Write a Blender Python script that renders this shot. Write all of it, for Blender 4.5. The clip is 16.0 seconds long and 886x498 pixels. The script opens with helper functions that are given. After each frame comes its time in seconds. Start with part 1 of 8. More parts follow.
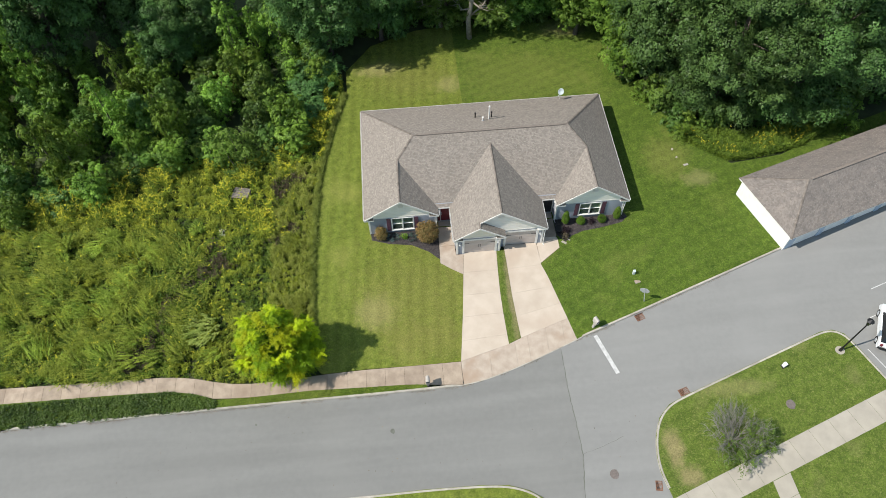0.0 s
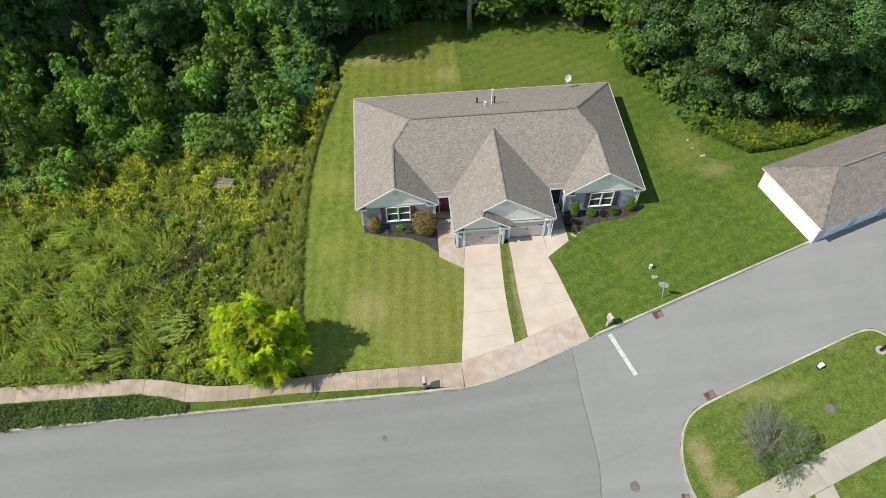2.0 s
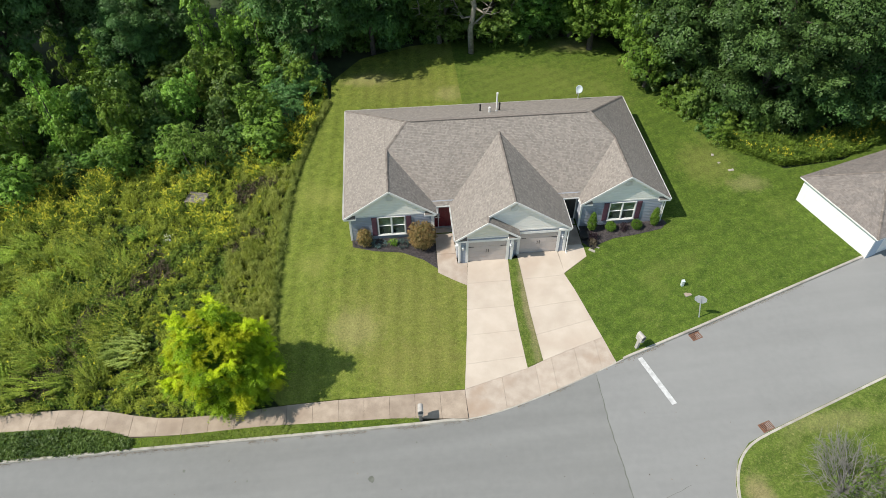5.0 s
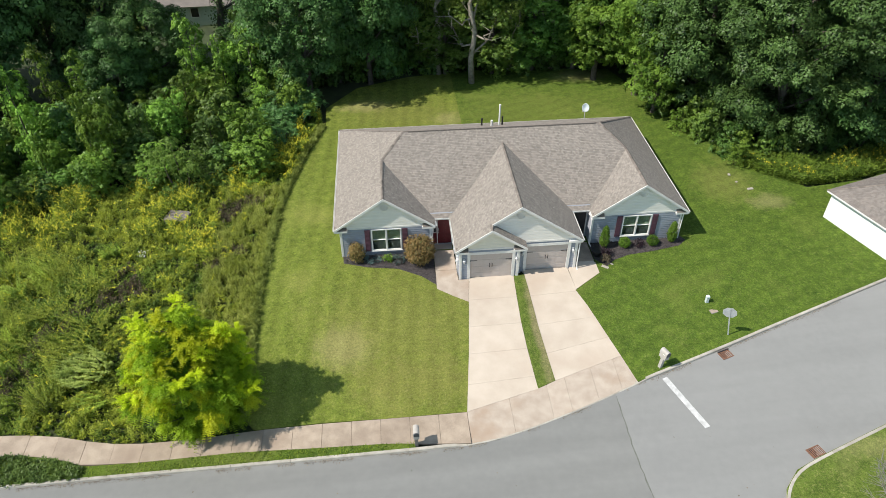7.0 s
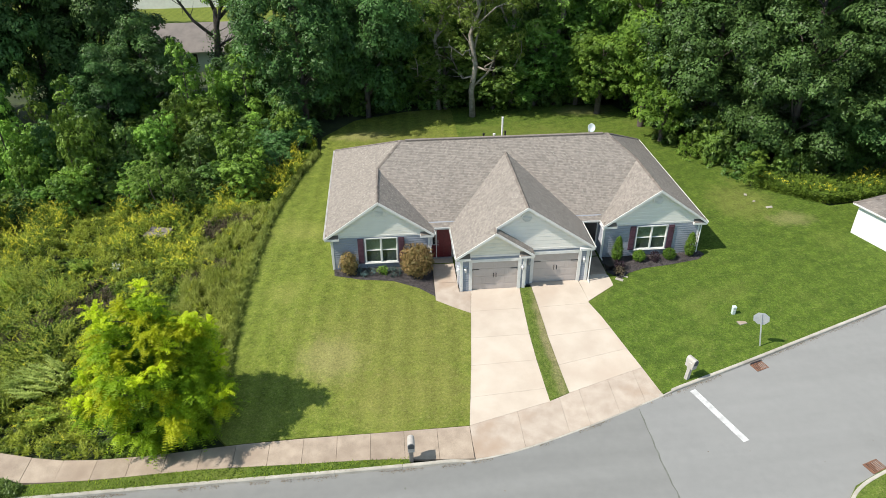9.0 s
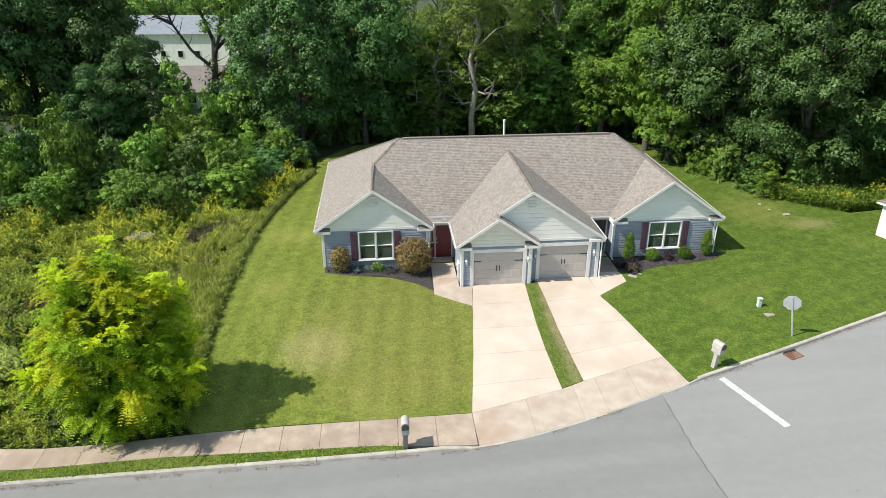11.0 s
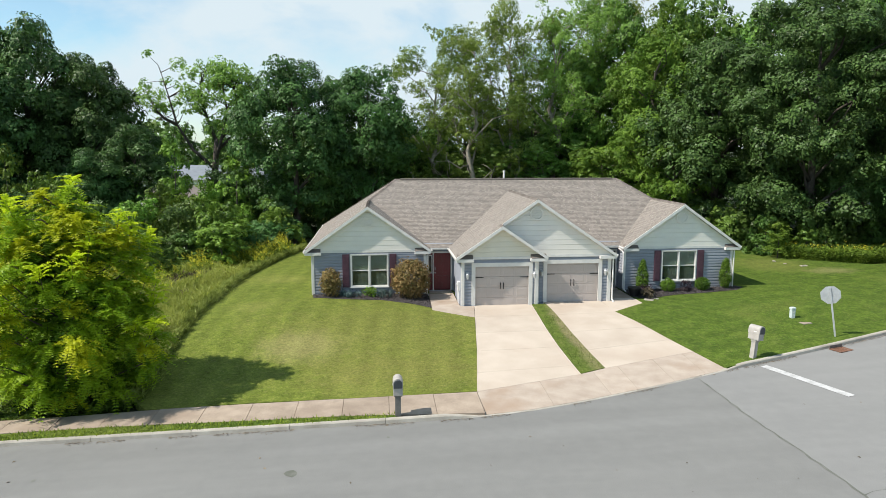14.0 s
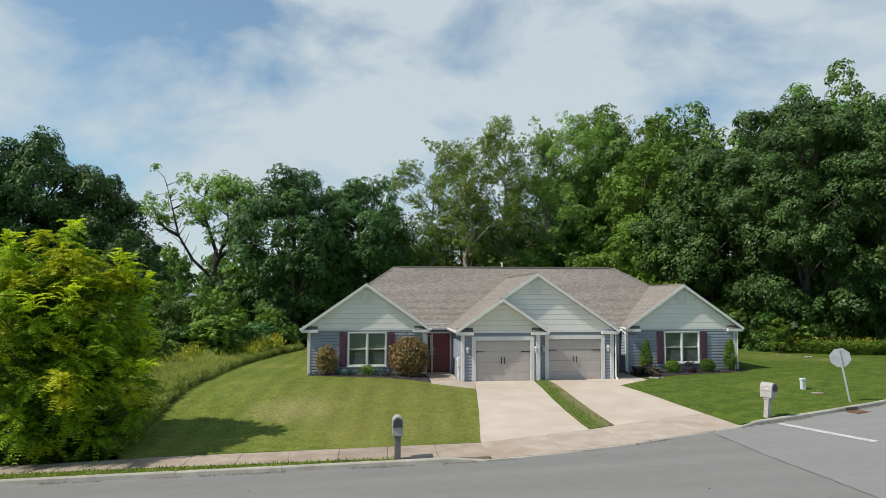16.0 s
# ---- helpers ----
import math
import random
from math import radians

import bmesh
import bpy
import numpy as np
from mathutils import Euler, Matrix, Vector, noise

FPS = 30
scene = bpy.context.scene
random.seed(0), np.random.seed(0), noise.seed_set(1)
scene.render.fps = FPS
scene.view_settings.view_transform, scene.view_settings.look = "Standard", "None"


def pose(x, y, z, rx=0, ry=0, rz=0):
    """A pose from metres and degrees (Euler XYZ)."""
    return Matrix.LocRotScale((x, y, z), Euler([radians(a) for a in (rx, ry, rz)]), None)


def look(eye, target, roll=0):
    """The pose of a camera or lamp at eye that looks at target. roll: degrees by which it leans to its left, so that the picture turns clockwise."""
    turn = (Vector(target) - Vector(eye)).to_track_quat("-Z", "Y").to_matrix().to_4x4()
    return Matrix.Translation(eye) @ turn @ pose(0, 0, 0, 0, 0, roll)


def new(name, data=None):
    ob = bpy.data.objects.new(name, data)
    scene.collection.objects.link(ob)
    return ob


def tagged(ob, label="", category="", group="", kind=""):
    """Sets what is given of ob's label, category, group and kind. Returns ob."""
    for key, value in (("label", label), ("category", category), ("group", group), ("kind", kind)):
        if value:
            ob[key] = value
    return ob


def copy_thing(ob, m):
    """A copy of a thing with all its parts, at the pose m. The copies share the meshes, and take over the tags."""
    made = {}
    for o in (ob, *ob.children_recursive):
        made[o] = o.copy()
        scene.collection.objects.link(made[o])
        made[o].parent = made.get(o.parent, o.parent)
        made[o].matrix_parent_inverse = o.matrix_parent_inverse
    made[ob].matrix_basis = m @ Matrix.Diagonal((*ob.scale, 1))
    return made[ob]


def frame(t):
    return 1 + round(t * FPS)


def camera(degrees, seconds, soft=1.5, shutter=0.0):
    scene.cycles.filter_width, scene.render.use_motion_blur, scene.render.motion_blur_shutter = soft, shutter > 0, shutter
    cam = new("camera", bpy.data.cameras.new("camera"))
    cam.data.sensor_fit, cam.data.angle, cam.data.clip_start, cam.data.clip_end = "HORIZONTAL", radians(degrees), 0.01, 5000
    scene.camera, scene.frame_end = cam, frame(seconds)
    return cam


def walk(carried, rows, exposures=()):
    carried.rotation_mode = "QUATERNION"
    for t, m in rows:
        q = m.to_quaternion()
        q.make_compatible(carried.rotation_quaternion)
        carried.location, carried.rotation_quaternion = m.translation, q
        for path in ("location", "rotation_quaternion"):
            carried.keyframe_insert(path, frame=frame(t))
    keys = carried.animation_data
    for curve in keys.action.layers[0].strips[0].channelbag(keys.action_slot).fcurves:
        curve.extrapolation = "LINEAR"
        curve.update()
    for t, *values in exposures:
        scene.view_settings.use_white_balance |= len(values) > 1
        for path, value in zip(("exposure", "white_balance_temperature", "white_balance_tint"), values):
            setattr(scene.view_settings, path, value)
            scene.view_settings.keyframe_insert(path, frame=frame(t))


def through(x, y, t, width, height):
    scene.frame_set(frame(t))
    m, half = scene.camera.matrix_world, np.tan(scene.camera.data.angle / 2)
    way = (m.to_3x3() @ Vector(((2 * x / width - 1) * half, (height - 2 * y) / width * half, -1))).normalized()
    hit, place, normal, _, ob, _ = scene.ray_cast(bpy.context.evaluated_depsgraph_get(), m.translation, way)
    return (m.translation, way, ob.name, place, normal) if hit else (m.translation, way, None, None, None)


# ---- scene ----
cam = camera(65.2, 16.0, soft=0.55)
PATH = [
    (0, (-4.045, -33.591, 51.612), (-3.974, -32.485, 49.947), -1.6),
    (0.5, (-4.14, -33.59, 50.061), (-4.065, -32.473, 48.404), -1.4),
    (1, (-4.224, -33.588, 48.503), (-4.143, -32.449, 46.861), -1.2),
    (1.5, (-4.295, -33.586, 46.939), (-4.211, -32.423, 45.314), -1.0),
    (2, (-4.357, -33.582, 45.371), (-4.267, -32.394, 43.764), -0.8),
    (2.5, (-4.408, -33.578, 43.799), (-4.315, -32.365, 42.211), -0.7),
    (3, (-4.45, -33.572, 42.224), (-4.353, -32.331, 40.659), -0.6),
    (3.5, (-4.484, -33.566, 40.649), (-4.382, -32.286, 39.116), -0.5),
    (4, (-4.511, -33.559, 39.073), (-4.404, -32.24, 37.574), -0.5),
    (6.5, (-4.558, -33.518, 31.234), (-4.431, -32.006, 29.931), -0.3),
    (7, (-4.556, -33.509, 29.681), (-4.425, -31.956, 28.428), -0.3),
    (7.5, (-4.551, -33.5, 28.136), (-4.417, -31.907, 26.934), -0.3),
    (8, (-4.545, -33.49, 26.601), (-4.408, -31.859, 25.452), -0.2),
    (8.5, (-4.539, -33.481, 25.074), (-4.399, -31.815, 23.977), -0.2),
    (9, (-4.533, -33.471, 23.552), (-4.389, -31.77, 22.51), -0.2),
    (11.5, (-4.533, -33.428, 15.822), (-4.374, -31.584, 15.064), -0.1),
    (12, (-4.544, -33.421, 14.214), (-4.382, -31.551, 13.524), -0.1),
    (12.5, (-4.562, -33.414, 12.573), (-4.395, -31.515, 11.971), -0.1),
    (13, (-4.585, -33.408, 10.909), (-4.415, -31.479, 10.409), -0.1),
    (13.5, (-4.616, -33.403, 9.292), (-4.441, -31.449, 8.902), -0.0),
    (14, (-4.655, -33.398, 7.805), (-4.475, -31.427, 7.519), -0.0),
    (14.5, (-4.702, -33.395, 6.521), (-4.519, -31.411, 6.346), -0.0),
    (15, (-4.759, -33.392, 5.446), (-4.571, -31.402, 5.388), 0.0),
    (15.5, (-4.826, -33.39, 4.609), (-4.634, -31.4, 4.658), 0.0),
    (16, (-4.905, -33.39, 4.168), (-4.708, -31.404, 4.305), 0.1),
]
walk(cam, [(t, look(eye, target, roll)) for t, eye, target, roll in PATH],
     exposures=[(0, 0.24), (3, 0.24), (6.5, 0.32), (8, 0.41), (11, 0.52), (12.5, 0.53), (14, 0.36), (15, 0.16), (16, -0.02)])

# ---- world and sun ----
SUN_WAY = Vector((0.81, 0.175, -1.0)).normalized()
world = bpy.data.worlds.new("sky")
scene.world = world
world.use_nodes = True
wn, wl = world.node_tree.nodes, world.node_tree.links
wn.clear()
w_out = wn.new("ShaderNodeOutputWorld")
w_bg = wn.new("ShaderNodeBackground")
w_bg.inputs["Strength"].default_value = 0.058
sky = wn.new("ShaderNodeTexSky")
sky.sky_type = "NISHITA"
sky.sun_disc = False
sky.sun_elevation = math.asin(-SUN_WAY.z)
sky.sun_rotation = math.atan2(-SUN_WAY.x, -SUN_WAY.y)
sky.dust_density, sky.air_density, sky.ozone_density = 0.4, 1.0, 0.2
w_tc = wn.new("ShaderNodeTexCoord")
w_map = wn.new("ShaderNodeMapping")
w_map.inputs["Scale"].default_value = (1.0, 1.0, 1.9)
w_map.inputs["Location"].default_value = (0.35, 0.1, 0.2)
w_noise = wn.new("ShaderNodeTexNoise")
w_noise.inputs["Scale"].default_value = 3.8
w_noise.inputs["Detail"].default_value = 9.0
w_noise.inputs["Roughness"].default_value = 0.55
w_noise.inputs["Distortion"].default_value = 0.25
w_ramp = wn.new("ShaderNodeValToRGB")
w_ramp.color_ramp.elements[0].position, w_ramp.color_ramp.elements[1].position = 0.40, 0.60
w_ramp.color_ramp.elements[0].color, w_ramp.color_ramp.elements[1].color = (0.12, 0.12, 0.12, 1), (0.97, 0.97, 0.97, 1)
w_mix = wn.new("ShaderNodeMixRGB")
w_mix.inputs[2].default_value = (10.0, 11.5, 12.3, 1)
wl.new(w_tc.outputs["Generated"], w_map.inputs["Vector"])
wl.new(w_map.outputs[0], w_noise.inputs["Vector"])
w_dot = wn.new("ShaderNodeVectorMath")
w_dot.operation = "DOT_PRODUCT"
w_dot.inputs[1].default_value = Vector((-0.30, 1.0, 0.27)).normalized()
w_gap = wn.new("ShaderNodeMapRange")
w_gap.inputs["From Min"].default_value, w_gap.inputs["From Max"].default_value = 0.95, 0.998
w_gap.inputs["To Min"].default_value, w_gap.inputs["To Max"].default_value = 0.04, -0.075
# Cloud kept ahead, thinned in the unseen sky only to lower ambient light.
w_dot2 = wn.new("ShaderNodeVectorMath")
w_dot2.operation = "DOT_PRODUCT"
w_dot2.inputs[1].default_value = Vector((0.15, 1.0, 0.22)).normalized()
w_cover_bias = wn.new("ShaderNodeMapRange")
w_cover_bias.interpolation_type = "SMOOTHSTEP"
w_cover_bias.inputs["From Min"].default_value, w_cover_bias.inputs["From Max"].default_value = 0.35, 0.85
w_cover_bias.inputs["To Min"].default_value, w_cover_bias.inputs["To Max"].default_value = -0.13, 0.055
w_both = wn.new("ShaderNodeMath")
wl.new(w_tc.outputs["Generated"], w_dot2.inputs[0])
wl.new(w_dot2.outputs["Value"], w_cover_bias.inputs["Value"])
wl.new(w_cover_bias.outputs[0], w_both.inputs[0])
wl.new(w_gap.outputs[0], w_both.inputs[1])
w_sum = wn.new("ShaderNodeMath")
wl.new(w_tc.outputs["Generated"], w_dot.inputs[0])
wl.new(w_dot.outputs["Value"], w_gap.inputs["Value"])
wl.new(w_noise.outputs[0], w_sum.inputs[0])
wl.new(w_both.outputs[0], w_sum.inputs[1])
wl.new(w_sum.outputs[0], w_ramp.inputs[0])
wl.new(w_ramp.outputs[0], w_mix.inputs[0])
w_tint = wn.new("ShaderNodeMixRGB")
w_tint.blend_type = "MULTIPLY"
w_tint.inputs[0].default_value = 1.0
w_tint.inputs[2].default_value = (1.68, 2.10, 2.16, 1)
wl.new(sky.outputs[0], w_tint.inputs[1])
wl.new(w_tint.outputs[0], w_mix.inputs[1])
wl.new(w_mix.outputs[0], w_bg.inputs[0])
wl.new(w_bg.outputs[0], w_out.inputs[0])

sun = new("sun", bpy.data.lights.new("sun", "SUN"))
sun.data.energy, sun.data.angle, sun.data.color = 5.0, radians(0.6), (1.0, 0.935, 0.85)
sun.rotation_euler = SUN_WAY.to_track_quat("-Z", "Y").to_euler()


# ---- materials ----
def material(name, base, second=None, rough=0.7, scale=3.0, fine=40.0, bump=0.0, metal=0.0, island=0.0, objvar=0.0, spec=0.5, third=None, big=0.25, patch=0.5):
    """A surface of two colours mixed by coarse and fine noise in metres; island and objvar vary the value piece by piece."""
    m = bpy.data.materials.new(name)
    m.use_nodes = True
    n, l = m.node_tree.nodes, m.node_tree.links
    b = n["Principled BSDF"]
    b.inputs["Roughness"].default_value, b.inputs["Metallic"].default_value = rough, metal
    b.inputs["Specular IOR Level"].default_value = spec
    second = second or tuple(c * 0.8 for c in base)
    tc = n.new("ShaderNodeTexCoord")
    geo = n.new("ShaderNodeNewGeometry")
    a, f = n.new("ShaderNodeTexNoise"), n.new("ShaderNodeTexNoise")
    for t, s, d in ((a, scale, 4.0), (f, fine, 3.0)):
        t.inputs["Scale"].default_value, t.inputs["Detail"].default_value = s, d
        l.new(geo.outputs["Position"], t.inputs["Vector"])
    add = n.new("ShaderNodeMath")
    add.operation = "MULTIPLY_ADD"
    add.inputs[1].default_value, add.inputs[2].default_value = 0.45, -0.22
    l.new(f.outputs[0], add.inputs[0])
    tot = n.new("ShaderNodeMath")
    l.new(a.outputs[0], tot.inputs[0])
    l.new(add.outputs[0], tot.inputs[1])
    ramp = n.new("ShaderNodeValToRGB")
    ramp.color_ramp.elements[0].position, ramp.color_ramp.elements[1].position = 0.33, 0.67
    ramp.color_ramp.elements[0].color, ramp.color_ramp.elements[1].color = (*second, 1), (*base, 1)
    l.new(tot.outputs[0], ramp.inputs[0])
    colour = ramp.outputs[0]
    if third:
        g = n.new("ShaderNodeTexNoise")
        g.inputs["Scale"].default_value, g.inputs["Detail"].default_value = big, 5.0
        l.new(geo.outputs["Position"], g.inputs["Vector"])
        gr = n.new("ShaderNodeValToRGB")
        gr.color_ramp.elements[0].position, gr.color_ramp.elements[1].position = patch, patch + 0.24
        l.new(g.outputs[0], gr.inputs[0])
        mx = n.new("ShaderNodeMixRGB")
        mx.inputs[2].default_value = (*third, 1)
        l.new(gr.outputs[0], mx.inputs[0])
        l.new(colour, mx.inputs[1])
        colour = mx.outputs[0]
    for amount, socket in ((island, geo.outputs["Random Per Island"]), (objvar, None)):
        if amount:
            if socket is None:
                socket = n.new("ShaderNodeObjectInfo").outputs["Random"]
            mr = n.new("ShaderNodeMapRange")
            mr.inputs["To Min"].default_value, mr.inputs["To Max"].default_value = 1 - amount, 1 + amount
            l.new(socket, mr.inputs["Value"])
            hs = n.new("ShaderNodeHueSaturation")
            l.new(mr.outputs[0], hs.inputs["Value"])
            l.new(colour, hs.inputs["Color"])
            colour = hs.outputs[0]
    l.new(colour, b.inputs["Base Color"])
    if bump:
        bp = n.new("ShaderNodeBump")
        bp.inputs["Strength"].default_value, bp.inputs["Distance"].default_value = bump, 0.02
        l.new(f.outputs[0], bp.inputs["Height"])
        l.new(bp.outputs[0], b.inputs["Normal"])
    return m


def leaf_material(name, dark, light, through=0.35, hue=0.02, vary=0.25, gloss=0.15, mottle=0.6, grain=0.3):
    """Leaves: each one its own shade between two greens, glossy cuticle, light passing through."""
    m = bpy.data.materials.new(name)
    m.use_nodes = True
    n, l = m.node_tree.nodes, m.node_tree.links
    b = n["Principled BSDF"]
    b.inputs["Roughness"].default_value = 0.45
    b.inputs["Specular IOR Level"].default_value = gloss
    geo, info = n.new("ShaderNodeNewGeometry"), n.new("ShaderNodeObjectInfo")
    ramp = n.new("ShaderNodeValToRGB")
    ramp.color_ramp.elements[0].color, ramp.color_ramp.elements[1].color = (*dark, 1), (*light, 1)
    ns = n.new("ShaderNodeTexNoise")
    ns.inputs["Scale"].default_value = mottle
    l.new(geo.outputs["Position"], ns.inputs["Vector"])
    av = n.new("ShaderNodeMath")
    av.operation = "MULTIPLY_ADD"
    av.inputs[1].default_value = grain
    l.new(geo.outputs["Random Per Island"], av.inputs[0])
    sc = n.new("ShaderNodeMath")
    sc.operation = "MULTIPLY_ADD"
    sc.inputs[1].default_value, sc.inputs[2].default_value = 1.65 - grain, -0.595 + 0.5 * grain
    l.new(ns.outputs[0], sc.inputs[0])
    l.new(sc.outputs[0], av.inputs[2])
    l.new(av.outputs[0], ramp.inputs[0])
    hs = n.new("ShaderNodeHueSaturation")
    mr, mh = n.new("ShaderNodeMapRange"), n.new("ShaderNodeMapRange")
    mr.inputs["To Min"].default_value, mr.inputs["To Max"].default_value = 1 - vary, 1 + vary
    mh.inputs["To Min"].default_value, mh.inputs["To Max"].default_value = 0.5 - hue, 0.5 + hue
    l.new(info.outputs["Random"], mr.inputs["Value"])
    l.new(info.outputs["Random"], mh.inputs["Value"])
    l.new(mr.outputs[0], hs.inputs["Value"])
    l.new(mh.outputs[0], hs.inputs["Hue"])
    l.new(ramp.outputs[0], hs.inputs["Color"])
    l.new(hs.outputs[0], b.inputs["Base Color"])
    tr = n.new("ShaderNodeBsdfTranslucent")
    l.new(hs.outputs[0], tr.inputs["Color"])
    mix = n.new("ShaderNodeMixShader")
    mix.inputs[0].default_value = through
    l.new(b.outputs[0], mix.inputs[1])
    l.new(tr.outputs[0], mix.inputs[2])
    l.new(mix.outputs[0], n["Material Output"].inputs["Surface"])
    return m


def lawn_material(name, dark, light, dry, stripe, deep=0.08, patch=0.57, big=0.22, spots=(), straw=0.35):
    """Mown grass: mower stripes, dry patches with ragged edges, straw flecks and fine grain."""
    m = material(name, light, dark, rough=0.9, scale=1.9, fine=24.0, bump=0.8, third=dry, big=big, patch=patch, spec=0.1)
    n, l = m.node_tree.nodes, m.node_tree.links
    for t in n:
        if t.type == "TEX_NOISE" and 1.8 < t.inputs["Scale"].default_value < 2.0:
            t.inputs["Detail"].default_value, t.inputs["Roughness"].default_value = 10.0, 0.82
    b = n["Principled BSDF"]
    colour = b.inputs["Base Color"].links[0].from_socket
    geo = n.new("ShaderNodeNewGeometry")

    def blend(factor, paint):
        mx = n.new("ShaderNodeMixRGB")
        mx.inputs[2].default_value = (*paint, 1)
        l.new(factor, mx.inputs[0])
        l.new(colour, mx.inputs[1])
        return mx.outputs[0]

    ragged = n.new("ShaderNodeTexNoise")
    ragged.inputs["Scale"].default_value, ragged.inputs["Detail"].default_value, ragged.inputs["Roughness"].default_value = 1.3, 8.0, 0.7
    l.new(geo.outputs["Position"], ragged.inputs["Vector"])
    for x, y, rx, ry, amount, paint in spots:
        mp = n.new("ShaderNodeMapping")
        mp.inputs["Location"].default_value, mp.inputs["Scale"].default_value = (-x / rx, -y / ry, 0), (1 / rx, 1 / ry, 0)
        ln = n.new("ShaderNodeVectorMath")
        ln.operation = "LENGTH"
        l.new(geo.outputs["Position"], mp.inputs["Vector"])
        l.new(mp.outputs[0], ln.inputs[0])
        ad = n.new("ShaderNodeMath")
        ad.operation = "MULTIPLY_ADD"
        ad.inputs[1].default_value = 1.7
        l.new(ragged.outputs[0], ad.inputs[0])
        l.new(ln.outputs["Value"], ad.inputs[2])
        mr = n.new("ShaderNodeMapRange")
        mr.interpolation_type = "SMOOTHSTEP"
        mr.inputs["From Min"].default_value, mr.inputs["From Max"].default_value = 1.15, 2.15
        mr.inputs["To Min"].default_value, mr.inputs["To Max"].default_value = amount, 0.0
        l.new(ad.outputs[0], mr.inputs["Value"])
        colour = blend(mr.outputs[0], paint)
    flecks = n.new("ShaderNodeTexNoise")
    flecks.inputs["Scale"].default_value, flecks.inputs["Detail"].default_value, flecks.inputs["Roughness"].default_value = 6.0, 6.0, 0.75
    l.new(geo.outputs["Position"], flecks.inputs["Vector"])
    fr = n.new("ShaderNodeMapRange")
    fr.inputs["From Min"].default_value, fr.inputs["From Max"].default_value = 0.52, 0.68
    fr.inputs["To Max"].default_value = straw
    l.new(flecks.outputs[0], fr.inputs["Value"])
    colour = blend(fr.outputs[0], (0.30, 0.27, 0.11))
    tuft = n.new("ShaderNodeTexNoise")
    tuft.inputs["Scale"].default_value, tuft.inputs["Detail"].default_value, tuft.inputs["Roughness"].default_value = 9.0, 5.0, 0.8
    l.new(geo.outputs["Position"], tuft.inputs["Vector"])
    gr = n.new("ShaderNodeMapRange")
    gr.inputs["From Min"].default_value, gr.inputs["From Max"].default_value = 0.36, 0.64
    gr.inputs["To Min"].default_value, gr.inputs["To Max"].default_value = 0.72, 1.26
    l.new(tuft.outputs[0], gr.inputs["Value"])
    gv = n.new("ShaderNodeHueSaturation")
    l.new(gr.outputs[0], gv.inputs["Value"])
    l.new(colour, gv.inputs["Color"])
    colour = gv.outputs[0]
    mp = n.new("ShaderNodeMapping")
    mp.inputs["Rotation"].default_value = (0, 0, radians(stripe))
    wv = n.new("ShaderNodeTexWave")
    wv.inputs["Scale"].default_value, wv.inputs["Distortion"].default_value, wv.inputs["Detail"].default_value = 0.26, 1.1, 2.0
    wv.inputs["Detail Scale"].default_value = 0.7
    l.new(geo.outputs["Position"], mp.inputs["Vector"])
    l.new(mp.outputs[0], wv.inputs["Vector"])
    mr = n.new("ShaderNodeMapRange")
    mr.inputs["To Min"].default_value, mr.inputs["To Max"].default_value = 1 - deep, 1 + deep
    l.new(wv.outputs["Fac"], mr.inputs["Value"])
    hs = n.new("ShaderNodeHueSaturation")
    l.new(mr.outputs[0], hs.inputs["Value"])
    l.new(colour, hs.inputs["Color"])
    l.new(hs.outputs[0], b.inputs["Base Color"])
    return m


def streaked(m, deep, turn=-3):
    """Faint wear along the way of the traffic: noise drawn out lengthwise, darkening and lightening the colour."""
    n, l = m.node_tree.nodes, m.node_tree.links
    b = n["Principled BSDF"]
    colour = b.inputs["Base Color"].links[0].from_socket
    geo, mp, ns = n.new("ShaderNodeNewGeometry"), n.new("ShaderNodeMapping"), n.new("ShaderNodeTexNoise")
    mp.inputs["Rotation"].default_value = (0, 0, radians(turn))
    mp.inputs["Scale"].default_value = (0.07, 0.9, 1.0)
    ns.inputs["Scale"].default_value, ns.inputs["Detail"].default_value = 1.0, 5.0
    l.new(geo.outputs["Position"], mp.inputs["Vector"])
    l.new(mp.outputs[0], ns.inputs["Vector"])
    mr, hs = n.new("ShaderNodeMapRange"), n.new("ShaderNodeHueSaturation")
    mr.inputs["From Min"].default_value, mr.inputs["From Max"].default_value = 0.3, 0.7
    mr.inputs["To Min"].default_value, mr.inputs["To Max"].default_value = 1 - deep, 1 + deep
    l.new(ns.outputs[0], mr.inputs["Value"])
    l.new(mr.outputs[0], hs.inputs["Value"])
    l.new(colour, hs.inputs["Color"])
    l.new(hs.outputs[0], b.inputs["Base Color"])


def glass_material():
    m = bpy.data.materials.new("window_glass")
    m.use_nodes = True
    b = m.node_tree.nodes["Principled BSDF"]
    b.inputs["Transmission Weight"].default_value, b.inputs["Roughness"].default_value = 1.0, 0.02
    b.inputs["Base Color"].default_value = (0.82, 0.9, 0.86, 1)
    b.inputs["IOR"].default_value = 1.45
    return m


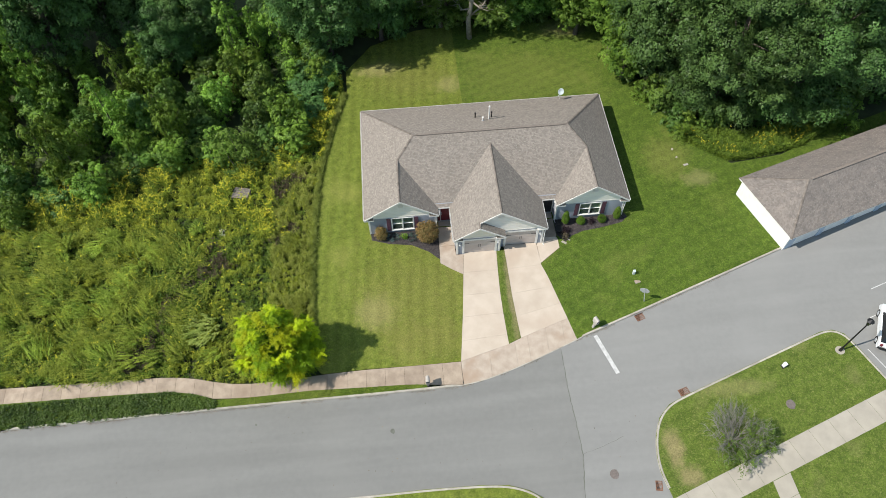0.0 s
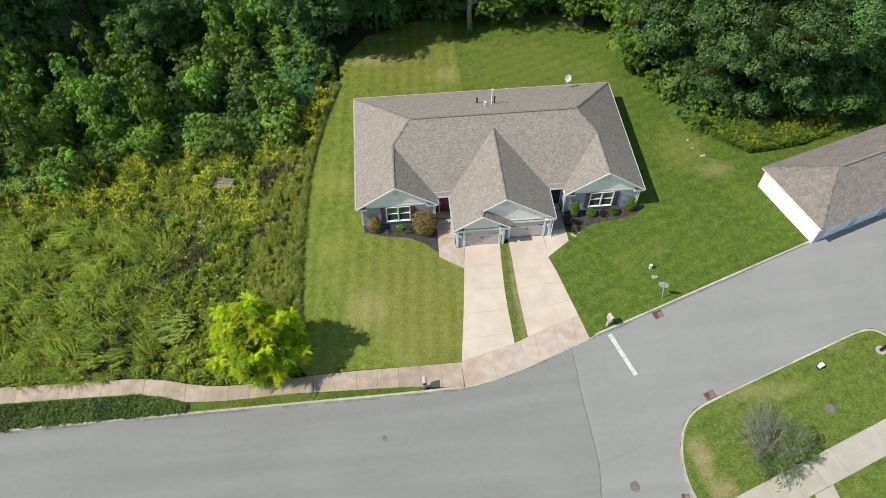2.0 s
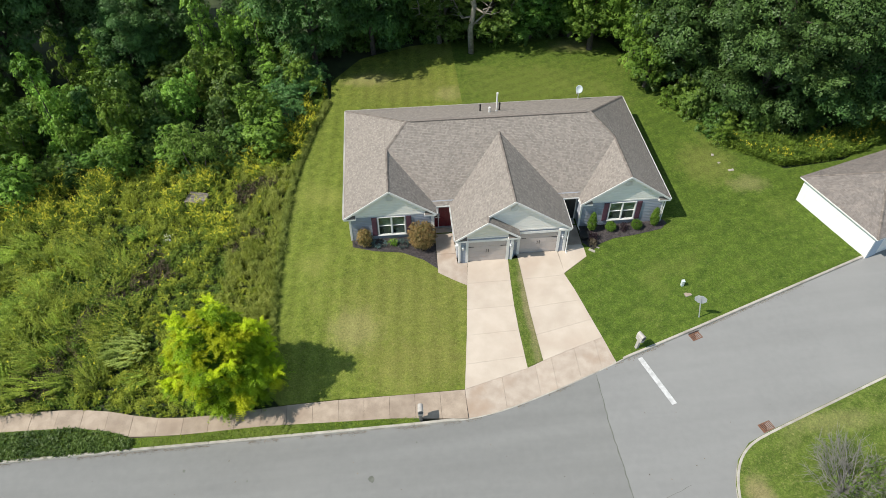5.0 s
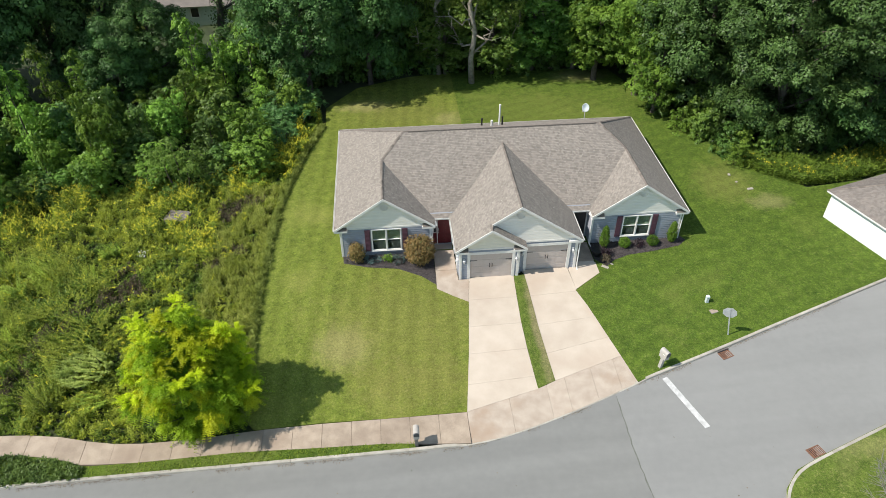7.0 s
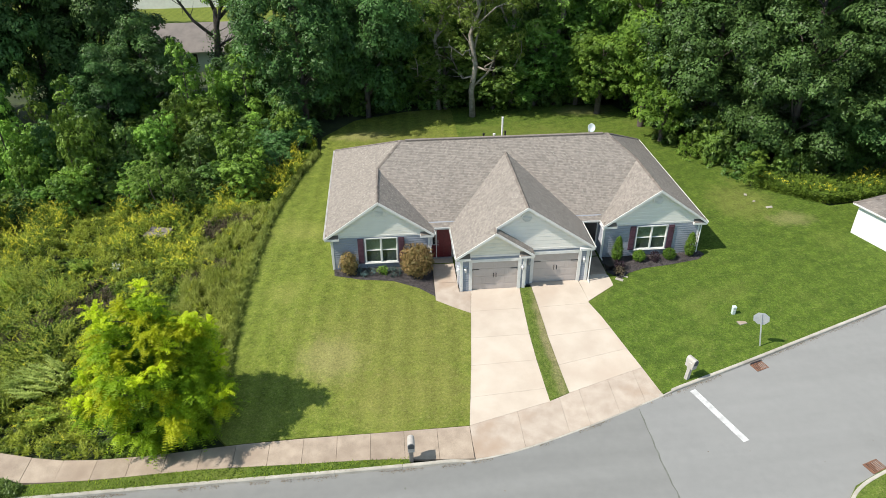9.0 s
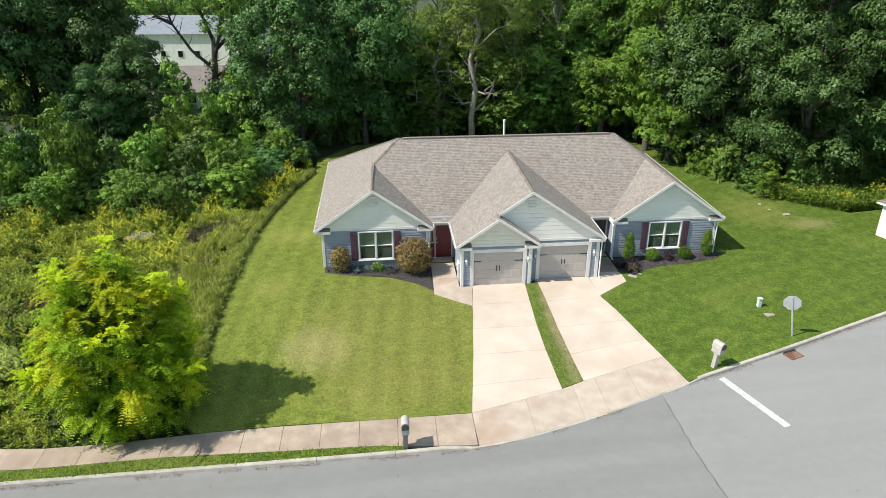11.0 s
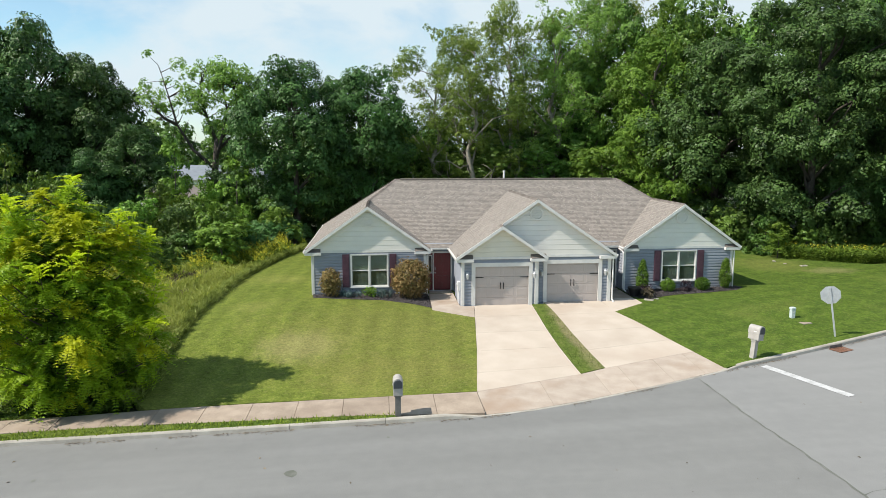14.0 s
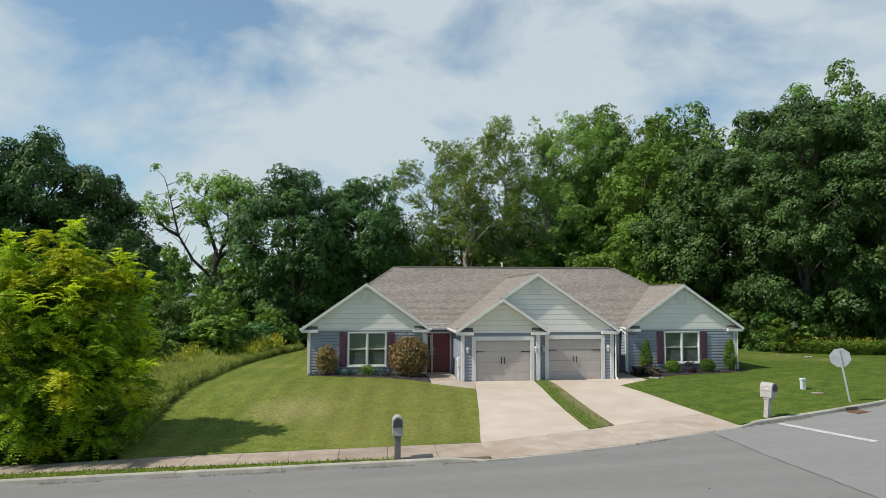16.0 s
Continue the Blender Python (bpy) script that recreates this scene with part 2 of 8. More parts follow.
TAN, OLIVE, BROWNISH = (0.33, 0.28, 0.14), (0.22, 0.205, 0.062), (0.165, 0.152, 0.045)
M_GRASS = lawn_material("mown_grass", (0.062, 0.090, 0.014), (0.170, 0.206, 0.034), (0.195, 0.206, 0.050), 4, 0.075, 0.54, 0.22,
                        [(-8.0, -4.9, 2.0, 1.7, 0.42, TAN), (-4.5, -3.5, 6.0, 5.0, 0.4, BROWNISH), (-3.5, -8.0, 5.0, 2.0, 0.4, BROWNISH), (-6.8, 24.4, 2.6, 1.2, 0.4, TAN), (-3.5, 23.0, 5.5, 3.5, 0.35, BROWNISH), (0.6, 21.5, 1.6, 1.4, 0.3, TAN)], 0.3)
M_GRASS2 = lawn_material("mown_grass_lush", (0.030, 0.058, 0.009), (0.103, 0.154, 0.021), (0.116, 0.146, 0.029), 68, 0.05, 0.55, 0.22,
                         [(22.9, 6.1, 1.6, 1.1, 0.3, TAN), (20.5, 9.0, 2.5, 3.0, 0.3, OLIVE), (8.0, 22.0, 9.0, 5.0, 0.35, (0.155, 0.17, 0.04)), (14.5, 29.0, 3.0, 1.5, 0.3, TAN)], 0.2)
M_GRASS3 = lawn_material("thin_grass", (0.042, 0.072, 0.012), (0.122, 0.165, 0.030), (0.14, 0.15, 0.05), 70, 0.04, 0.57, 0.33,
                         [(3.62, -4.6, 0.42, 4.5, 0.6, (0.25, 0.2, 0.12)), (13.9, -18.8, 0.8, 1.7, 0.55, (0.30, 0.23, 0.13)), (14.5, -20.9, 1.1, 0.9, 0.5, (0.30, 0.23, 0.13)), (19.5, -14.6, 3.0, 0.8, 0.25, TAN)], 0.4)
M_ROUGH = material("rough_ground", (0.040, 0.058, 0.015), (0.018, 0.028, 0.008), rough=0.95, scale=0.7, fine=14, bump=0.8, third=(0.045, 0.05, 0.02), big=0.3)
M_BLADE = leaf_material("grass_blade", (0.11, 0.145, 0.028), (0.175, 0.21, 0.045), 0.3, 0.005, 0.0)
M_ASPHALT = material("asphalt", (0.196, 0.197, 0.188), (0.184, 0.185, 0.177), rough=1.0, scale=2.4, fine=40, bump=0.3, third=(0.206, 0.206, 0.196), big=0.11, spec=0.05)
streaked(M_ASPHALT, 0.07)
M_ASPHALT2 = material("newer_asphalt", (0.224, 0.225, 0.217), (0.212, 0.213, 0.206), rough=1.0, scale=2.4, fine=40, bump=0.3, third=(0.236, 0.236, 0.228), big=0.11, spec=0.05)
streaked(M_ASPHALT2, 0.05, -18)
M_CONC = material("driveway_concrete", (0.485, 0.418, 0.343), (0.42, 0.354, 0.286), rough=0.9, scale=0.8, fine=60, bump=0.15, third=(0.405, 0.33, 0.262), big=0.35, patch=0.5, objvar=0.025)
M_APRON = material("apron_concrete", (0.43, 0.364, 0.298), (0.345, 0.282, 0.225), rough=0.9, scale=1.5, fine=30, bump=0.2, third=(0.31, 0.225, 0.16), big=0.6, patch=0.5, objvar=0.05)
M_WALK = material("sidewalk_concrete", (0.375, 0.305, 0.235), (0.272, 0.216, 0.164), rough=0.92, scale=1.7, fine=22, bump=0.25, third=(0.235, 0.18, 0.135), big=0.45, patch=0.5, objvar=0.1)
M_PALEWALK = material("pale_concrete", (0.36, 0.33, 0.275), (0.31, 0.285, 0.238), rough=0.92, scale=1.2, fine=50, bump=0.2, objvar=0.03)
M_KERB = material("kerb_concrete", (0.40, 0.375, 0.325), (0.30, 0.275, 0.23), rough=0.92, scale=2.0, fine=60, bump=0.3, objvar=0.12)
M_PAINT = material("road_paint", (0.53, 0.53, 0.52), (0.36, 0.36, 0.35), rough=0.7, scale=4, fine=70)
M_GRIT = material("dry_leaf_grit", (0.19, 0.155, 0.105), (0.09, 0.075, 0.055), rough=0.95, scale=5, island=0.4)
M_TAR = material("tar_seam", (0.10, 0.105, 0.085), (0.15, 0.155, 0.135), rough=0.9, scale=3)
M_SHINGLE = material("roof_shingle", (0.236, 0.209, 0.181), (0.206, 0.182, 0.158), rough=0.95, scale=6.0, fine=70, bump=0.5, island=0.19, third=(0.208, 0.184, 0.16), big=0.35)
M_SHINGLE2 = material("grey_shingle", (0.20, 0.175, 0.155), (0.155, 0.138, 0.125), rough=0.95, scale=1.4, fine=70, bump=0.5, island=0.17)
M_SLATE = material("blue_grey_shingle", (0.20, 0.225, 0.25), (0.165, 0.185, 0.21), rough=0.95, scale=1.0, fine=12)
M_PALEGREEN = material("pale_green_siding", (0.52, 0.58, 0.48), (0.46, 0.52, 0.43), rough=0.6, scale=2)
M_CAP = material("ridge_shingle", (0.185, 0.158, 0.135), (0.14, 0.12, 0.104), rough=0.95, scale=4, island=0.25)
M_BLUE = material("blue_grey_vinyl", (0.285, 0.305, 0.345), (0.255, 0.273, 0.31), rough=0.5, scale=1.5, fine=30)
M_SAGE = material("pale_sage_vinyl", (0.785, 0.758, 0.69), (0.745, 0.718, 0.655), rough=0.5, scale=1.5, fine=30)
M_CREAM = material("cream_vinyl", (0.72, 0.69, 0.58), (0.67, 0.64, 0.535), rough=0.5, scale=1.5, fine=30)
M_WHITE = material("white_trim", (0.72, 0.705, 0.67), (0.64, 0.63, 0.60), rough=0.5, scale=3, fine=50)
M_SHEDW = material("white_siding", (0.78, 0.78, 0.76), (0.70, 0.70, 0.69), rough=0.55, scale=2, fine=40)
M_SHEDB = material("pale_blue_siding", (0.42, 0.50, 0.60), (0.36, 0.44, 0.54), rough=0.55, scale=2, fine=40)
M_GARAGE = material("beige_steel_door", (0.49, 0.43, 0.395), (0.45, 0.392, 0.36), rough=0.5, scale=2, fine=30)
M_RED = material("dark_red_paint", (0.15, 0.012, 0.018), (0.115, 0.010, 0.014), rough=0.4, scale=3)
M_SHUTTER = material("burgundy_shutter", (0.105, 0.045, 0.065), (0.075, 0.03, 0.048), rough=0.6, scale=5)
M_DARK = material("dark_metal", (0.02, 0.02, 0.022), (0.03, 0.03, 0.03), rough=0.45, scale=5, metal=0.5)
M_BLACKDOOR = material("dark_door_paint", (0.03, 0.028, 0.03), (0.02, 0.02, 0.022), rough=0.45, scale=5)
M_BLOCK = material("concrete_block", (0.17, 0.175, 0.17), (0.12, 0.125, 0.12), rough=0.95, scale=3, fine=40, bump=0.4)
M_MULCH = material("dark_mulch", (0.075, 0.064, 0.062), (0.035, 0.030, 0.030), rough=0.95, scale=6, fine=40, bump=1.0, island=0.35)
M_GALV = material("galvanised_steel", (0.55, 0.57, 0.58), (0.46, 0.48, 0.49), rough=0.5, scale=6, metal=0.35)
M_RUST = material("rusted_iron", (0.20, 0.095, 0.055), (0.12, 0.06, 0.038), rough=0.85, scale=6, bump=0.3)
M_IRON = material("worn_iron", (0.2, 0.17, 0.155), (0.14, 0.12, 0.11), rough=0.75, scale=6, metal=0.3)
M_TAUPE = material("taupe_plastic", (0.40, 0.375, 0.34), (0.34, 0.315, 0.285), rough=0.5, scale=5)
M_TAUPE2 = material("dark_taupe_plastic", (0.17, 0.16, 0.145), (0.13, 0.125, 0.112), rough=0.55, scale=5)
M_RECESS = material("dark_grey_plastic", (0.05, 0.058, 0.065), (0.04, 0.046, 0.052), rough=0.5, scale=5)
M_UTIL = material("pale_green_plastic", (0.55, 0.62, 0.61), (0.49, 0.56, 0.55), rough=0.5, scale=5)
M_WOOD = material("weathered_wood", (0.24, 0.21, 0.18), (0.15, 0.13, 0.11), rough=0.9, scale=5, fine=60, bump=0.4, objvar=0.2)
M_BARK = material("bark", (0.105, 0.085, 0.068), (0.055, 0.045, 0.037), rough=0.95, scale=4, fine=25, bump=1.0)
M_BARK2 = material("pale_bark", (0.33, 0.30, 0.25), (0.19, 0.165, 0.135), rough=0.95, scale=4, fine=25, bump=1.0)
M_BLIND_REFLECT = material("blind_tree_reflection", (0.30, 0.36, 0.29), (0.25, 0.30, 0.24), rough=0.8, scale=4)
M_SCREEN = material("insect_screen", (0.055, 0.075, 0.07), (0.045, 0.06, 0.055), rough=0.8, scale=5)
M_ROOM = material("dim_room", (0.12, 0.12, 0.11), (0.09, 0.09, 0.085), rough=0.9)
M_GLASS = glass_material()
M_CARW = material("white_car_paint", (0.78, 0.79, 0.80), (0.75, 0.76, 0.77), rough=0.2, scale=1)
M_TYRE = material("tyre_rubber", (0.018, 0.018, 0.019), (0.026, 0.026, 0.027), rough=0.9)
M_TINT = material("tinted_glass", (0.012, 0.014, 0.016), (0.01, 0.011, 0.013), rough=0.05)
L_MAPLE = leaf_material("maple_leaves", (0.020, 0.044, 0.011), (0.140, 0.275, 0.068), 0.17, 0.012, 0.12, 0.2)
L_MID = leaf_material("mid_green_leaves", (0.034, 0.084, 0.012), (0.24, 0.40, 0.064), 0.24, 0.015, 0.2, 0.28)
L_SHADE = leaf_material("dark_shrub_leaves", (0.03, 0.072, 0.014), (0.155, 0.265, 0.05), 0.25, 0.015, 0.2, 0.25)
L_WILLOW = leaf_material("soft_olive_leaves", (0.075, 0.13, 0.022), (0.26, 0.36, 0.07), 0.3, 0.01, 0.1)
L_SUMAC = leaf_material("sumac_leaves", (0.05, 0.13, 0.035), (0.19, 0.36, 0.1), 0.3, 0.01, 0.15, 0.25)
L_LOWWEED = leaf_material("low_weed_leaves", (0.04, 0.085, 0.013), (0.25, 0.345, 0.045), 0.25, 0.01, 0.0, 0.15, 1.1, 0.3)
L_BRIGHT = leaf_material("bright_green_leaves", (0.05, 0.11, 0.014), (0.26, 0.405, 0.06), 0.32, 0.012, 0.15)
L_SPARSE = leaf_material("olive_leaves", (0.10, 0.175, 0.03), (0.40, 0.54, 0.12), 0.36)
L_VINE = leaf_material("vine_leaves", (0.028, 0.075, 0.010), (0.33, 0.52, 0.07), 0.26, 0.014, 0.3, 0.2)
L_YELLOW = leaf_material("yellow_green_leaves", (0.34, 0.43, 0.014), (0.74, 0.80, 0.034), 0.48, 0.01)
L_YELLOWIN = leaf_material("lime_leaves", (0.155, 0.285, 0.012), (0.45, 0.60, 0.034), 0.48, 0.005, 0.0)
L_INNER = leaf_material("shade_green_inner_leaves", (0.08, 0.17, 0.013), (0.28, 0.44, 0.032), 0.45, 0.005, 0.0)
L_WEED = leaf_material("weed_leaves", (0.055, 0.11, 0.014), (0.46, 0.53, 0.06), 0.3, 0.01, 0.0, 0.15, 1.1, 0.3)
L_FEATHER = leaf_material("feathery_weed", (0.10, 0.17, 0.022), (0.50, 0.60, 0.085), 0.3, 0.012, 0.18, 0.15, 0.9, 0.4)
L_PALE = leaf_material("pale_feathery_weed", (0.22, 0.29, 0.06), (0.56, 0.62, 0.17), 0.35, 0.01)
L_TALL = leaf_material("tall_grass_blades", (0.22, 0.255, 0.04), (0.50, 0.525, 0.135), 0.38, 0.01, 0.0)
L_OLIVE = leaf_material("olive_weed_leaves", (0.15, 0.19, 0.035), (0.42, 0.47, 0.115), 0.3, 0.01, 0.0, 0.15, 1.2, 0.3)
M_TWIG = material("grey_twigs", (0.22, 0.21, 0.185), (0.14, 0.135, 0.12), rough=0.9, scale=6)
L_DRY = leaf_material("dry_weed", (0.055, 0.045, 0.032), (0.19, 0.15, 0.092), 0.25, 0.02)
L_GOLD = leaf_material("goldenrod_flower", (0.4, 0.37, 0.03), (0.66, 0.58, 0.06), 0.3, 0.01)
L_WHITEF = leaf_material("white_flower", (0.45, 0.47, 0.42), (0.65, 0.66, 0.6), 0.3, 0.01)
L_BURN = leaf_material("reddening_leaves", (0.065, 0.085, 0.024), (0.36, 0.205, 0.095), 0.25, 0.02, 0.15, 0.15, 2.5, 0.6)
L_ARB = leaf_material("arborvitae", (0.05, 0.11, 0.013), (0.19, 0.31, 0.038), 0.25, 0.005, 0.1)
L_PURPLE = leaf_material("purple_leaves", (0.018, 0.012, 0.016), (0.05, 0.03, 0.04), 0.2)
L_BLUEG = leaf_material("blue_green_leaves", (0.05, 0.085, 0.08), (0.14, 0.20, 0.18), 0.2)


# ---- mesh helpers ----
def bm_box(bm, x0, x1, y0, y1, z0, z1, m=None):
    vs = [bm.verts.new((x, y, z)) for z in (z0, z1) for x, y in ((x0, y0), (x1, y0), (x1, y1), (x0, y1))]
    for f in ((3, 2, 1, 0), (4, 5, 6, 7), (0, 1, 5, 4), (1, 2, 6, 5), (2, 3, 7, 6), (3, 0, 4, 7)):
        bm.faces.new([vs[i] for i in f])
    if m:
        for v in vs:
            v.co = m @ v.co
    return bm


def box(x0, x1, y0, y1, z0, z1, bevel=0.0, m=None):
    bm = bm_box(bmesh.new(), x0, x1, y0, y1, z0, z1)
    if bevel:
        bmesh.ops.bevel(bm, geom=bm.edges[:], offset=bevel, segments=2, affect="EDGES", profile=0.6)
    if m:
        bm.transform(m)
    return bm


def cyl(p, q, r0, r1=None, n=12, bm=None):
    """A tapered rod from p to q."""
    bm = bm or bmesh.new()
    p, q = Vector(p), Vector(q)
    r1 = r0 if r1 is None else r1
    turn = (q - p).to_track_quat("Z", "Y").to_matrix().to_4x4()
    bmesh.ops.create_cone(bm, cap_ends=True, segments=n, radius1=r0, radius2=r1, depth=(q - p).length, matrix=Matrix.Translation((p + q) / 2) @ turn)
    return bm


def tube(points, radii, n=8, bm=None):
    """A bent, tapered tube along points."""
    bm = bm or bmesh.new()
    rings = []
    pts = [Vector(p) for p in points]
    for i, (p, r) in enumerate(zip(pts, radii)):
        d = (pts[min(i + 1, len(pts) - 1)] - pts[max(i - 1, 0)]).normalized()
        side = d.orthogonal().normalized()
        up = d.cross(side)
        rings.append([bm.verts.new(p + r * (math.cos(2 * math.pi * k / n) * side + math.sin(2 * math.pi * k / n) * up)) for k in range(n)])
    for a, b in zip(rings, rings[1:]):
        best = min(range(n), key=lambda s: sum((a[k].co - b[(k + s) % n].co).length for k in range(n)))
        for k in range(n):
            bm.faces.new((a[k], a[(k + 1) % n], b[(k + 1 + best) % n], b[(k + best) % n]))
    bm.faces.new(rings[0][::-1])
    bm.faces.new(rings[-1])
    return bm


def mesh_of(name, bm, mat, smooth=False):
    bmesh.ops.recalc_face_normals(bm, faces=bm.faces[:])
    me = bpy.data.meshes.new(name)
    bm.to_mesh(me)
    bm.free()
    me.materials.append(mat)
    if smooth:
        me.polygons.foreach_set("use_smooth", [True] * len(me.polygons))
    return me


def part(name, bm, mat, parent, label="", smooth=False):
    ob = new(name, mesh_of(name, bm, mat, smooth))
    ob.parent = parent
    return tagged(ob, label) if label else ob


def thing(name, label, category, at=(0, 0, 0), turn=0.0, group="", kind=""):
    ob = new(name)
    ob.matrix_basis = pose(*at, 0, 0, turn)
    ob.empty_display_size = 0.3
    return tagged(ob, label, category, group, kind)


def structure(name, bm, mat, label, category, smooth=False):
    return tagged(new(name, mesh_of(name, bm, mat, smooth)), label, category, kind="structure")


# ---- lie of the land ----
def softplus(v, w):
    return w * math.log1p(math.exp(max(-40.0, min(40.0, v / w))))


def step(a, b, x):
    u = max(0.0, min(1.0, (x - a) / (b - a)))
    return u * u * (3 - 2 * u)


def road_z(x):
    return -0.85 + 0.028 * (max(x, -70) + 2) + 0.03 * softplus(min(x, 70) - 12, 2.0)


def yard_z(x):
    s = softplus(-9 - max(x, -80), 1.5)
    return 0.12 - 0.12 * step(-8, 0, x) - 0.055 * s + 0.035 * softplus(s - 8, 1) + 0.025 * softplus(min(x, 60) - 10, 1.5)


def land_z(x, y):
    y0 = min(-10.5 + (0.33 * (x - 4) if x > 4 else 0), -2)
    k = step(y0, max(0.0, y0 + 6), y)
    fall = 0.045 * softplus(y - 34, 4) if y < 400 else 0.045 * 366
    return road_z(x) * (1 - k) + yard_z(x) * k - min(fall, 5.0)


def sheet(poly, lift, cell=1.2, thick=0.0, level=land_z):
    """A surface over the plan polygon that follows the land; lift is a height or a function of x, y."""
    bm = bmesh.new()
    bm.faces.new([bm.verts.new((x, y, 0)) for x, y in poly])
    bm.normal_update()
    xs, ys = [p[0] for p in poly], [p[1] for p in poly]
    for lo, hi, nrm in ((min(xs), max(xs), (1, 0, 0)), (min(ys), max(ys), (0, 1, 0))):
        k = math.floor(lo / cell) + 1
        while k * cell < hi:
            co = Vector(nrm) * (k * cell)
            bmesh.ops.bisect_plane(bm, geom=bm.verts[:] + bm.edges[:] + bm.faces[:], plane_co=co, plane_no=nrm, dist=1e-5)
            k += 1
    if thick:
        top = bm.faces[:]
        got = bmesh.ops.extrude_face_region(bm, geom=top)
        for v in got["geom"]:
            if isinstance(v, bmesh.types.BMVert):
                v.co.z = 1.0
    for v in bm.verts:
        up = lift(v.co.x, v.co.y) if callable(lift) else lift
        low = thick and v.co.z < 0.5
        v.co.z = level(v.co.x, v.co.y) + up - (thick if low else 0)
    bm.normal_update()
    bmesh.ops.triangulate(bm, faces=[f for f in bm.faces if len(f.verts) > 4])
    return bm


# ---- ground, road, lawns ----
def spread(near, far, step_near):
    """Grid lines: even near by, widening towards the horizon."""
    line = [i * step_near for i in range(int(-near / step_near), int(near / step_near) + 1)]
    d, v = step_near, near
    while v < far:
        d *= 1.35
        v += d
        line = [-v] + line + [v]
    return line


NORTH_KERB = [(-120, -12.4), (-60, -12.1), (-38, -12.0), (-20, -12.05), (-6.8, -12.12), (-2.2, -12.1), (0.1, -11.87), (2.4, -11.24), (4.9, -10.4), (7.4, -9.45), (8.5, -9.02),
              (10.0, -8.5), (13.9, -7.2), (17.8, -5.85), (23.1, -4.08), (27.8, -2.5), (45, 3.3), (75, 13.2)]
ISLAND = [(12.7, -21.6), (12.45, -20.4), (12.45, -19.2), (12.75, -17.7), (13.4, -16.3), (14.4, -15.35), (15.9, -14.75), (20.2, -13.3), (25.3, -11.6), (27.9, -10.72), (28.9, -10.65), (29.7, -11.1),
          (30.2, -12.1), (31.4, -15.2), (33.5, -20.5), (36, -27), (22, -34), (14.5, -30), (13.3, -24.5)]
MEDIAN = [(-60, -19.6), (-30, -19.75), (-9.7, -19.95), (-5.1, -19.9), (-0.9, -20.0), (1.2, -20.2), (2.6, -20.7), (3.5, -21.3), (4.1, -22.4), (4.4, -24.5), (4.2, -32), (-60, -32)]


def make_ground():
    lines = spread(60, 2600, 2.0)
    n = len(lines)
    verts = []
    for y in lines:
        for x in lines:
            verts.append((x, y, land_z(x, y) - 0.14))
    faces = [(j * n + i, j * n + i + 1, (j + 1) * n + i + 1, (j + 1) * n + i) for j in range(n - 1) for i in range(n - 1)]
    me = bpy.data.meshes.new("ground")
    me.from_pydata(verts, [], faces)
    me.materials.append(M_ROUGH)
    tagged(new("ground", me), "rough grassy soil under the lots and woods", "ground", kind="structure")


def flat_road(x, y):
    return road_z(x)


make_ground()
structure("road", sheet(NORTH_KERB + [(75, -70), (-120, -70)], 0.0, 3.0, level=flat_road), M_ASPHALT, "smooth light grey asphalt road in full sun", "road")
SEAM = [(6.98, -9.62), (6.98, -9.75), (6.92, -13.3), (7.03, -16.1), (7.08, -18.5), (6.6, -21.6), (6.2, -28), (6.0, -68)]
structure("side_street", sheet(SEAM + [(73, -68)] + [p for p in NORTH_KERB if p[0] > 7][::-1], 0.003, 3.0, level=flat_road), M_ASPHALT2, "newer paler grey asphalt of the side street", "road")
LAWN_LEFT = [(-13.3, -9.2), (-13.3, 2), (-13.0, 8.4), (-12.5, 12), (-11.5, 16.5), (-10.2, 21), (-10.3, 24.5), (-7.5, 28.3), (-2.5, 30.5), (1.7, 31.2), (1.7, 3), (-2.2, 3), (-2.2, -0.85), (-1.24, -1.55), (-0.31, -2.14), (-0.75, -5.97), (-1.3, -9.97), (-5.3, -9.95), (-9, -9.85), (-12.7, -9.9)]
LAWN_RIGHT = [(1.704, 31.2), (8, 31.8), (17.4, 30), (19.5, 23), (21.2, 18), (23, 12.5), (26.4, 7.5), (31.5, 8), (36, 10), (46, 13), (46, 3.6), (27.8, -2.45), (23.1, -3.98), (17.8, -5.78), (13.9, -7.12),
              (10.0, -8.42), (8.46, -8.98), (8.0, -7.0), (6.99, -3.0), (6.57, -1.72), (8.5, -0.27), (8.5, 3), (1.704, 3)]
structure("lawn_left", sheet(LAWN_LEFT, 0.112, 1.5, 0.26), M_GRASS, "mown green lawn with dry patches and mower stripes", "lawn")
structure("lawn_right", sheet(LAWN_RIGHT, 0.112, 1.5, 0.26), M_GRASS2, "lush mown green lawn running to the kerb", "lawn")
structure("lawn_strip", sheet([(2.87, -0.0), (3.57, -0.0), (3.64, -4.4), (3.74, -6.3), (3.86, -8.43), (2.8, -8.86), (2.70, -6.0), (2.68, -4.0), (2.75, -2.0)], 0.12, 1.0, 0.2), M_GRASS3, "worn grass strip between two driveways", "lawn")
structure("verge", sheet([(-60, -12.05), (-38, -11.92), (-20, -11.97), (-6.8, -12.04), (-4.2, -12.05), (-4.2, -11.55), (-9, -11.4), (-13.6, -11.22), (-18.2, -11.3), (-21.4, -11.2), (-22.8, -10.6), (-25.2, -10.1), (-34, -9.8), (-60, -9.6)], 0.10, 1.5),
          M_GRASS2, "overgrown grass verge between pavement and kerb", "verge")
structure("island_lawn", sheet(ISLAND, 0.12, 1.5, level=flat_road), M_GRASS3, "mown grass island with bare patches", "lawn")
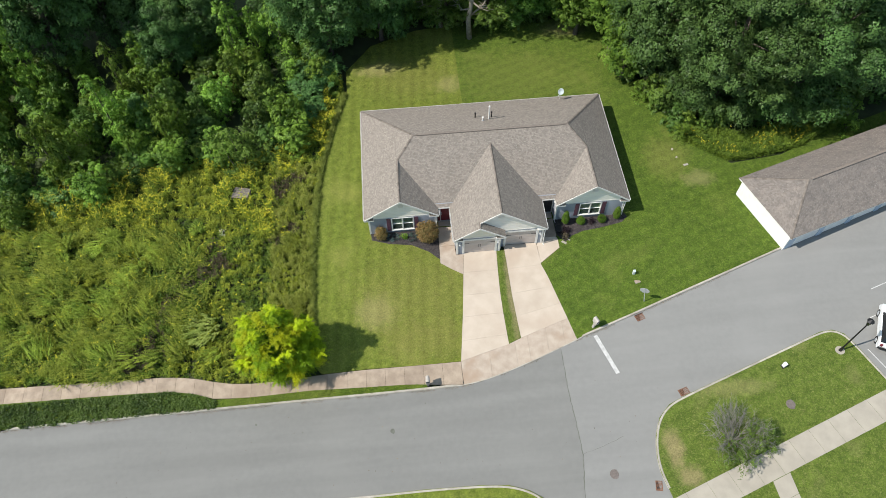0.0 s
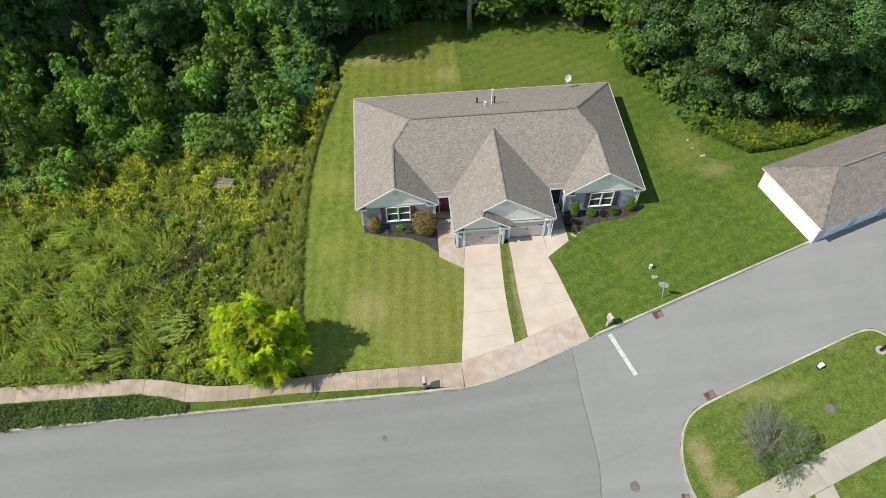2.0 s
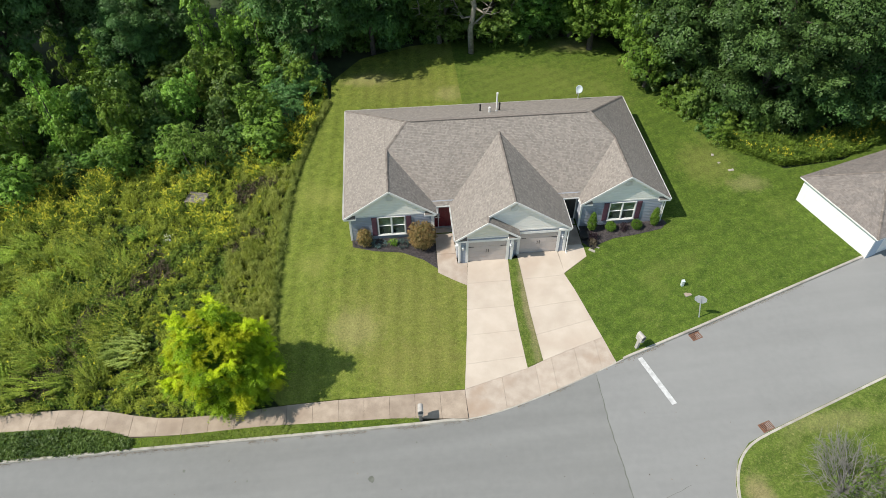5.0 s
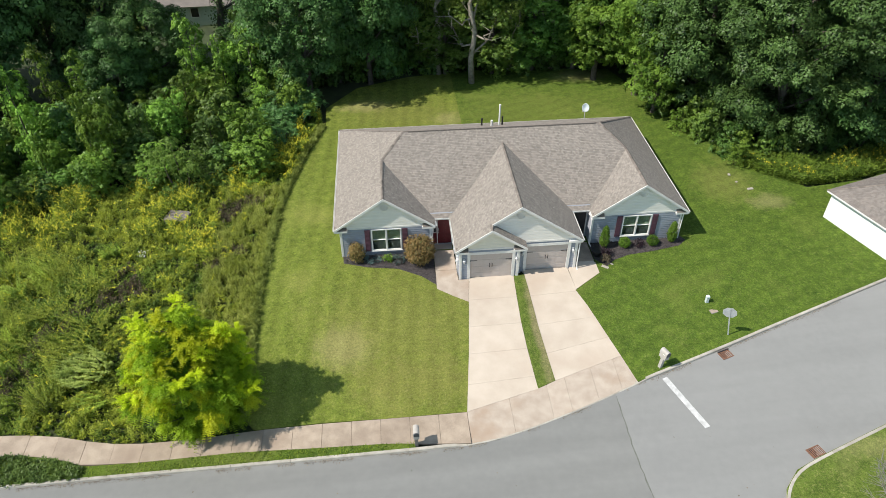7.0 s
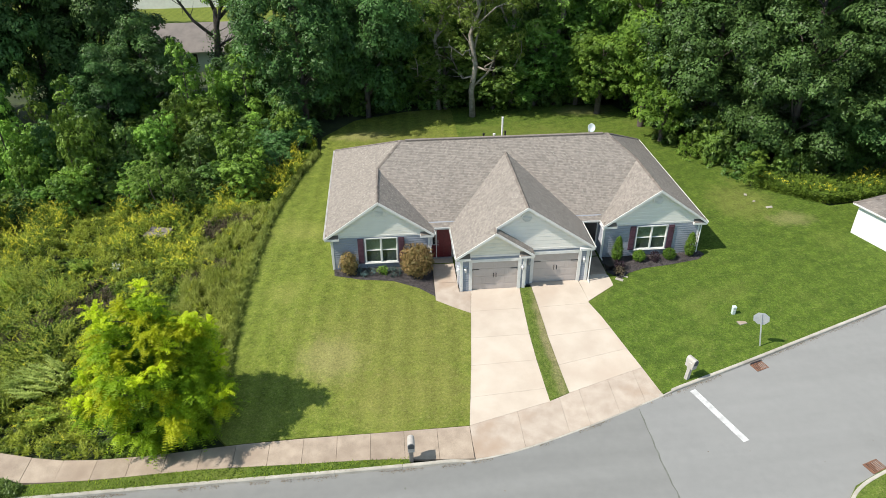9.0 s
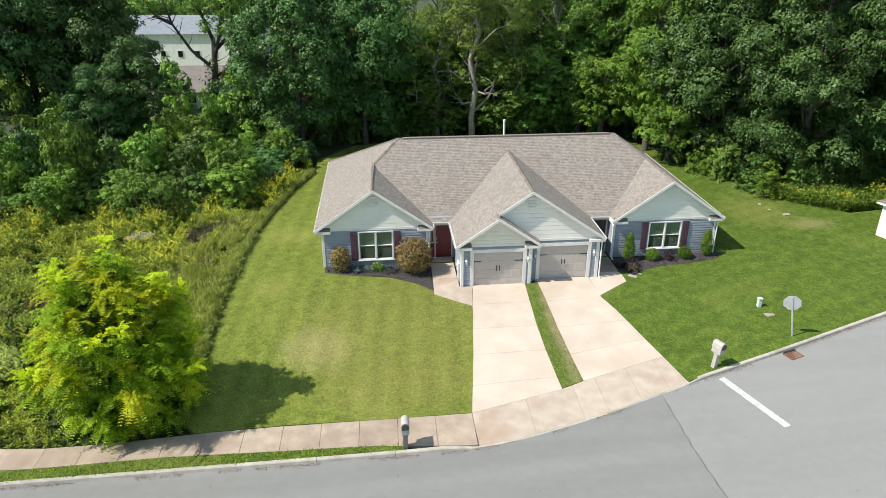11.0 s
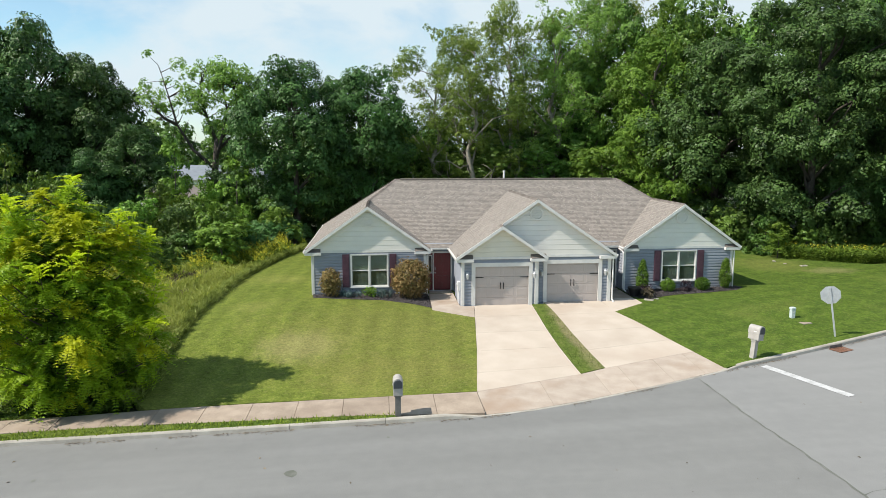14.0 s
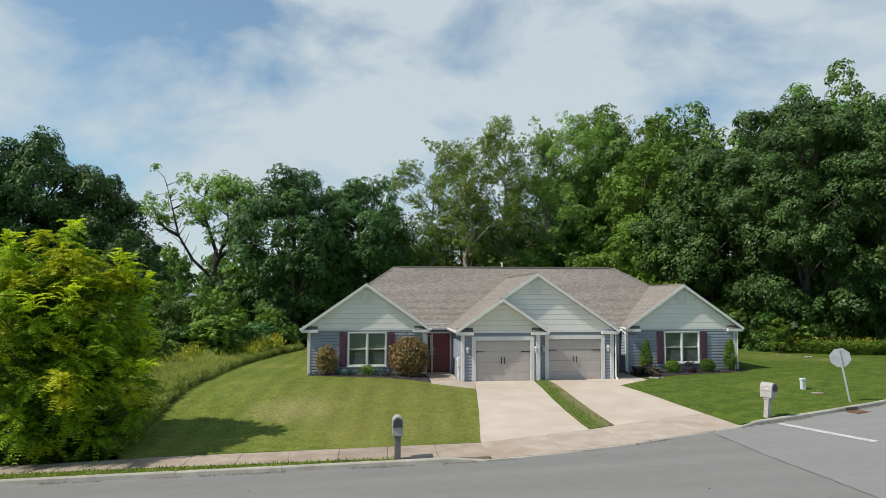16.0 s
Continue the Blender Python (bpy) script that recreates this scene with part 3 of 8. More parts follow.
structure("far_lawn", sheet([(-70, 50), (-8, 50), (-4, 120), (-80, 120)], -0.05, 6.0), M_GRASS, "sunlit mown lawn beyond the wood", "lawn")
structure("median_lawn", sheet(MEDIAN, 0.12, 2.0, level=flat_road), M_GRASS, "mown grass beyond the far kerb", "lawn")


# ---- house ----
EAVE, CX = 2.53, 3.23
SIDE, MID, FRONT, BACK = 0.70, 0.68, 0.6, 0.5
RIDGE_Y, RIDGE_Z = 9.12, 5.955
WING_L, WING_Z = -5.3, 4.84


def mirror(poly):
    return [(2 * CX - x, y) for x, y in poly][::-1]


def plane_left(x, y): return EAVE + SIDE * (x + 8.6)
def plane_right(x, y): return EAVE + SIDE * (15.06 - x)
def plane_front(x, y): return RIDGE_Z - FRONT * (RIDGE_Y - y)
def plane_back(x, y): return RIDGE_Z - BACK * (y - RIDGE_Y)
def plane_wing_l(x, y): return WING_Z - SIDE * (x - WING_L)
def plane_wing_r(x, y): return WING_Z - SIDE * ((2 * CX - WING_L) - x)
def plane_mid_l(x, y): return EAVE + MID * (x + 0.98)
def plane_mid_r(x, y): return EAVE + MID * (7.26 - x)
def plane_small(x, y): return 4.08 - MID * (x - 1.3)


P_LEFT = [(-8.6, 15.97), (-8.6, 2.6), (-5.3, 2.6), (-5.3, 7.262), (-3.707, 9.12)]
P_FRONT = [(-3.707, 9.12), (-5.3, 7.262), (-2.0, 3.41), (-0.98, 3.41), (3.14, 8.08), (7.26, 3.41), (8.46, 3.41), (11.76, 7.262), (10.167, 9.12)]
P_BACK = [(-8.6, 15.97), (-3.707, 9.12), (10.167, 9.12), (15.06, 15.97)]
P_WING = [(-5.3, 7.262), (-5.3, 2.6), (-2.0, 2.6), (-2.0, 3.41)]
P_MID_L = [(3.14, 8.08), (-0.98, 3.41), (-0.98, -0.3), (1.3, -0.3), (1.3, 0.24), (3.14, 0.24)]
P_MID_R = [(3.14, 8.08), (3.14, 0.24), (7.26, 0.24), (7.26, 3.41)]
P_SMALL = [(1.3, -0.3), (3.58, -0.3), (3.58, 0.5), (1.3, 0.5)]


def spans(poly, axis, v):
    """Where the line axis = v crosses the polygon."""
    hits = []
    for (a, b) in zip(poly, poly[1:] + poly[:1]):
        va, vb = a[axis], b[axis]
        if (va <= v) != (vb <= v):
            hits.append(a[1 - axis] + (v - va) / (vb - va) * (b[1 - axis] - a[1 - axis]))
    hits.sort()
    return list(zip(hits[::2], hits[1::2]))


def shingles(poly, plane, axis, up, rng, course=0.125, tab=0.14):
    """Overlapping courses of single tabs over a roof plane. axis: the plan axis along the slope; up: +1 or -1, its uphill way."""
    lo, hi = min(p[axis] for p in poly), max(p[axis] for p in poly)
    a = (poly[0][0], poly[0][1])
    slope = abs(plane(1, 0) - plane(0, 0)) if axis == 0 else abs(plane(0, 1) - plane(0, 0))
    run = course / math.sqrt(1 + slope * slope)
    verts, faces = [], []
    count = int((hi - lo) / run) + 1
    for i in range(count):
        v0 = lo + i * run + 0.002 if up > 0 else hi - i * run - 0.002
        v1 = v0 + up * run
        v1 = min(max(v1, lo + 0.001), hi - 0.001)
        v0c = min(max(v0, lo + 0.001), hi - 0.001)
        if abs(v1 - v0c) < 0.01:
            continue
        s0, s1 = spans(poly, axis, v0c), spans(poly, axis, v1)
        mid = spans(poly, axis, (v0c + v1) / 2)
        pairs = list(zip(s0, s1)) if len(s0) == len(s1) else [(m, m) for m in mid]
        for (l0, r0), (l1, r1) in pairs:
            n = max(1, round((max(r0, r1) - min(l0, l1)) / tab))
            cuts = [0.0] + [min(1, max(0, (k + rng.uniform(-0.3, 0.3)) / n)) for k in range(1, n)] + [1.0]
            for c0, c1 in zip(cuts, cuts[1:]):
                rise = 0.011 + rng.uniform(0, 0.009)
                quad = []
                for c, l, r, v, h in ((c0, l0, r0, v0c, rise), (c1, l0, r0, v0c, rise), (c1, l1, r1, v1, 0.004), (c0, l1, r1, v1, 0.004)):
                    u = l + c * (r - l)
                    x, y = (v, u) if axis == 0 else (u, v)
                    quad.append((x, y, plane(x, y) + h))
                k = len(verts)
                verts += quad + [(x, y, z - 0.03) for x, y, z in quad[:2]]
                faces += [(k, k + 1, k + 2, k + 3), (k, k + 1, k + 5, k + 4)]
    return verts, faces


def roof_part(name, parent, poly, plane, axis, up, rng, mat=None):
    verts, faces = shingles(poly, plane, axis, up, rng)
    me = bpy.data.meshes.new(name)
    me.from_pydata(verts, [], faces)
    me.materials.append(mat or M_SHINGLE)
    ob = new(name, me)
    ob.parent = parent
    tagged(ob, "weathered brown-grey asphalt shingles", kind="stuff")
    return ob


def slab(poly, plane, thick, drop=0.0):
    bm = bmesh.new()
    top = [bm.verts.new((x, y, plane(x, y) - drop)) for x, y in poly]
    low = [bm.verts.new((x, y, plane(x, y) - drop - thick)) for x, y in poly]
    bm.faces.new(top)
    bm.faces.new(low[::-1])
    for i in range(len(poly)):
        j = (i + 1) % len(poly)
        bm.faces.new((top[i], low[i], low[j], top[j]))
    bm.normal_update()
    bmesh.ops.triangulate(bm, faces=bm.faces[:])
    return bm


def beam(p, q, width, height, drop=0.0, out=(0, -1, 0)):
    """A board from p to q, its upper edge on that line; width along out."""
    bm = bmesh.new()
    p, q, out = Vector(p), Vector(q), Vector(out)
    vs = []
    for e in (p, q):
        for a, b in ((0, 0), (1, 0), (1, 1), (0, 1)):
            vs.append(bm.verts.new(e + out * (a * width) + Vector((0, 0, -drop - b * height))))
    for f in ((0, 1, 2, 3), (7, 6, 5, 4), (0, 4, 5, 1), (1, 5, 6, 2), (2, 6, 7, 3), (3, 7, 4, 0)):
        bm.faces.new([vs[i] for i in f])
    return bm


def siding(poly, at, axis, out, lap=0.155, lip=0.044, bevel=0.5, bm=None):
    """Lapped boards over the upright polygon of (along, z), on the plane axis = at, proud towards out; the upper share bevel of each board slopes back."""
    lo, hi = min(p[1] for p in poly), max(p[1] for p in poly)
    bm = bm or bmesh.new()
    z = lo
    flipped = [(b, a) for a, b in poly]
    while z < hi - 0.004:
        z1 = min(z + lap, hi)
        zm = z1 - (z1 - z) * bevel
        s0, sm, s1 = (spans(flipped, 0, v) for v in (z + 0.002, zm, z1 - 0.002))
        if len(s0) == len(sm) == len(s1):
            for (l0, r0), (lm, rm), (l1, r1) in zip(s0, sm, s1):
                vs = []
                for u, h, o in ((l0, z, lip), (r0, z, lip), (rm, zm, lip * 0.9), (r1, z1, 0.002), (l1, z1, 0.002), (lm, zm, lip * 0.9), (l0, z, -0.004), (r0, z, -0.004)):
                    d = at + out * o
                    vs.append(bm.verts.new((u, d, h) if axis == 1 else (d, u, h)))
                for f in ((0, 1, 2, 5), (5, 2, 3, 4), (6, 7, 1, 0)):
                    bm.faces.new([vs[k] for k in f])
        z = z1
    return bm


def ring(bm, u0, u1, z0, z1, y0, y1, w, bottom=True):
    """Four boards round an opening in a wall that faces -y."""
    bm_box(bm, u0 - w, u0, y0, y1, z0 - (w if bottom else 0), z1 + w)
    bm_box(bm, u1, u1 + w, y0, y1, z0 - (w if bottom else 0), z1 + w)
    bm_box(bm, u0, u1, y0, y1, z1, z1 + w)
    if bottom:
        bm_box(bm, u0, u1, y0, y1, z0 - w, z0)
    return bm


house = thing("house", "single-storey duplex house with blue-grey siding and brown shingle roof", "house")
rng = random.Random(5)
ROOFS = [(P_LEFT, plane_left, 0, 1), (mirror(P_LEFT), plane_right, 0, -1), (P_FRONT, plane_front, 1, 1), (P_BACK, plane_back, 1, -1), (P_WING, plane_wing_l, 0, -1),
         (mirror(P_WING), plane_wing_r, 0, 1), (P_MID_L, plane_mid_l, 0, 1), (P_MID_R, plane_mid_r, 0, -1), (P_SMALL, plane_small, 0, -1)]
for poly, plane, axis, up in ROOFS:
    deck = part("roof_slope", slab(poly, plane, 0.12), M_WHITE, house, "roof deck with white edge boards")
    roof_part("roof_covering", deck, poly, plane, axis, up, rng)


def caps(p, q, drop=-0.1, w=0.105):
    """Bent cap shingles along a ridge or hip."""
    p, q = Vector(p), Vector(q)
    d = q - p
    n = max(2, int(d.length / 0.2))
    side = Vector((d.y, -d.x, 0)).normalized() * w
    bm = bmesh.new()
    for i in range(n):
        a, b = p + d * (i / n), p + d * ((i + 1.05) / n)
        vs = []
        for e, h in ((a, 0.05), (b, 0.034)):
            for s, k in ((-1, drop), (0, 0.0), (1, drop)):
                vs.append(bm.verts.new(e + side * s + Vector((0, 0, h + k))))
        bm.faces.new((vs[0], vs[1], vs[4], vs[3]))
        bm.faces.new((vs[1], vs[2], vs[5], vs[4]))
        bm.faces.new((vs[0], vs[1], vs[2]))
    return bm


for p, q in (((-3.707, RIDGE_Y, RIDGE_Z), (10.167, RIDGE_Y, RIDGE_Z)), ((-8.55, 15.9, 2.56), (-3.707, RIDGE_Y, RIDGE_Z)), ((15.0, 15.9, 2.56), (10.167, RIDGE_Y, RIDGE_Z)),
             ((-5.3, 7.262, WING_Z), (-3.707, RIDGE_Y, RIDGE_Z)), ((11.76, 7.262, WING_Z), (10.167, RIDGE_Y, RIDGE_Z)), ((-5.3, 2.6, WING_Z), (-5.3, 7.262, WING_Z)),
             ((11.76, 2.6, WING_Z), (11.76, 7.262, WING_Z)), ((3.14, 0.24, 5.33), (3.14, 8.08, 5.33)), ((1.3, -0.3, 4.08), (1.3, 0.4, 4.08))):
    tagged(part("ridge_cap", caps(p, q, -0.1 if abs(p[2] - q[2]) < 0.1 else -0.05), M_CAP, house, "darker ridge cap shingles"), kind="stuff")

part("ridge_vent", box(-3.4, 9.86, RIDGE_Y - 0.11, RIDGE_Y + 0.11, RIDGE_Z - 0.04, RIDGE_Z + 0.06, 0.02), M_CAP, house, "dark shingled ridge vent")

# walls: front wings, garages, sides, back
WALL_L, WALL_R, WALL_B = -8.22, 14.68, 15.6
TOP = 2.42


def wall_front(name, x0, x1, y, z0, z1, holes=(), mat=None, thick=0.14):
    """An upright wall that faces -y, cut round its openings, with lapped boards."""
    core, bm = bmesh.new(), bmesh.new()
    xs = sorted({x0, x1, *(v for h in holes for v in h[:2])})
    for a, b in zip(xs, xs[1:]):
        cuts = sorted((h[2], h[3]) for h in holes if h[0] <= a + 1e-6 and h[1] >= b - 1e-6)
        z = z0
        for lo, hi in cuts + [(z1, z1)]:
            if lo > z + 1e-4:
                bm_box(core, a, b, y + 0.02, y + thick, z, lo)
                siding([(a, z), (b, z), (b, lo), (a, lo)], y + 0.019, 1, -1, bm=bm)
            z = hi
    w = part(name, core, mat or M_BLUE, house, "blue-grey clad wall")
    tagged(part("siding", bm, mat or M_BLUE, w, "blue-grey lapped vinyl siding"), kind="stuff")
    return w


WIN_L, WIN_R = (-6.17, -4.30, 0.64, 2.28), (10.72, 12.58, 0.68, 2.26)
wall_front("wall", WALL_L, -2.28, 2.83, 0.0, TOP, [WIN_L])
wall_front("wall", 8.55, WALL_R, 2.83, 0.0, TOP, [WIN_R])
wall_front("wall", -0.66, 3.12, 0.0, 0.0, TOP, [(0.0, 2.68, -0.2, 2.05)])
wall_front("wall", 3.12, 6.98, 0.5, 0.0, TOP, [(3.72, 6.38, -0.2, 2.07)])
wall_front("wall", -2.28, -0.66, 3.72, 0.0, 2.75, [(-2.16, -0.80, -0.2, 2.22)])
wall_front("wall", 6.98, 8.55, 3.72, 0.0, 2.75, [(7.262, 8.42, -0.2, 2.22)])
for x, y0, y1, out in ((WALL_L, 2.86, WALL_B, -1), (WALL_R, 2.86, WALL_B, 1), (-2.28, 2.86, 3.72, 1), (-0.66, 0.0, 3.72, -1), (6.98, 0.5, 3.72, 1), (8.55, 2.86, 3.72, -1)):
    bm = siding([(y0, 0.0), (y1, 0.0), (y1, TOP + 0.1), (y0, TOP + 0.1)], x - out * 0.019, 0, out)
    w = part("wall", box(min(x - out * 0.02, x - out * 0.14), max(x - out * 0.02, x - out * 0.14), y0 + 0.16, y1, 0.0, TOP + 0.1), M_BLUE, house, "blue-grey clad wall")
    tagged(part("siding", bm, M_BLUE, w, "blue-grey lapped vinyl siding"), kind="stuff")
bm = siding([(WALL_L, 0.0), (WALL_R, 0.0), (WALL_R, TOP + 0.1), (WALL_L, TOP + 0.1)], WALL_B, 1, 1)
w = part("wall", box(WALL_L + 0.15, WALL_R - 0.15, WALL_B - 0.14, WALL_B - 0.02, 0.0, TOP + 0.1), M_BLUE, house, "blue-grey clad wall")
tagged(part("siding", bm, M_BLUE, w, "blue-grey lapped vinyl siding"), kind="stuff")
for x0, x1, y0, y1 in ((WALL_L + 0.02, -2.3, 2.88, 3.1), (8.57, WALL_R - 0.02, 2.88, 3.1), (-0.64, -0.02, 0.02, 0.3), (2.7, 3.1, 0.02, 0.3), (3.14, 3.7, 0.52, 0.8), (6.4, 6.96, 0.52, 0.8), (-0.63, -0.45, 0.3, 3.7),
                       (WALL_L + 0.02, WALL_L + 0.25, 3.1, WALL_B - 0.02), (WALL_R - 0.25, WALL_R - 0.02, 3.1, WALL_B - 0.02), (WALL_L + 0.3, WALL_R - 0.3, WALL_B - 0.25, WALL_B - 0.02)):
    part("foundation", box(x0, x1, y0, y1, -0.5, -0.002), M_BLOCK, house, "grey concrete block foundation")

# gables with wide boards
for poly, y, mat, word in (([(-8.37, TOP + 0.12), (-2.23, TOP + 0.12), (-5.3, 4.71)], 2.84, M_SAGE, "pale sage lapped gable"), ([(8.69, TOP + 0.12), (14.83, TOP + 0.12), (11.76, 4.71)], 2.84, M_SAGE, "pale sage lapped gable"),
                           ([(-0.75, TOP + 0.12), (3.35, TOP + 0.12), (1.3, 3.95)], -0.02, M_CREAM, "cream lapped gable"), ([(-0.75, TOP + 0.12), (7.03, TOP + 0.12), (3.14, 5.2)], 0.48, M_SAGE, "pale sage lapped gable")):
    boards = siding(poly, y, 1, -1, 0.25, 0.024, 0.12)
    bm = bmesh.new()
    vs = [bm.verts.new((x, y + d, z)) for d in (0.001, 0.14) for x, z in poly]
    for f in ((0, 1, 2), (5, 4, 3), (0, 3, 4, 1), (1, 4, 5, 2), (2, 5, 3, 0)):
        bm.faces.new([vs[i] for i in f])
    w = part("gable_wall", bm, mat, house, word)
    tagged(part("siding", boards, mat, w, word), kind="stuff")
    part("band_board", box(poly[0][0], poly[1][0], y - 0.04, y + 0.02, TOP - 0.005, TOP + 0.118), M_WHITE, house, "white band board under the gable")

# rake boards, cornice returns, fascia and gutters
def rake(xa, xb, apex_x, apex_z, y, slope=SIDE):
    for xe in (xa, xb):
        ze = apex_z - slope * abs(xe - apex_x)
        part("rake_board", beam((xe, y + 0.02, ze + 0.0), (apex_x, y + 0.02, apex_z + 0.0), 0.045, 0.165, -0.012), M_WHITE, house, "white rake board")
        s = 1 if xe < apex_x else -1
        a, b = sorted((xe + s * 0.02, xe + s * 0.86))
        part("cornice_return", box(a, b, y + 0.01, y + 0.30, EAVE - 0.22, EAVE - 0.06, 0.012), M_WHITE, house, "white boxed cornice return")
        # Dark wedge added where only the shadowed gap under the rake shows.
        bm = bmesh.new()
        vs = [bm.verts.new(c) for c in ((a + 0.03, y + 0.005, EAVE - 0.058), (b - 0.03, y + 0.005, EAVE - 0.058), (b - 0.03, y + 0.27, EAVE + 0.14), (a + 0.03, y + 0.27, EAVE + 0.14), (a + 0.03, y + 0.27, EAVE - 0.058), (b - 0.03, y + 0.27, EAVE - 0.058))]
        for f in ((0, 1, 2, 3), (0, 3, 4), (1, 5, 2), (0, 4, 5, 1), (3, 2, 5, 4)):
            bm.faces.new([vs[i] for i in f])
        part("return_cap", bm, M_CAP, house, "dark wedge standing in for the shadow under the rake")


rake(-8.6, -2.0, WING_L, WING_Z, 2.6)
rake(8.46, 15.06, 2 * CX - WING_L, WING_Z, 2.6)
rake(-0.98, 3.58, 1.3, 4.08, -0.3, MID)
part("rake_board", beam((1.32, 0.26, 4.09), (3.14, 0.26, 5.33), 0.045, 0.165, -0.012), M_WHITE, house, "white rake board")
part("rake_board", beam((7.26, 0.26, EAVE), (3.14, 0.26, 5.33), 0.045, 0.165, -0.012), M_WHITE, house, "white rake board")
part("cornice_return", box(6.4, 7.24, 0.25, 0.5, EAVE - 0.22, EAVE - 0.06, 0.012), M_WHITE, house, "white boxed cornice return")


def gutter(p, q, out):
    p, q, out = Vector(p), Vector(q), Vector(out)
    bm = bmesh.new()
    prof = ((0.0, -0.02), (0.0, -0.12), (0.05, -0.12), (0.08, -0.05), (0.08, -0.02), (0.068, -0.02), (0.068, -0.05), (0.045, -0.108), (0.012, -0.108), (0.012, -0.02))
    rows = [[bm.verts.new(e + out * a + Vector((0, 0, b + 0.005))) for a, b in prof] for e in (p, q)]
    for i in range(len(prof)):
        j = (i + 1) % len(prof)
        bm.faces.new((rows[0][i], rows[0][j], rows[1][j], rows[1][i]))
    bm.faces.new(rows[0])
    bm.faces.new(rows[1][::-1])
    part("gutter", bm, M_WHITE, house, "white metal gutter")


gutter((-8.6, 2.66, EAVE), (-8.6, 15.97, EAVE), (-1, 0, 0))
gutter((15.06, 2.66, EAVE), (15.06, 15.97, EAVE), (1, 0, 0))
gutter((-8.6, 15.97, EAVE), (15.06, 15.97, EAVE), (0, 1, 0))
gutter((-1.98, 3.40, EAVE), (-1.0, 3.40, EAVE), (0, -1, 0))
gutter((7.28, 3.40, EAVE), (8.44, 3.40, EAVE), (0, -1, 0))
gutter((-0.985, -0.24, EAVE), (-0.985, 3.3, EAVE), (-1, 0, 0))
gutter((7.265, 0.3, EAVE), (7.265, 3.3, EAVE), (1, 0, 0))
gutter((-1.99, 2.66, EAVE), (-1.99, 3.25, EAVE), (1, 0, 0))
gutter((8.45, 2.66, EAVE), (8.45, 3.25, EAVE), (-1, 0, 0))

# corner boards
for x0, x1, y0, y1 in ((WALL_L - 0.03, WALL_L + 0.1, 2.795, 2.84), (-2.38, -2.25, 2.795, 2.84), (8.52, 8.65, 2.795, 2.84), (WALL_R - 0.1, WALL_R + 0.03, 2.795, 2.84), (-0.69, -0.55, -0.065, -0.02), (2.98, 3.15, -0.065, -0.02),
                       (6.85, 7.01, 0.435, 0.48), (-0.71, -0.675, -0.06, 0.09), (7.0, 7.035, 0.44, 0.6), (WALL_L - 0.055, WALL_L - 0.02, 2.80, 2.95), (3.17, 3.30, 0.435, 0.48)):
    part("corner_board", box(x0, x1, y0, y1, -0.002, TOP + 0.05, 0.006), M_WHITE, house, "white corner board")


def downspout(points):
    part("downspout", tube(points, [0.042] * len(points), 8), M_WHITE, house, "white downspout")


downspout([(-1.93, 3.2, 2.42), (-2.1, 2.95, 2.34), (-2.2, 2.8, 2.2), (-2.21, 2.77, 1.6), (-2.21, 2.77, 0.2), (-2.15, 2.6, 0.12)])
downspout([(3.24, 0.36, 2.36), (3.24, 0.36, 1.2), (3.24, 0.36, 0.2), (3.24, 0.2, 0.1)])
downspout([(7.12, 0.4, 2.4), (7.1, 0.36, 1.2), (7.1, 0.36, 0.2), (7.12, 0.15, 0.1)])
downspout([(8.38, 3.2, 2.4), (8.47, 2.95, 2.32), (8.5, 2.76, 2.2), (8.5, 2.75, 1.2), (8.5, 2.75, 0.3), (8.6, 2.45, 0.12)])
downspout([(14.75, 2.72, 2.4), (14.74, 2.72, 1.2), (14.74, 2.72, 0.15)])


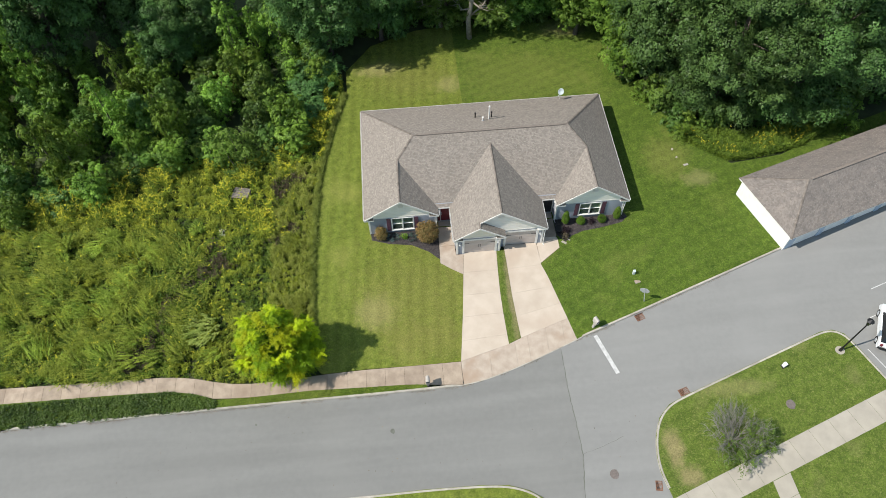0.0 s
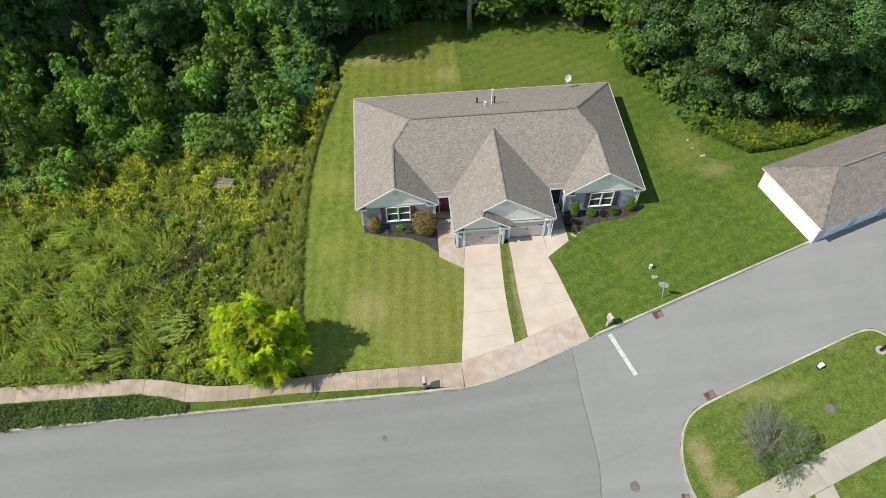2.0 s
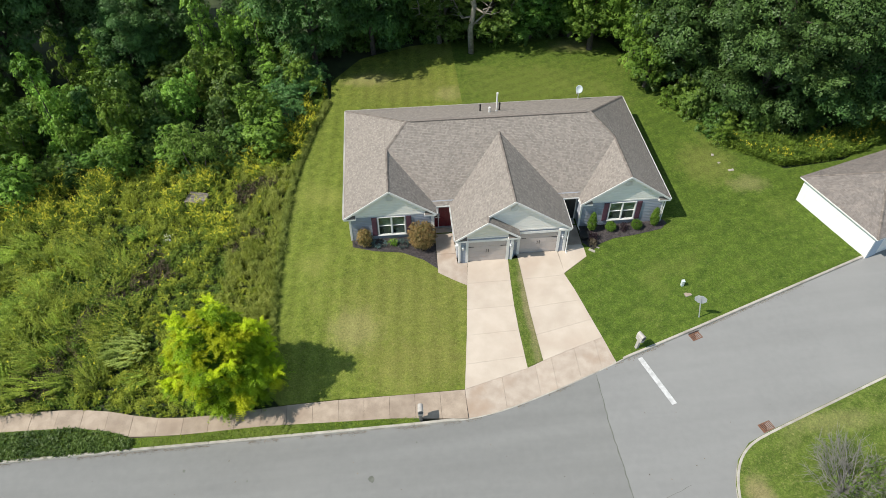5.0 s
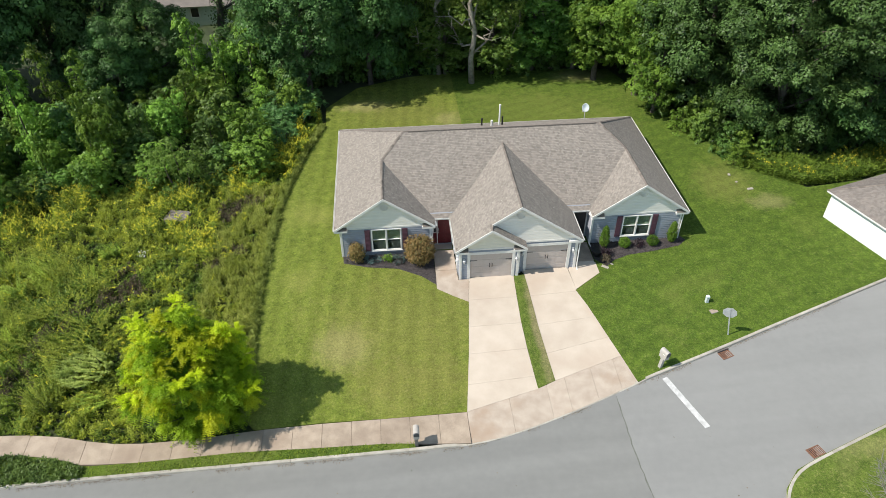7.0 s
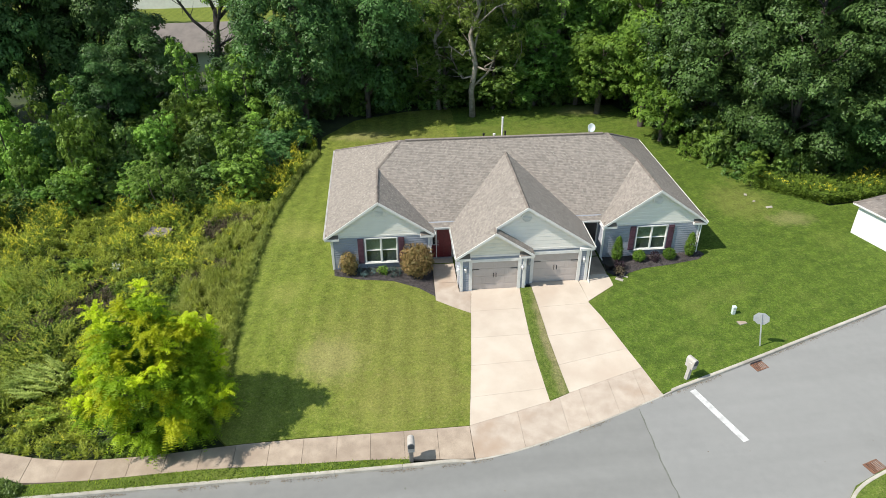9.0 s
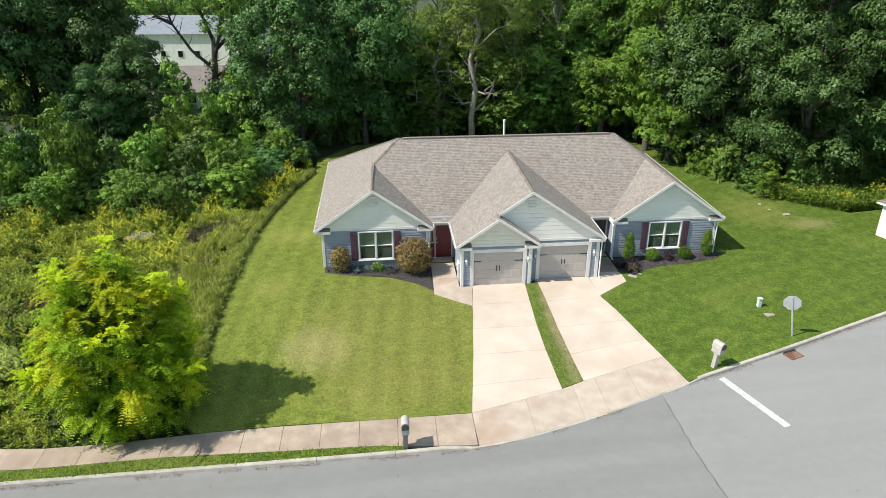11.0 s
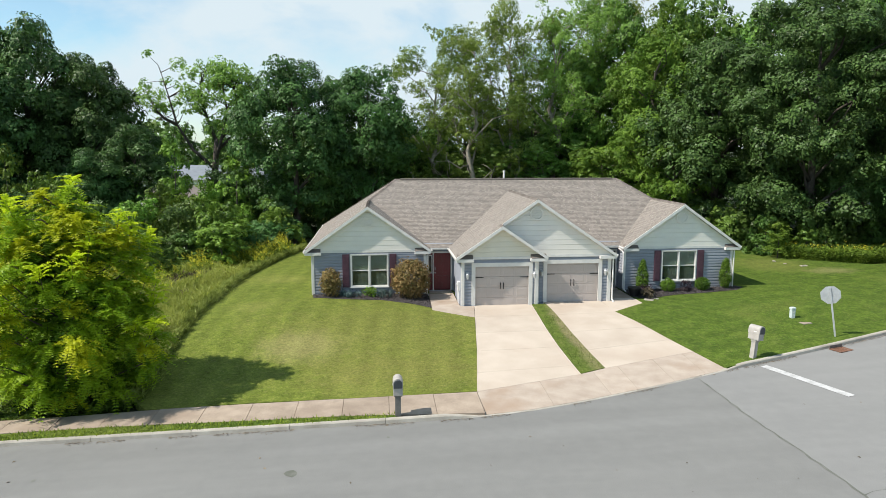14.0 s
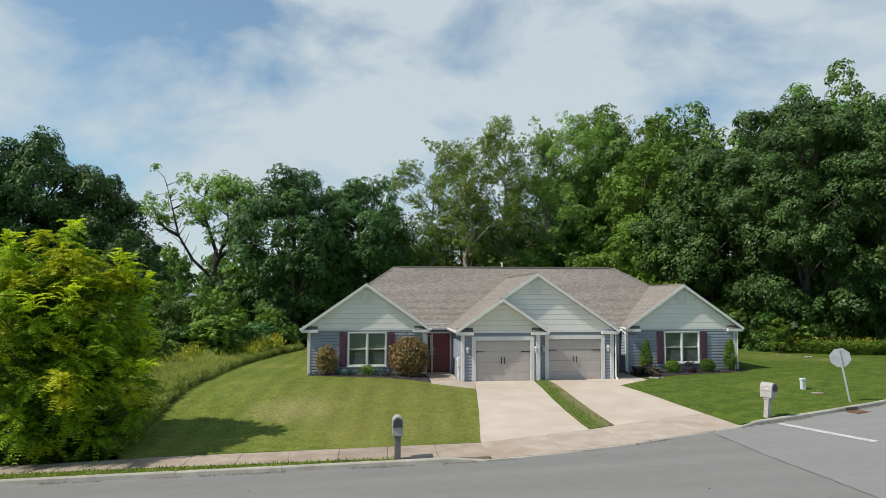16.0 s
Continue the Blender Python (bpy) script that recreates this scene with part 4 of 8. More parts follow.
def window(hole, y):
    """A white vinyl pair of sash windows with blinds above, their green painted as reflected trees, and insect screens
    below.
    """
    x0, x1, z0, z1 = hole
    w = part("window", ring(bmesh.new(), x0, x1, z0, z1, y - 0.065, y + 0.05, 0.06), M_WHITE, house, "white twin sash window")
    mid = (x0 + x1) / 2
    part("window_frame", box(mid - 0.04, mid + 0.04, y - 0.06, y + 0.05, z0 + 0.001, z1 - 0.001, 0.008), M_WHITE, w, "white centre mullion")
    part("window_sill", box(x0 - 0.1, x1 + 0.1, y - 0.1, y - 0.056, z0 - 0.1, z0 - 0.045, 0.008), M_WHITE, w)
    for a, b in ((x0, mid - 0.04), (mid + 0.04, x1)):
        half = (z0 + z1) / 2
        bm = ring(bmesh.new(), a + 0.032, b - 0.032, z0 + 0.032, half - 0.02, y - 0.02, y + 0.02, 0.031)
        ring(bm, a + 0.032, b - 0.032, half + 0.02, z1 - 0.032, y + 0.022, y + 0.05, 0.031)
        part("sash", bm, M_WHITE, w)
        for lo, hi, d, nm in ((z0 + 0.032, half - 0.02, 0.0, "pane"), (half + 0.02, z1 - 0.032, 0.036, "pane")):
            p = part(nm, box(a + 0.032, b - 0.032, y + d - 0.003, y + d + 0.003, lo, hi), M_GLASS, w, "clear window glass")
            p.visible_shadow = False
        part("insect_screen", box(a + 0.033, b - 0.033, y + 0.006, y + 0.010, z0 + 0.033, half - 0.021), M_SCREEN, w, "dark insect screen")
        bm = bmesh.new()
        for i in range(16):
            zz = half - 0.02 + i * (z1 - half) / 16
            bm_box(bm, a + 0.01, b - 0.01, y + 0.07, y + 0.10, zz, zz + 0.038)
        part("blind", bm, M_BLIND_REFLECT, w, "closed blind, its grey-green a painted reflection of trees")
    bm = box(x0 - 0.3, x1 + 0.3, y + 0.15, y + 1.6, z0 - 0.5, z1 + 0.1)
    for f in [f for f in bm.faces if f.normal.y < -0.5 or f.calc_center_median().y < y + 0.16]:
        bm.faces.remove(f)
    part("room_lining", bm, M_ROOM, w)
    for s in (-1, 1):
        c = (x0 - 0.30) if s < 0 else (x1 + 0.30)
        bm = box(c - 0.18, c + 0.18, y - 0.075, y - 0.035, z0 - 0.06, z1 + 0.06, 0.008)
        for i in range(15):
            zz = z0 + 0.04 + i * (z1 - z0 - 0.05) / 15
            if abs(zz - (z0 + z1) / 2) > 0.06:
                bm_box(bm, c - 0.13, c + 0.13, y - 0.088, y - 0.074, zz, zz + 0.06)
        part("shutter", bm, M_SHUTTER, house, "burgundy louvred shutter")


window(WIN_L, 2.83)
window(WIN_R, 2.83)


def gable_vent(x, y, z, r=0.34):
    v = part("gable_vent", bmesh.new(), M_SAGE, house, "round louvred gable vent")
    bm = bmesh.new()
    ring_pts = [(math.cos(a * math.pi / 12), math.sin(a * math.pi / 12)) for a in range(24)]
    rows = [[bm.verts.new((x + c * rr, yy, z + s * rr)) for c, s in ring_pts] for rr, yy in ((r, y), (r, y - 0.075), (r * 0.8, y - 0.075), (r * 0.78, y - 0.02))]
    for a, b in zip(rows, rows[1:]):
        for i in range(24):
            bm.faces.new((a[i], a[(i + 1) % 24], b[(i + 1) % 24], b[i]))
    bm.faces.new(rows[-1])
    for i in range(6):
        zz = z - r * 0.62 + i * r * 0.25
        half = math.sqrt(max(0.0, (r * 0.74) ** 2 - (zz - z) ** 2))
        bm_box(bm, x - half, x + half, y - 0.07, y - 0.025, zz - 0.018, zz + 0.018)
    v.data = mesh_of("gable_vent", bm, M_SAGE)


gable_vent(-5.29, 2.825, 4.10)
gable_vent(3.13, 0.465, 4.62)
gable_vent(11.72, 2.825, 4.12)


def garage_door(x0, x1, y, z1):
    """A sectional steel door with raised panels, strap hinges and pull handles, in a white frame."""
    g = part("garage_door", bmesh.new(), M_GARAGE, house, "beige sectional garage door with black strap hinges")
    bm = bmesh.new()
    n, h = 4, (z1 + 0.06) / 4
    for i in range(n):
        za, zb = -0.05 + i * h, -0.05 + (i + 1) * h - 0.008
        bm_box(bm, x0, x1, y + 0.06, y + 0.10, za, zb)
        wide = (x1 - x0) / 4
        for k in range(4):
            a, b = x0 + k * wide + 0.07, x0 + (k + 1) * wide - 0.07
            vs = [bm.verts.new(c) for c in ((a, y + 0.06, za + 0.07), (b, y + 0.06, za + 0.07), (b, y + 0.06, zb - 0.07), (a, y + 0.06, zb - 0.07), (a + 0.03, y + 0.055, za + 0.10), (b - 0.03, y + 0.055, za + 0.10), (b - 0.03, y + 0.055, zb - 0.10), (a + 0.03, y + 0.055, zb - 0.10))]
            for f in ((0, 1, 5, 4), (1, 2, 6, 5), (2, 3, 7, 6), (3, 0, 4, 7), (4, 5, 6, 7)):
                bm.faces.new([vs[q] for q in f])
    g.data = mesh_of("garage_door", bm, M_GARAGE)
    part("door_frame", ring(bmesh.new(), x0, x1, -0.08, z1, y - 0.05, y + 0.12, 0.19, False), M_WHITE, g, "white door casing")
    for s, xe in ((1, x0), (-1, x1)):
        for z in (z1 - 0.55, 0.05):
            bm = bmesh.new()
            a, b = sorted((xe + s * 0.02, xe + s * 0.42))
            bm_box(bm, a, b, y + 0.035, y + 0.05, z - 0.016, z + 0.016)
            bm_box(bm, min(xe, xe + s * 0.05), max(xe, xe + s * 0.05), y + 0.03, y + 0.05, z - 0.04, z + 0.04)
            part("strap_hinge", bm, M_DARK, g, "black strap hinge")
    mid = (x0 + x1) / 2
    for dx in (-0.08, 0.08):
        part("handle", tube([(mid + dx, y + 0.05, 0.92), (mid + dx, y + 0.01, 0.96), (mid + dx, y + 0.01, 1.18), (mid + dx, y + 0.05, 1.22)], [0.022, 0.018, 0.018, 0.022], 6), M_DARK, g, "black pull handle")


garage_door(0.0, 2.68, 0.0, 2.05)
garage_door(3.72, 6.38, 0.5, 2.07)


def entry(x0, x1, y, mat, word):
    """Front door with side light, threshold and casing."""
    d = part("front_door", box(x1 - 0.94, x1 - 0.02, y + 0.03, y + 0.08, 0.17, 2.2, 0.006), mat, house, word)
    for a, b, lo, hi in ((0.12, 0.42, 0.32, 0.95), (0.50, 0.80, 0.32, 0.95), (0.12, 0.42, 1.1, 2.05), (0.50, 0.80, 1.1, 2.05)):
        part("door_panel", box(x1 - 0.94 + a, x1 - 0.94 + b, y + 0.018, y + 0.032, lo, hi, 0.012), mat, d)
    part("door_handle", cyl((x1 - 0.87, y + 0.03, 1.12), (x1 - 0.87, y - 0.04, 1.12), 0.03, 0.034, 12), M_GALV, d, "brushed steel knob")
    part("door_handle", box(x1 - 0.89, x1 - 0.85, y + 0.0, y + 0.03, 1.25, 1.45, 0.008), M_GALV, d, "brushed steel lock plate")
    bm = bmesh.new()
    for a, b in ((x0, x0 + 0.05), (x1 - 1.0, x1 - 0.945), (x1 - 0.018, x1 + 0.05)):
        bm_box(bm, a, b, y - 0.04, y + 0.1, 0.14, 2.205)
    bm_box(bm, x0, x1 + 0.05, y - 0.045, y + 0.1, 2.206, 2.29)
    part("door_frame", bm, M_WHITE, d, "white door casing")
    part("threshold", box(x0, x1, y - 0.08, y + 0.12, 0.08, 0.139, 0.01), M_GALV, d, "metal threshold")
    s = part("side_light", box(x0 + 0.052, x1 - 1.002, y + 0.03, y + 0.07, 0.16, 2.2), mat, d)
    part("side_light_frame", ring(bmesh.new(), x0 + 0.11, x1 - 1.06, 1.12, 2.05, y + 0.0, y + 0.03, 0.035), M_WHITE, s)
    q = part("side_light_pane", box(x0 + 0.11, x1 - 1.06, y + 0.018, y + 0.026, 1.12, 2.05), M_TINT, s, "dark glass")


entry(-2.14, -0.83, 3.72, M_RED, "dark red panelled front door")
entry(7.1, 8.4, 3.72, M_BLACKDOOR, "dark panelled front door")


# ---- kerbs, pavements, driveways ----
def along(line, spacing):
    """Points at even steps along a plan line, with the way ahead at each."""
    out, carry = [], 0.0
    for (ax, ay), (bx, by) in zip(line, line[1:]):
        d = math.hypot(bx - ax, by - ay)
        s = carry
        while s < d:
            out.append((ax + (bx - ax) * s / d, ay + (by - ay) * s / d))
            s += spacing
        carry = s - d
    return out


def smooth_line(line, rounds=2):
    for _ in range(rounds):
        nxt = [line[0]]
        for a, b in zip(line, line[1:]):
            nxt += [(a[0] * 0.75 + b[0] * 0.25, a[1] * 0.75 + b[1] * 0.25), (a[0] * 0.25 + b[0] * 0.75, a[1] * 0.25 + b[1] * 0.75)]
        line = nxt + [line[-1]]
    return line


def kerb_run(name, line, side, length=3.05, height=0.14, width=0.17, low=()):
    """Kerb stones end to end along a line; side: +1 lays them to the left of the way ahead."""
    run = tagged(new(name), "pale concrete kerb with worn rounded edge", "kerb", kind="structure")
    fine = along(line, 0.38)
    per = max(2, round(length / 0.38))
    for i in range(0, len(fine) - 2, per):
        pts = fine[i:i + per + 1]
        if len(pts) < 2:
            continue
        bm = bmesh.new()
        rows = []
        for k, (x, y) in enumerate(pts):
            a, b = pts[max(0, k - 1)], pts[min(len(pts) - 1, k + 1)]
            d = Vector((b[0] - a[0], b[1] - a[1], 0)).normalized()
            nrm = Vector((-d.y, d.x, 0)) * side
            h = height
            for lo, hi in low:
                h = min(h, max(0.025, 0.14 * max(lo - x, x - hi) / 1.2)) if lo - 1.2 < x < hi + 1.2 else h
            end = 0.004 if k in (0, len(pts) - 1) else 0.0
            p = Vector((x, y, road_z(x))) + (d * 0.006 if k == 0 else -d * 0.006 if k == len(pts) - 1 else Vector())
            rows.append([bm.verts.new(p + nrm * u + Vector((0, 0, v))) for u, v in ((-0.02, -0.2), (-0.02, 0.0), (0.0, h * 0.75), (0.035, h - end), (width - 0.02, h - end), (width, h - 0.02), (width, -0.2))])
        for r, q in zip(rows, rows[1:]):
            for k in range(6):
                bm.faces.new((r[k], r[k + 1], q[k + 1], q[k]))
        bm.faces.new(rows[0])
        bm.faces.new(rows[-1][::-1])
        part("kerb_stone", bm, M_KERB, run)


K_LINE = [p for p in NORTH_KERB if -45 <= p[0] <= 50]
kerb_run("kerb_north", smooth_line(K_LINE, 2), 1, low=[(-1.4, 8.0)])
kerb_run("kerb_island", smooth_line(ISLAND[:16], 2), -1)
kerb_run("kerb_median", smooth_line([(-30, -19.75), (-9.7, -19.95), (-5.1, -19.9), (-0.9, -20.0), (1.2, -20.2), (2.6, -20.7), (3.5, -21.3), (4.1, -22.4), (4.4, -24.5), (4.2, -32)], 2), -1)


def interp(line, x):
    for a, b in zip(line, line[1:]):
        if a[0] <= x <= b[0]:
            return a[1] + (b[1] - a[1]) * (x - a[0]) / (b[0] - a[0])
    return line[0][1] if x < line[0][0] else line[-1][1]


SW_UP = [(-60, -8.2), (-39, -8.45), (-30, -8.72), (-25.3, -8.86), (-23, -9.25), (-20.6, -9.93), (-18.3, -10.15), (-16, -10.15), (-12.7, -9.95), (-9, -9.9), (-5.3, -9.97), (-1.3, -10.0)]
SW_LOW = [(-60, -9.6), (-39, -9.75), (-30, -9.94), (-25.2, -10.1), (-22.8, -10.57), (-21.4, -11.15), (-18.2, -11.3), (-13.6, -11.22), (-9, -11.42), (-5, -11.56), (-4.0, -11.75), (-1.3, -11.98)]
pavement = tagged(new("pavement"), "weathered tan concrete pavement in jointed slabs", "pavement", kind="structure")
x = -1.31 - 1.56 * 31
while x < -1.4:
    x1 = min(x + 1.56, -1.31)
    if x1 - x > 0.4:
        poly = [(x + 0.007, interp(SW_LOW, x)), (x1 - 0.007, interp(SW_LOW, x1)), (x1 - 0.007, interp(SW_UP, x1)), (x + 0.007, interp(SW_UP, x))]
        part("paving_slab", sheet(poly, 0.115 + rng.uniform(-0.008, 0.008), 5.0, 0.12), M_WALK, pavement)
    x = x1


def apron_lift(x, y):
    """Down to the gutter at the kerb line, level with the lawn above it."""
    k = min(1.0, max(0.0, (y - interp(NORTH_KERB, x)) / 1.5))
    return 0.03 + 0.07 * k


driveway = tagged(new("driveway"), "pale tan concrete driveway in broad slabs", "driveway", kind="structure")
TOPLINE = [(-1.3, -9.97), (2.8, -8.88), (3.86, -8.43), (8.05, -7.03)]
D1L = [(-9.97, -1.3), (-5.97, -0.75), (-2.13, -0.31), (0.05, -0.02)]
D1R = [(-8.88, 2.8), (-6.0, 2.69), (-4.0, 2.67), (-2.0, 2.74), (0.05, 2.86)]
D2L = [(-8.43, 3.86), (-6.3, 3.74), (-4.4, 3.64), (0.5, 3.57)]
D2R = [(-7.03, 8.05), (-3.0, 7.03), (-1.72, 6.6), (0.5, 6.5)]
GAP = 0.004
for left, right, cuts in ((D1L, D1R, ((0.05, 0.05), (-1.98, -1.94), (-4.12, -4.08), (-6.1, -6.02), (-8.2, -8.0), (-9.97, -8.88))), (D2L, D2R, ((0.5, 0.5), (-1.95, -1.8), (-4.35, -4.0), (-6.5, -5.6), (-8.43, -7.03)))):
    for (la, ra), (lb, rb_) in zip(cuts, cuts[1:]):
        part("slab", sheet([(interp(left, lb), lb + GAP), (interp(right, rb_), rb_ + GAP), (interp(right, ra), ra - GAP), (interp(left, la), la - GAP)], 0.10, 5.0, 0.12), M_CONC, driveway)
apron = tagged(new("apron"), "tan concrete driveway apron sloping to the gutter", "driveway", kind="structure")
for xa, xb in ((-1.3, 1.1), (1.1, 3.3), (3.3, 4.4), (4.4, 6.0), (6.0, 7.45), (7.45, 8.5)):
    low = [(v, interp(NORTH_KERB, v) + 0.06) for v in (xa + GAP, (2 * xa + xb) / 3, (xa + 2 * xb) / 3, xb - GAP)]
    end = min(xb, 8.05)
    up = [(v, interp(TOPLINE, v) - GAP) for v in (end - GAP, (xa + 2 * end) / 3, (2 * xa + end) / 3, xa + GAP)]
    part("slab", sheet(low + up, apron_lift, 0.8, 0.1), M_APRON, apron)
front_walk = tagged(new("front_walk"), "short pale concrete walk to the red door", "path", kind="structure")
part("slab", sheet([(-2.2, -0.85), (-1.25, -1.55), (-0.32, -2.12), (-0.06, -0.1), (-0.75, -0.1), (-0.78, 0.9), (-2.15, 0.9)], 0.10, 3.0, 0.12), M_APRON, front_walk)
part("slab", sheet([(-2.15, 0.92), (-0.78, 0.92), (-0.78, 3.6), (-2.1, 3.6)], 0.105, 3.0, 0.12), M_APRON, front_walk)
side_walk = tagged(new("side_walk"), "concrete walk to the recessed side entry", "path", kind="structure")
part("slab", sheet([(6.62, -1.62), (8.45, -0.27), (9.0, 0.12), (8.35, 1.0), (7.15, 1.0), (6.55, 0.35)], 0.09, 3.0, 0.12), M_CONC, side_walk)
part("slab", sheet([(7.1, 1.02), (8.45, 1.02), (8.45, 3.6), (7.1, 3.6)], 0.10, 3.0, 0.12), M_WALK, side_walk)
for x0, x1, word in ((-2.05, -0.8, "concrete doorstep under the red door"), (7.12, 8.42, "concrete doorstep under the dark door")):
    step_ob = structure("doorstep", box(x0, x1, 3.1, 3.63, -0.1, 0.135, 0.015), M_CONC, word, "doorstep")

far_walk = tagged(new("far_walk"), "pale concrete walk crossing the grass island", "path", kind="structure")
a, b = (12.75, -24.45), (40.0, -14.95)
n = 16
for i in range(n):
    p0 = [a[0] + (b[0] - a[0]) * i / n, a[1] + (b[1] - a[1]) * i / n]
    p1 = [a[0] + (b[0] - a[0]) * (i + 1) / n, a[1] + (b[1] - a[1]) * (i + 1) / n]
    if p1[0] > 38.0:
        break
    nx, ny = -0.34, 0.94
    part("paving_slab", sheet([(p0[0] + 0.01, p0[1]), (p1[0] - 0.01, p1[1]), (p1[0] + nx * 1.95 - 0.01, p1[1] + ny * 1.95), (p0[0] + nx * 1.95 + 0.01, p0[1] + ny * 1.95)], 0.135, 5.0, 0.1, level=flat_road), M_PALEWALK, far_walk)
for i in range(6):
    y1 = -21.4 - i * 1.5
    part("paving_slab", sheet([(20.3 + 0.1 * i, y1 - 1.97), (21.7 + 0.1 * i, y1 - 1.48), (21.6 + 0.1 * i, y1), (20.2 + 0.1 * i, y1 - 0.49)], 0.133, 5.0, 0.1, level=flat_road), M_PALEWALK, far_walk)

# road markings and seams
structure("stop_line", sheet([(9.86, -8.88), (10.17, -8.76), (11.28, -12.29), (10.97, -12.38)], 0.016, 3.0, level=flat_road), M_PAINT, "worn white painted stop line", "road marking")


def seam(line, width, name="road_seam"):
    bm = bmesh.new()
    pts = along(line, 0.35)
    r = random.Random(len(line) * 7 + 1)
    rows = []
    for k, (x, y) in enumerate(pts):
        p, q = pts[max(0, k - 1)], pts[min(len(pts) - 1, k + 1)]
        d = Vector((q[0] - p[0], q[1] - p[1], 0)).normalized()
        nv = Vector((-d.y, d.x, 0))
        w, o = width * r.uniform(0.5, 1.3), r.uniform(-0.03, 0.03)
        c = Vector((x, y, road_z(x) + 0.008)) + nv * o
        rows.append((bm.verts.new(c - nv * w), bm.verts.new(c + nv * w)))
    for r0, r1 in zip(rows, rows[1:]):
        bm.faces.new((r0[0], r0[1], r1[1], r1[0]))
    structure(name, bm, M_TAR, "dark tar-filled seam in the asphalt", "road seam")


seam([(6.98, -9.75), (6.92, -13.3), (7.03, -16.1), (7.08, -18.5), (6.6, -21.6), (6.2, -28)], 0.034)
seam([(7.08, -18.45), (9.27, -17.85), (10.7, -17.26)], 0.012)


def drain(x, y, turn, size=1.0):
    d = thing("storm_drain", "rusty iron storm drain grate set in the gutter", "drain", (x, y, road_z(x) + 0.002), turn, "storm drains")
    bm = bmesh.new()
    for u0, u1, v0, v1 in ((-0.48, 0.48, -0.33, -0.27), (-0.48, 0.48, 0.27, 0.33), (-0.48, -0.42, -0.27, 0.27), (0.42, 0.48, -0.27, 0.27)):
        bm_box(bm, u0, u1, v0, v1, 0.0, 0.03)
    part("drain_frame", bm, M_RUST, d)
    for i in range(7):
        u = -0.36 + i * 0.12
        part("grate_bar", box(u - 0.03, u + 0.03, -0.268, 0.268, 0.002, 0.026, 0.004), M_RUST, d)
    # Solid black block painted as the darkness below the grate.
    part("drain_shade_block", box(-0.419, 0.419, -0.269, 0.269, -0.2, 0.0015), M_TYRE, d, "black block imitating the unlit drain opening")
    d.matrix_basis = d.matrix_basis @ Matrix.Diagonal((size, size, 1, 1))
    return d


inlet = drain(14.05, -7.6, 18, 0.8)
# Closed dark plate stands in for the shade of the inlet throat.
part("kerb_inlet", box(-0.46, 0.46, 0.345, 0.40, 0.0, 0.15, 0.01), M_IRON, inlet, "dark iron plate imitating the shaded kerb inlet throat")
drain(15.85, -14.42, 18, 0.85)
drain(12.1, -21.3, 80, 0.75)


def cover(x, y, r, lift, level, word):
    c = thing("manhole_cover", word, "manhole cover", (x, y, level + lift), 0, "manhole covers")
    part("cover_ring", cyl((0, 0, -0.05), (0, 0, 0.012), r, r, 28), M_IRON, c)
    part("cover_plate", cyl((0, 0, 0.0121), (0, 0, 0.024), r * 0.84, r * 0.82, 28), M_IRON, c)
    for i in range(5):
        u = (-0.5 + i * 0.25) * r
        h = math.sqrt((r * 0.75) ** 2 - u * u)
        part("cover_rib", box(-h, h, u - 0.015, u + 0.015, 0.0241, 0.03), M_IRON, c)


cover(9.1, -20.15, 0.36, 0.0, road_z(9.1), "brown iron manhole cover in the asphalt")
cover(23.5, -16.4, 0.38, 0.12, road_z(23.5), "brown iron manhole cover in the grass")
for x, y, s in ((-7.18, -15.19, 0.17), (-17.9, -13.6, 0.09), (-14.2, -14.6, 0.06), (-4.5, -13.2, 0.05)):
    bm = bmesh.new()
    vs = [bm.verts.new((math.cos(k * 0.628) * s * random.uniform(0.7, 1.2), math.sin(k * 0.628) * s * 1.3 * random.uniform(0.7, 1.2), 0.005)) for k in range(10)]
    bm.faces.new(vs)
    ob = structure("tar_patch", bm, M_TAR, "small dark stain on the asphalt", "road stain")
    ob.location = (x, y, road_z(x))


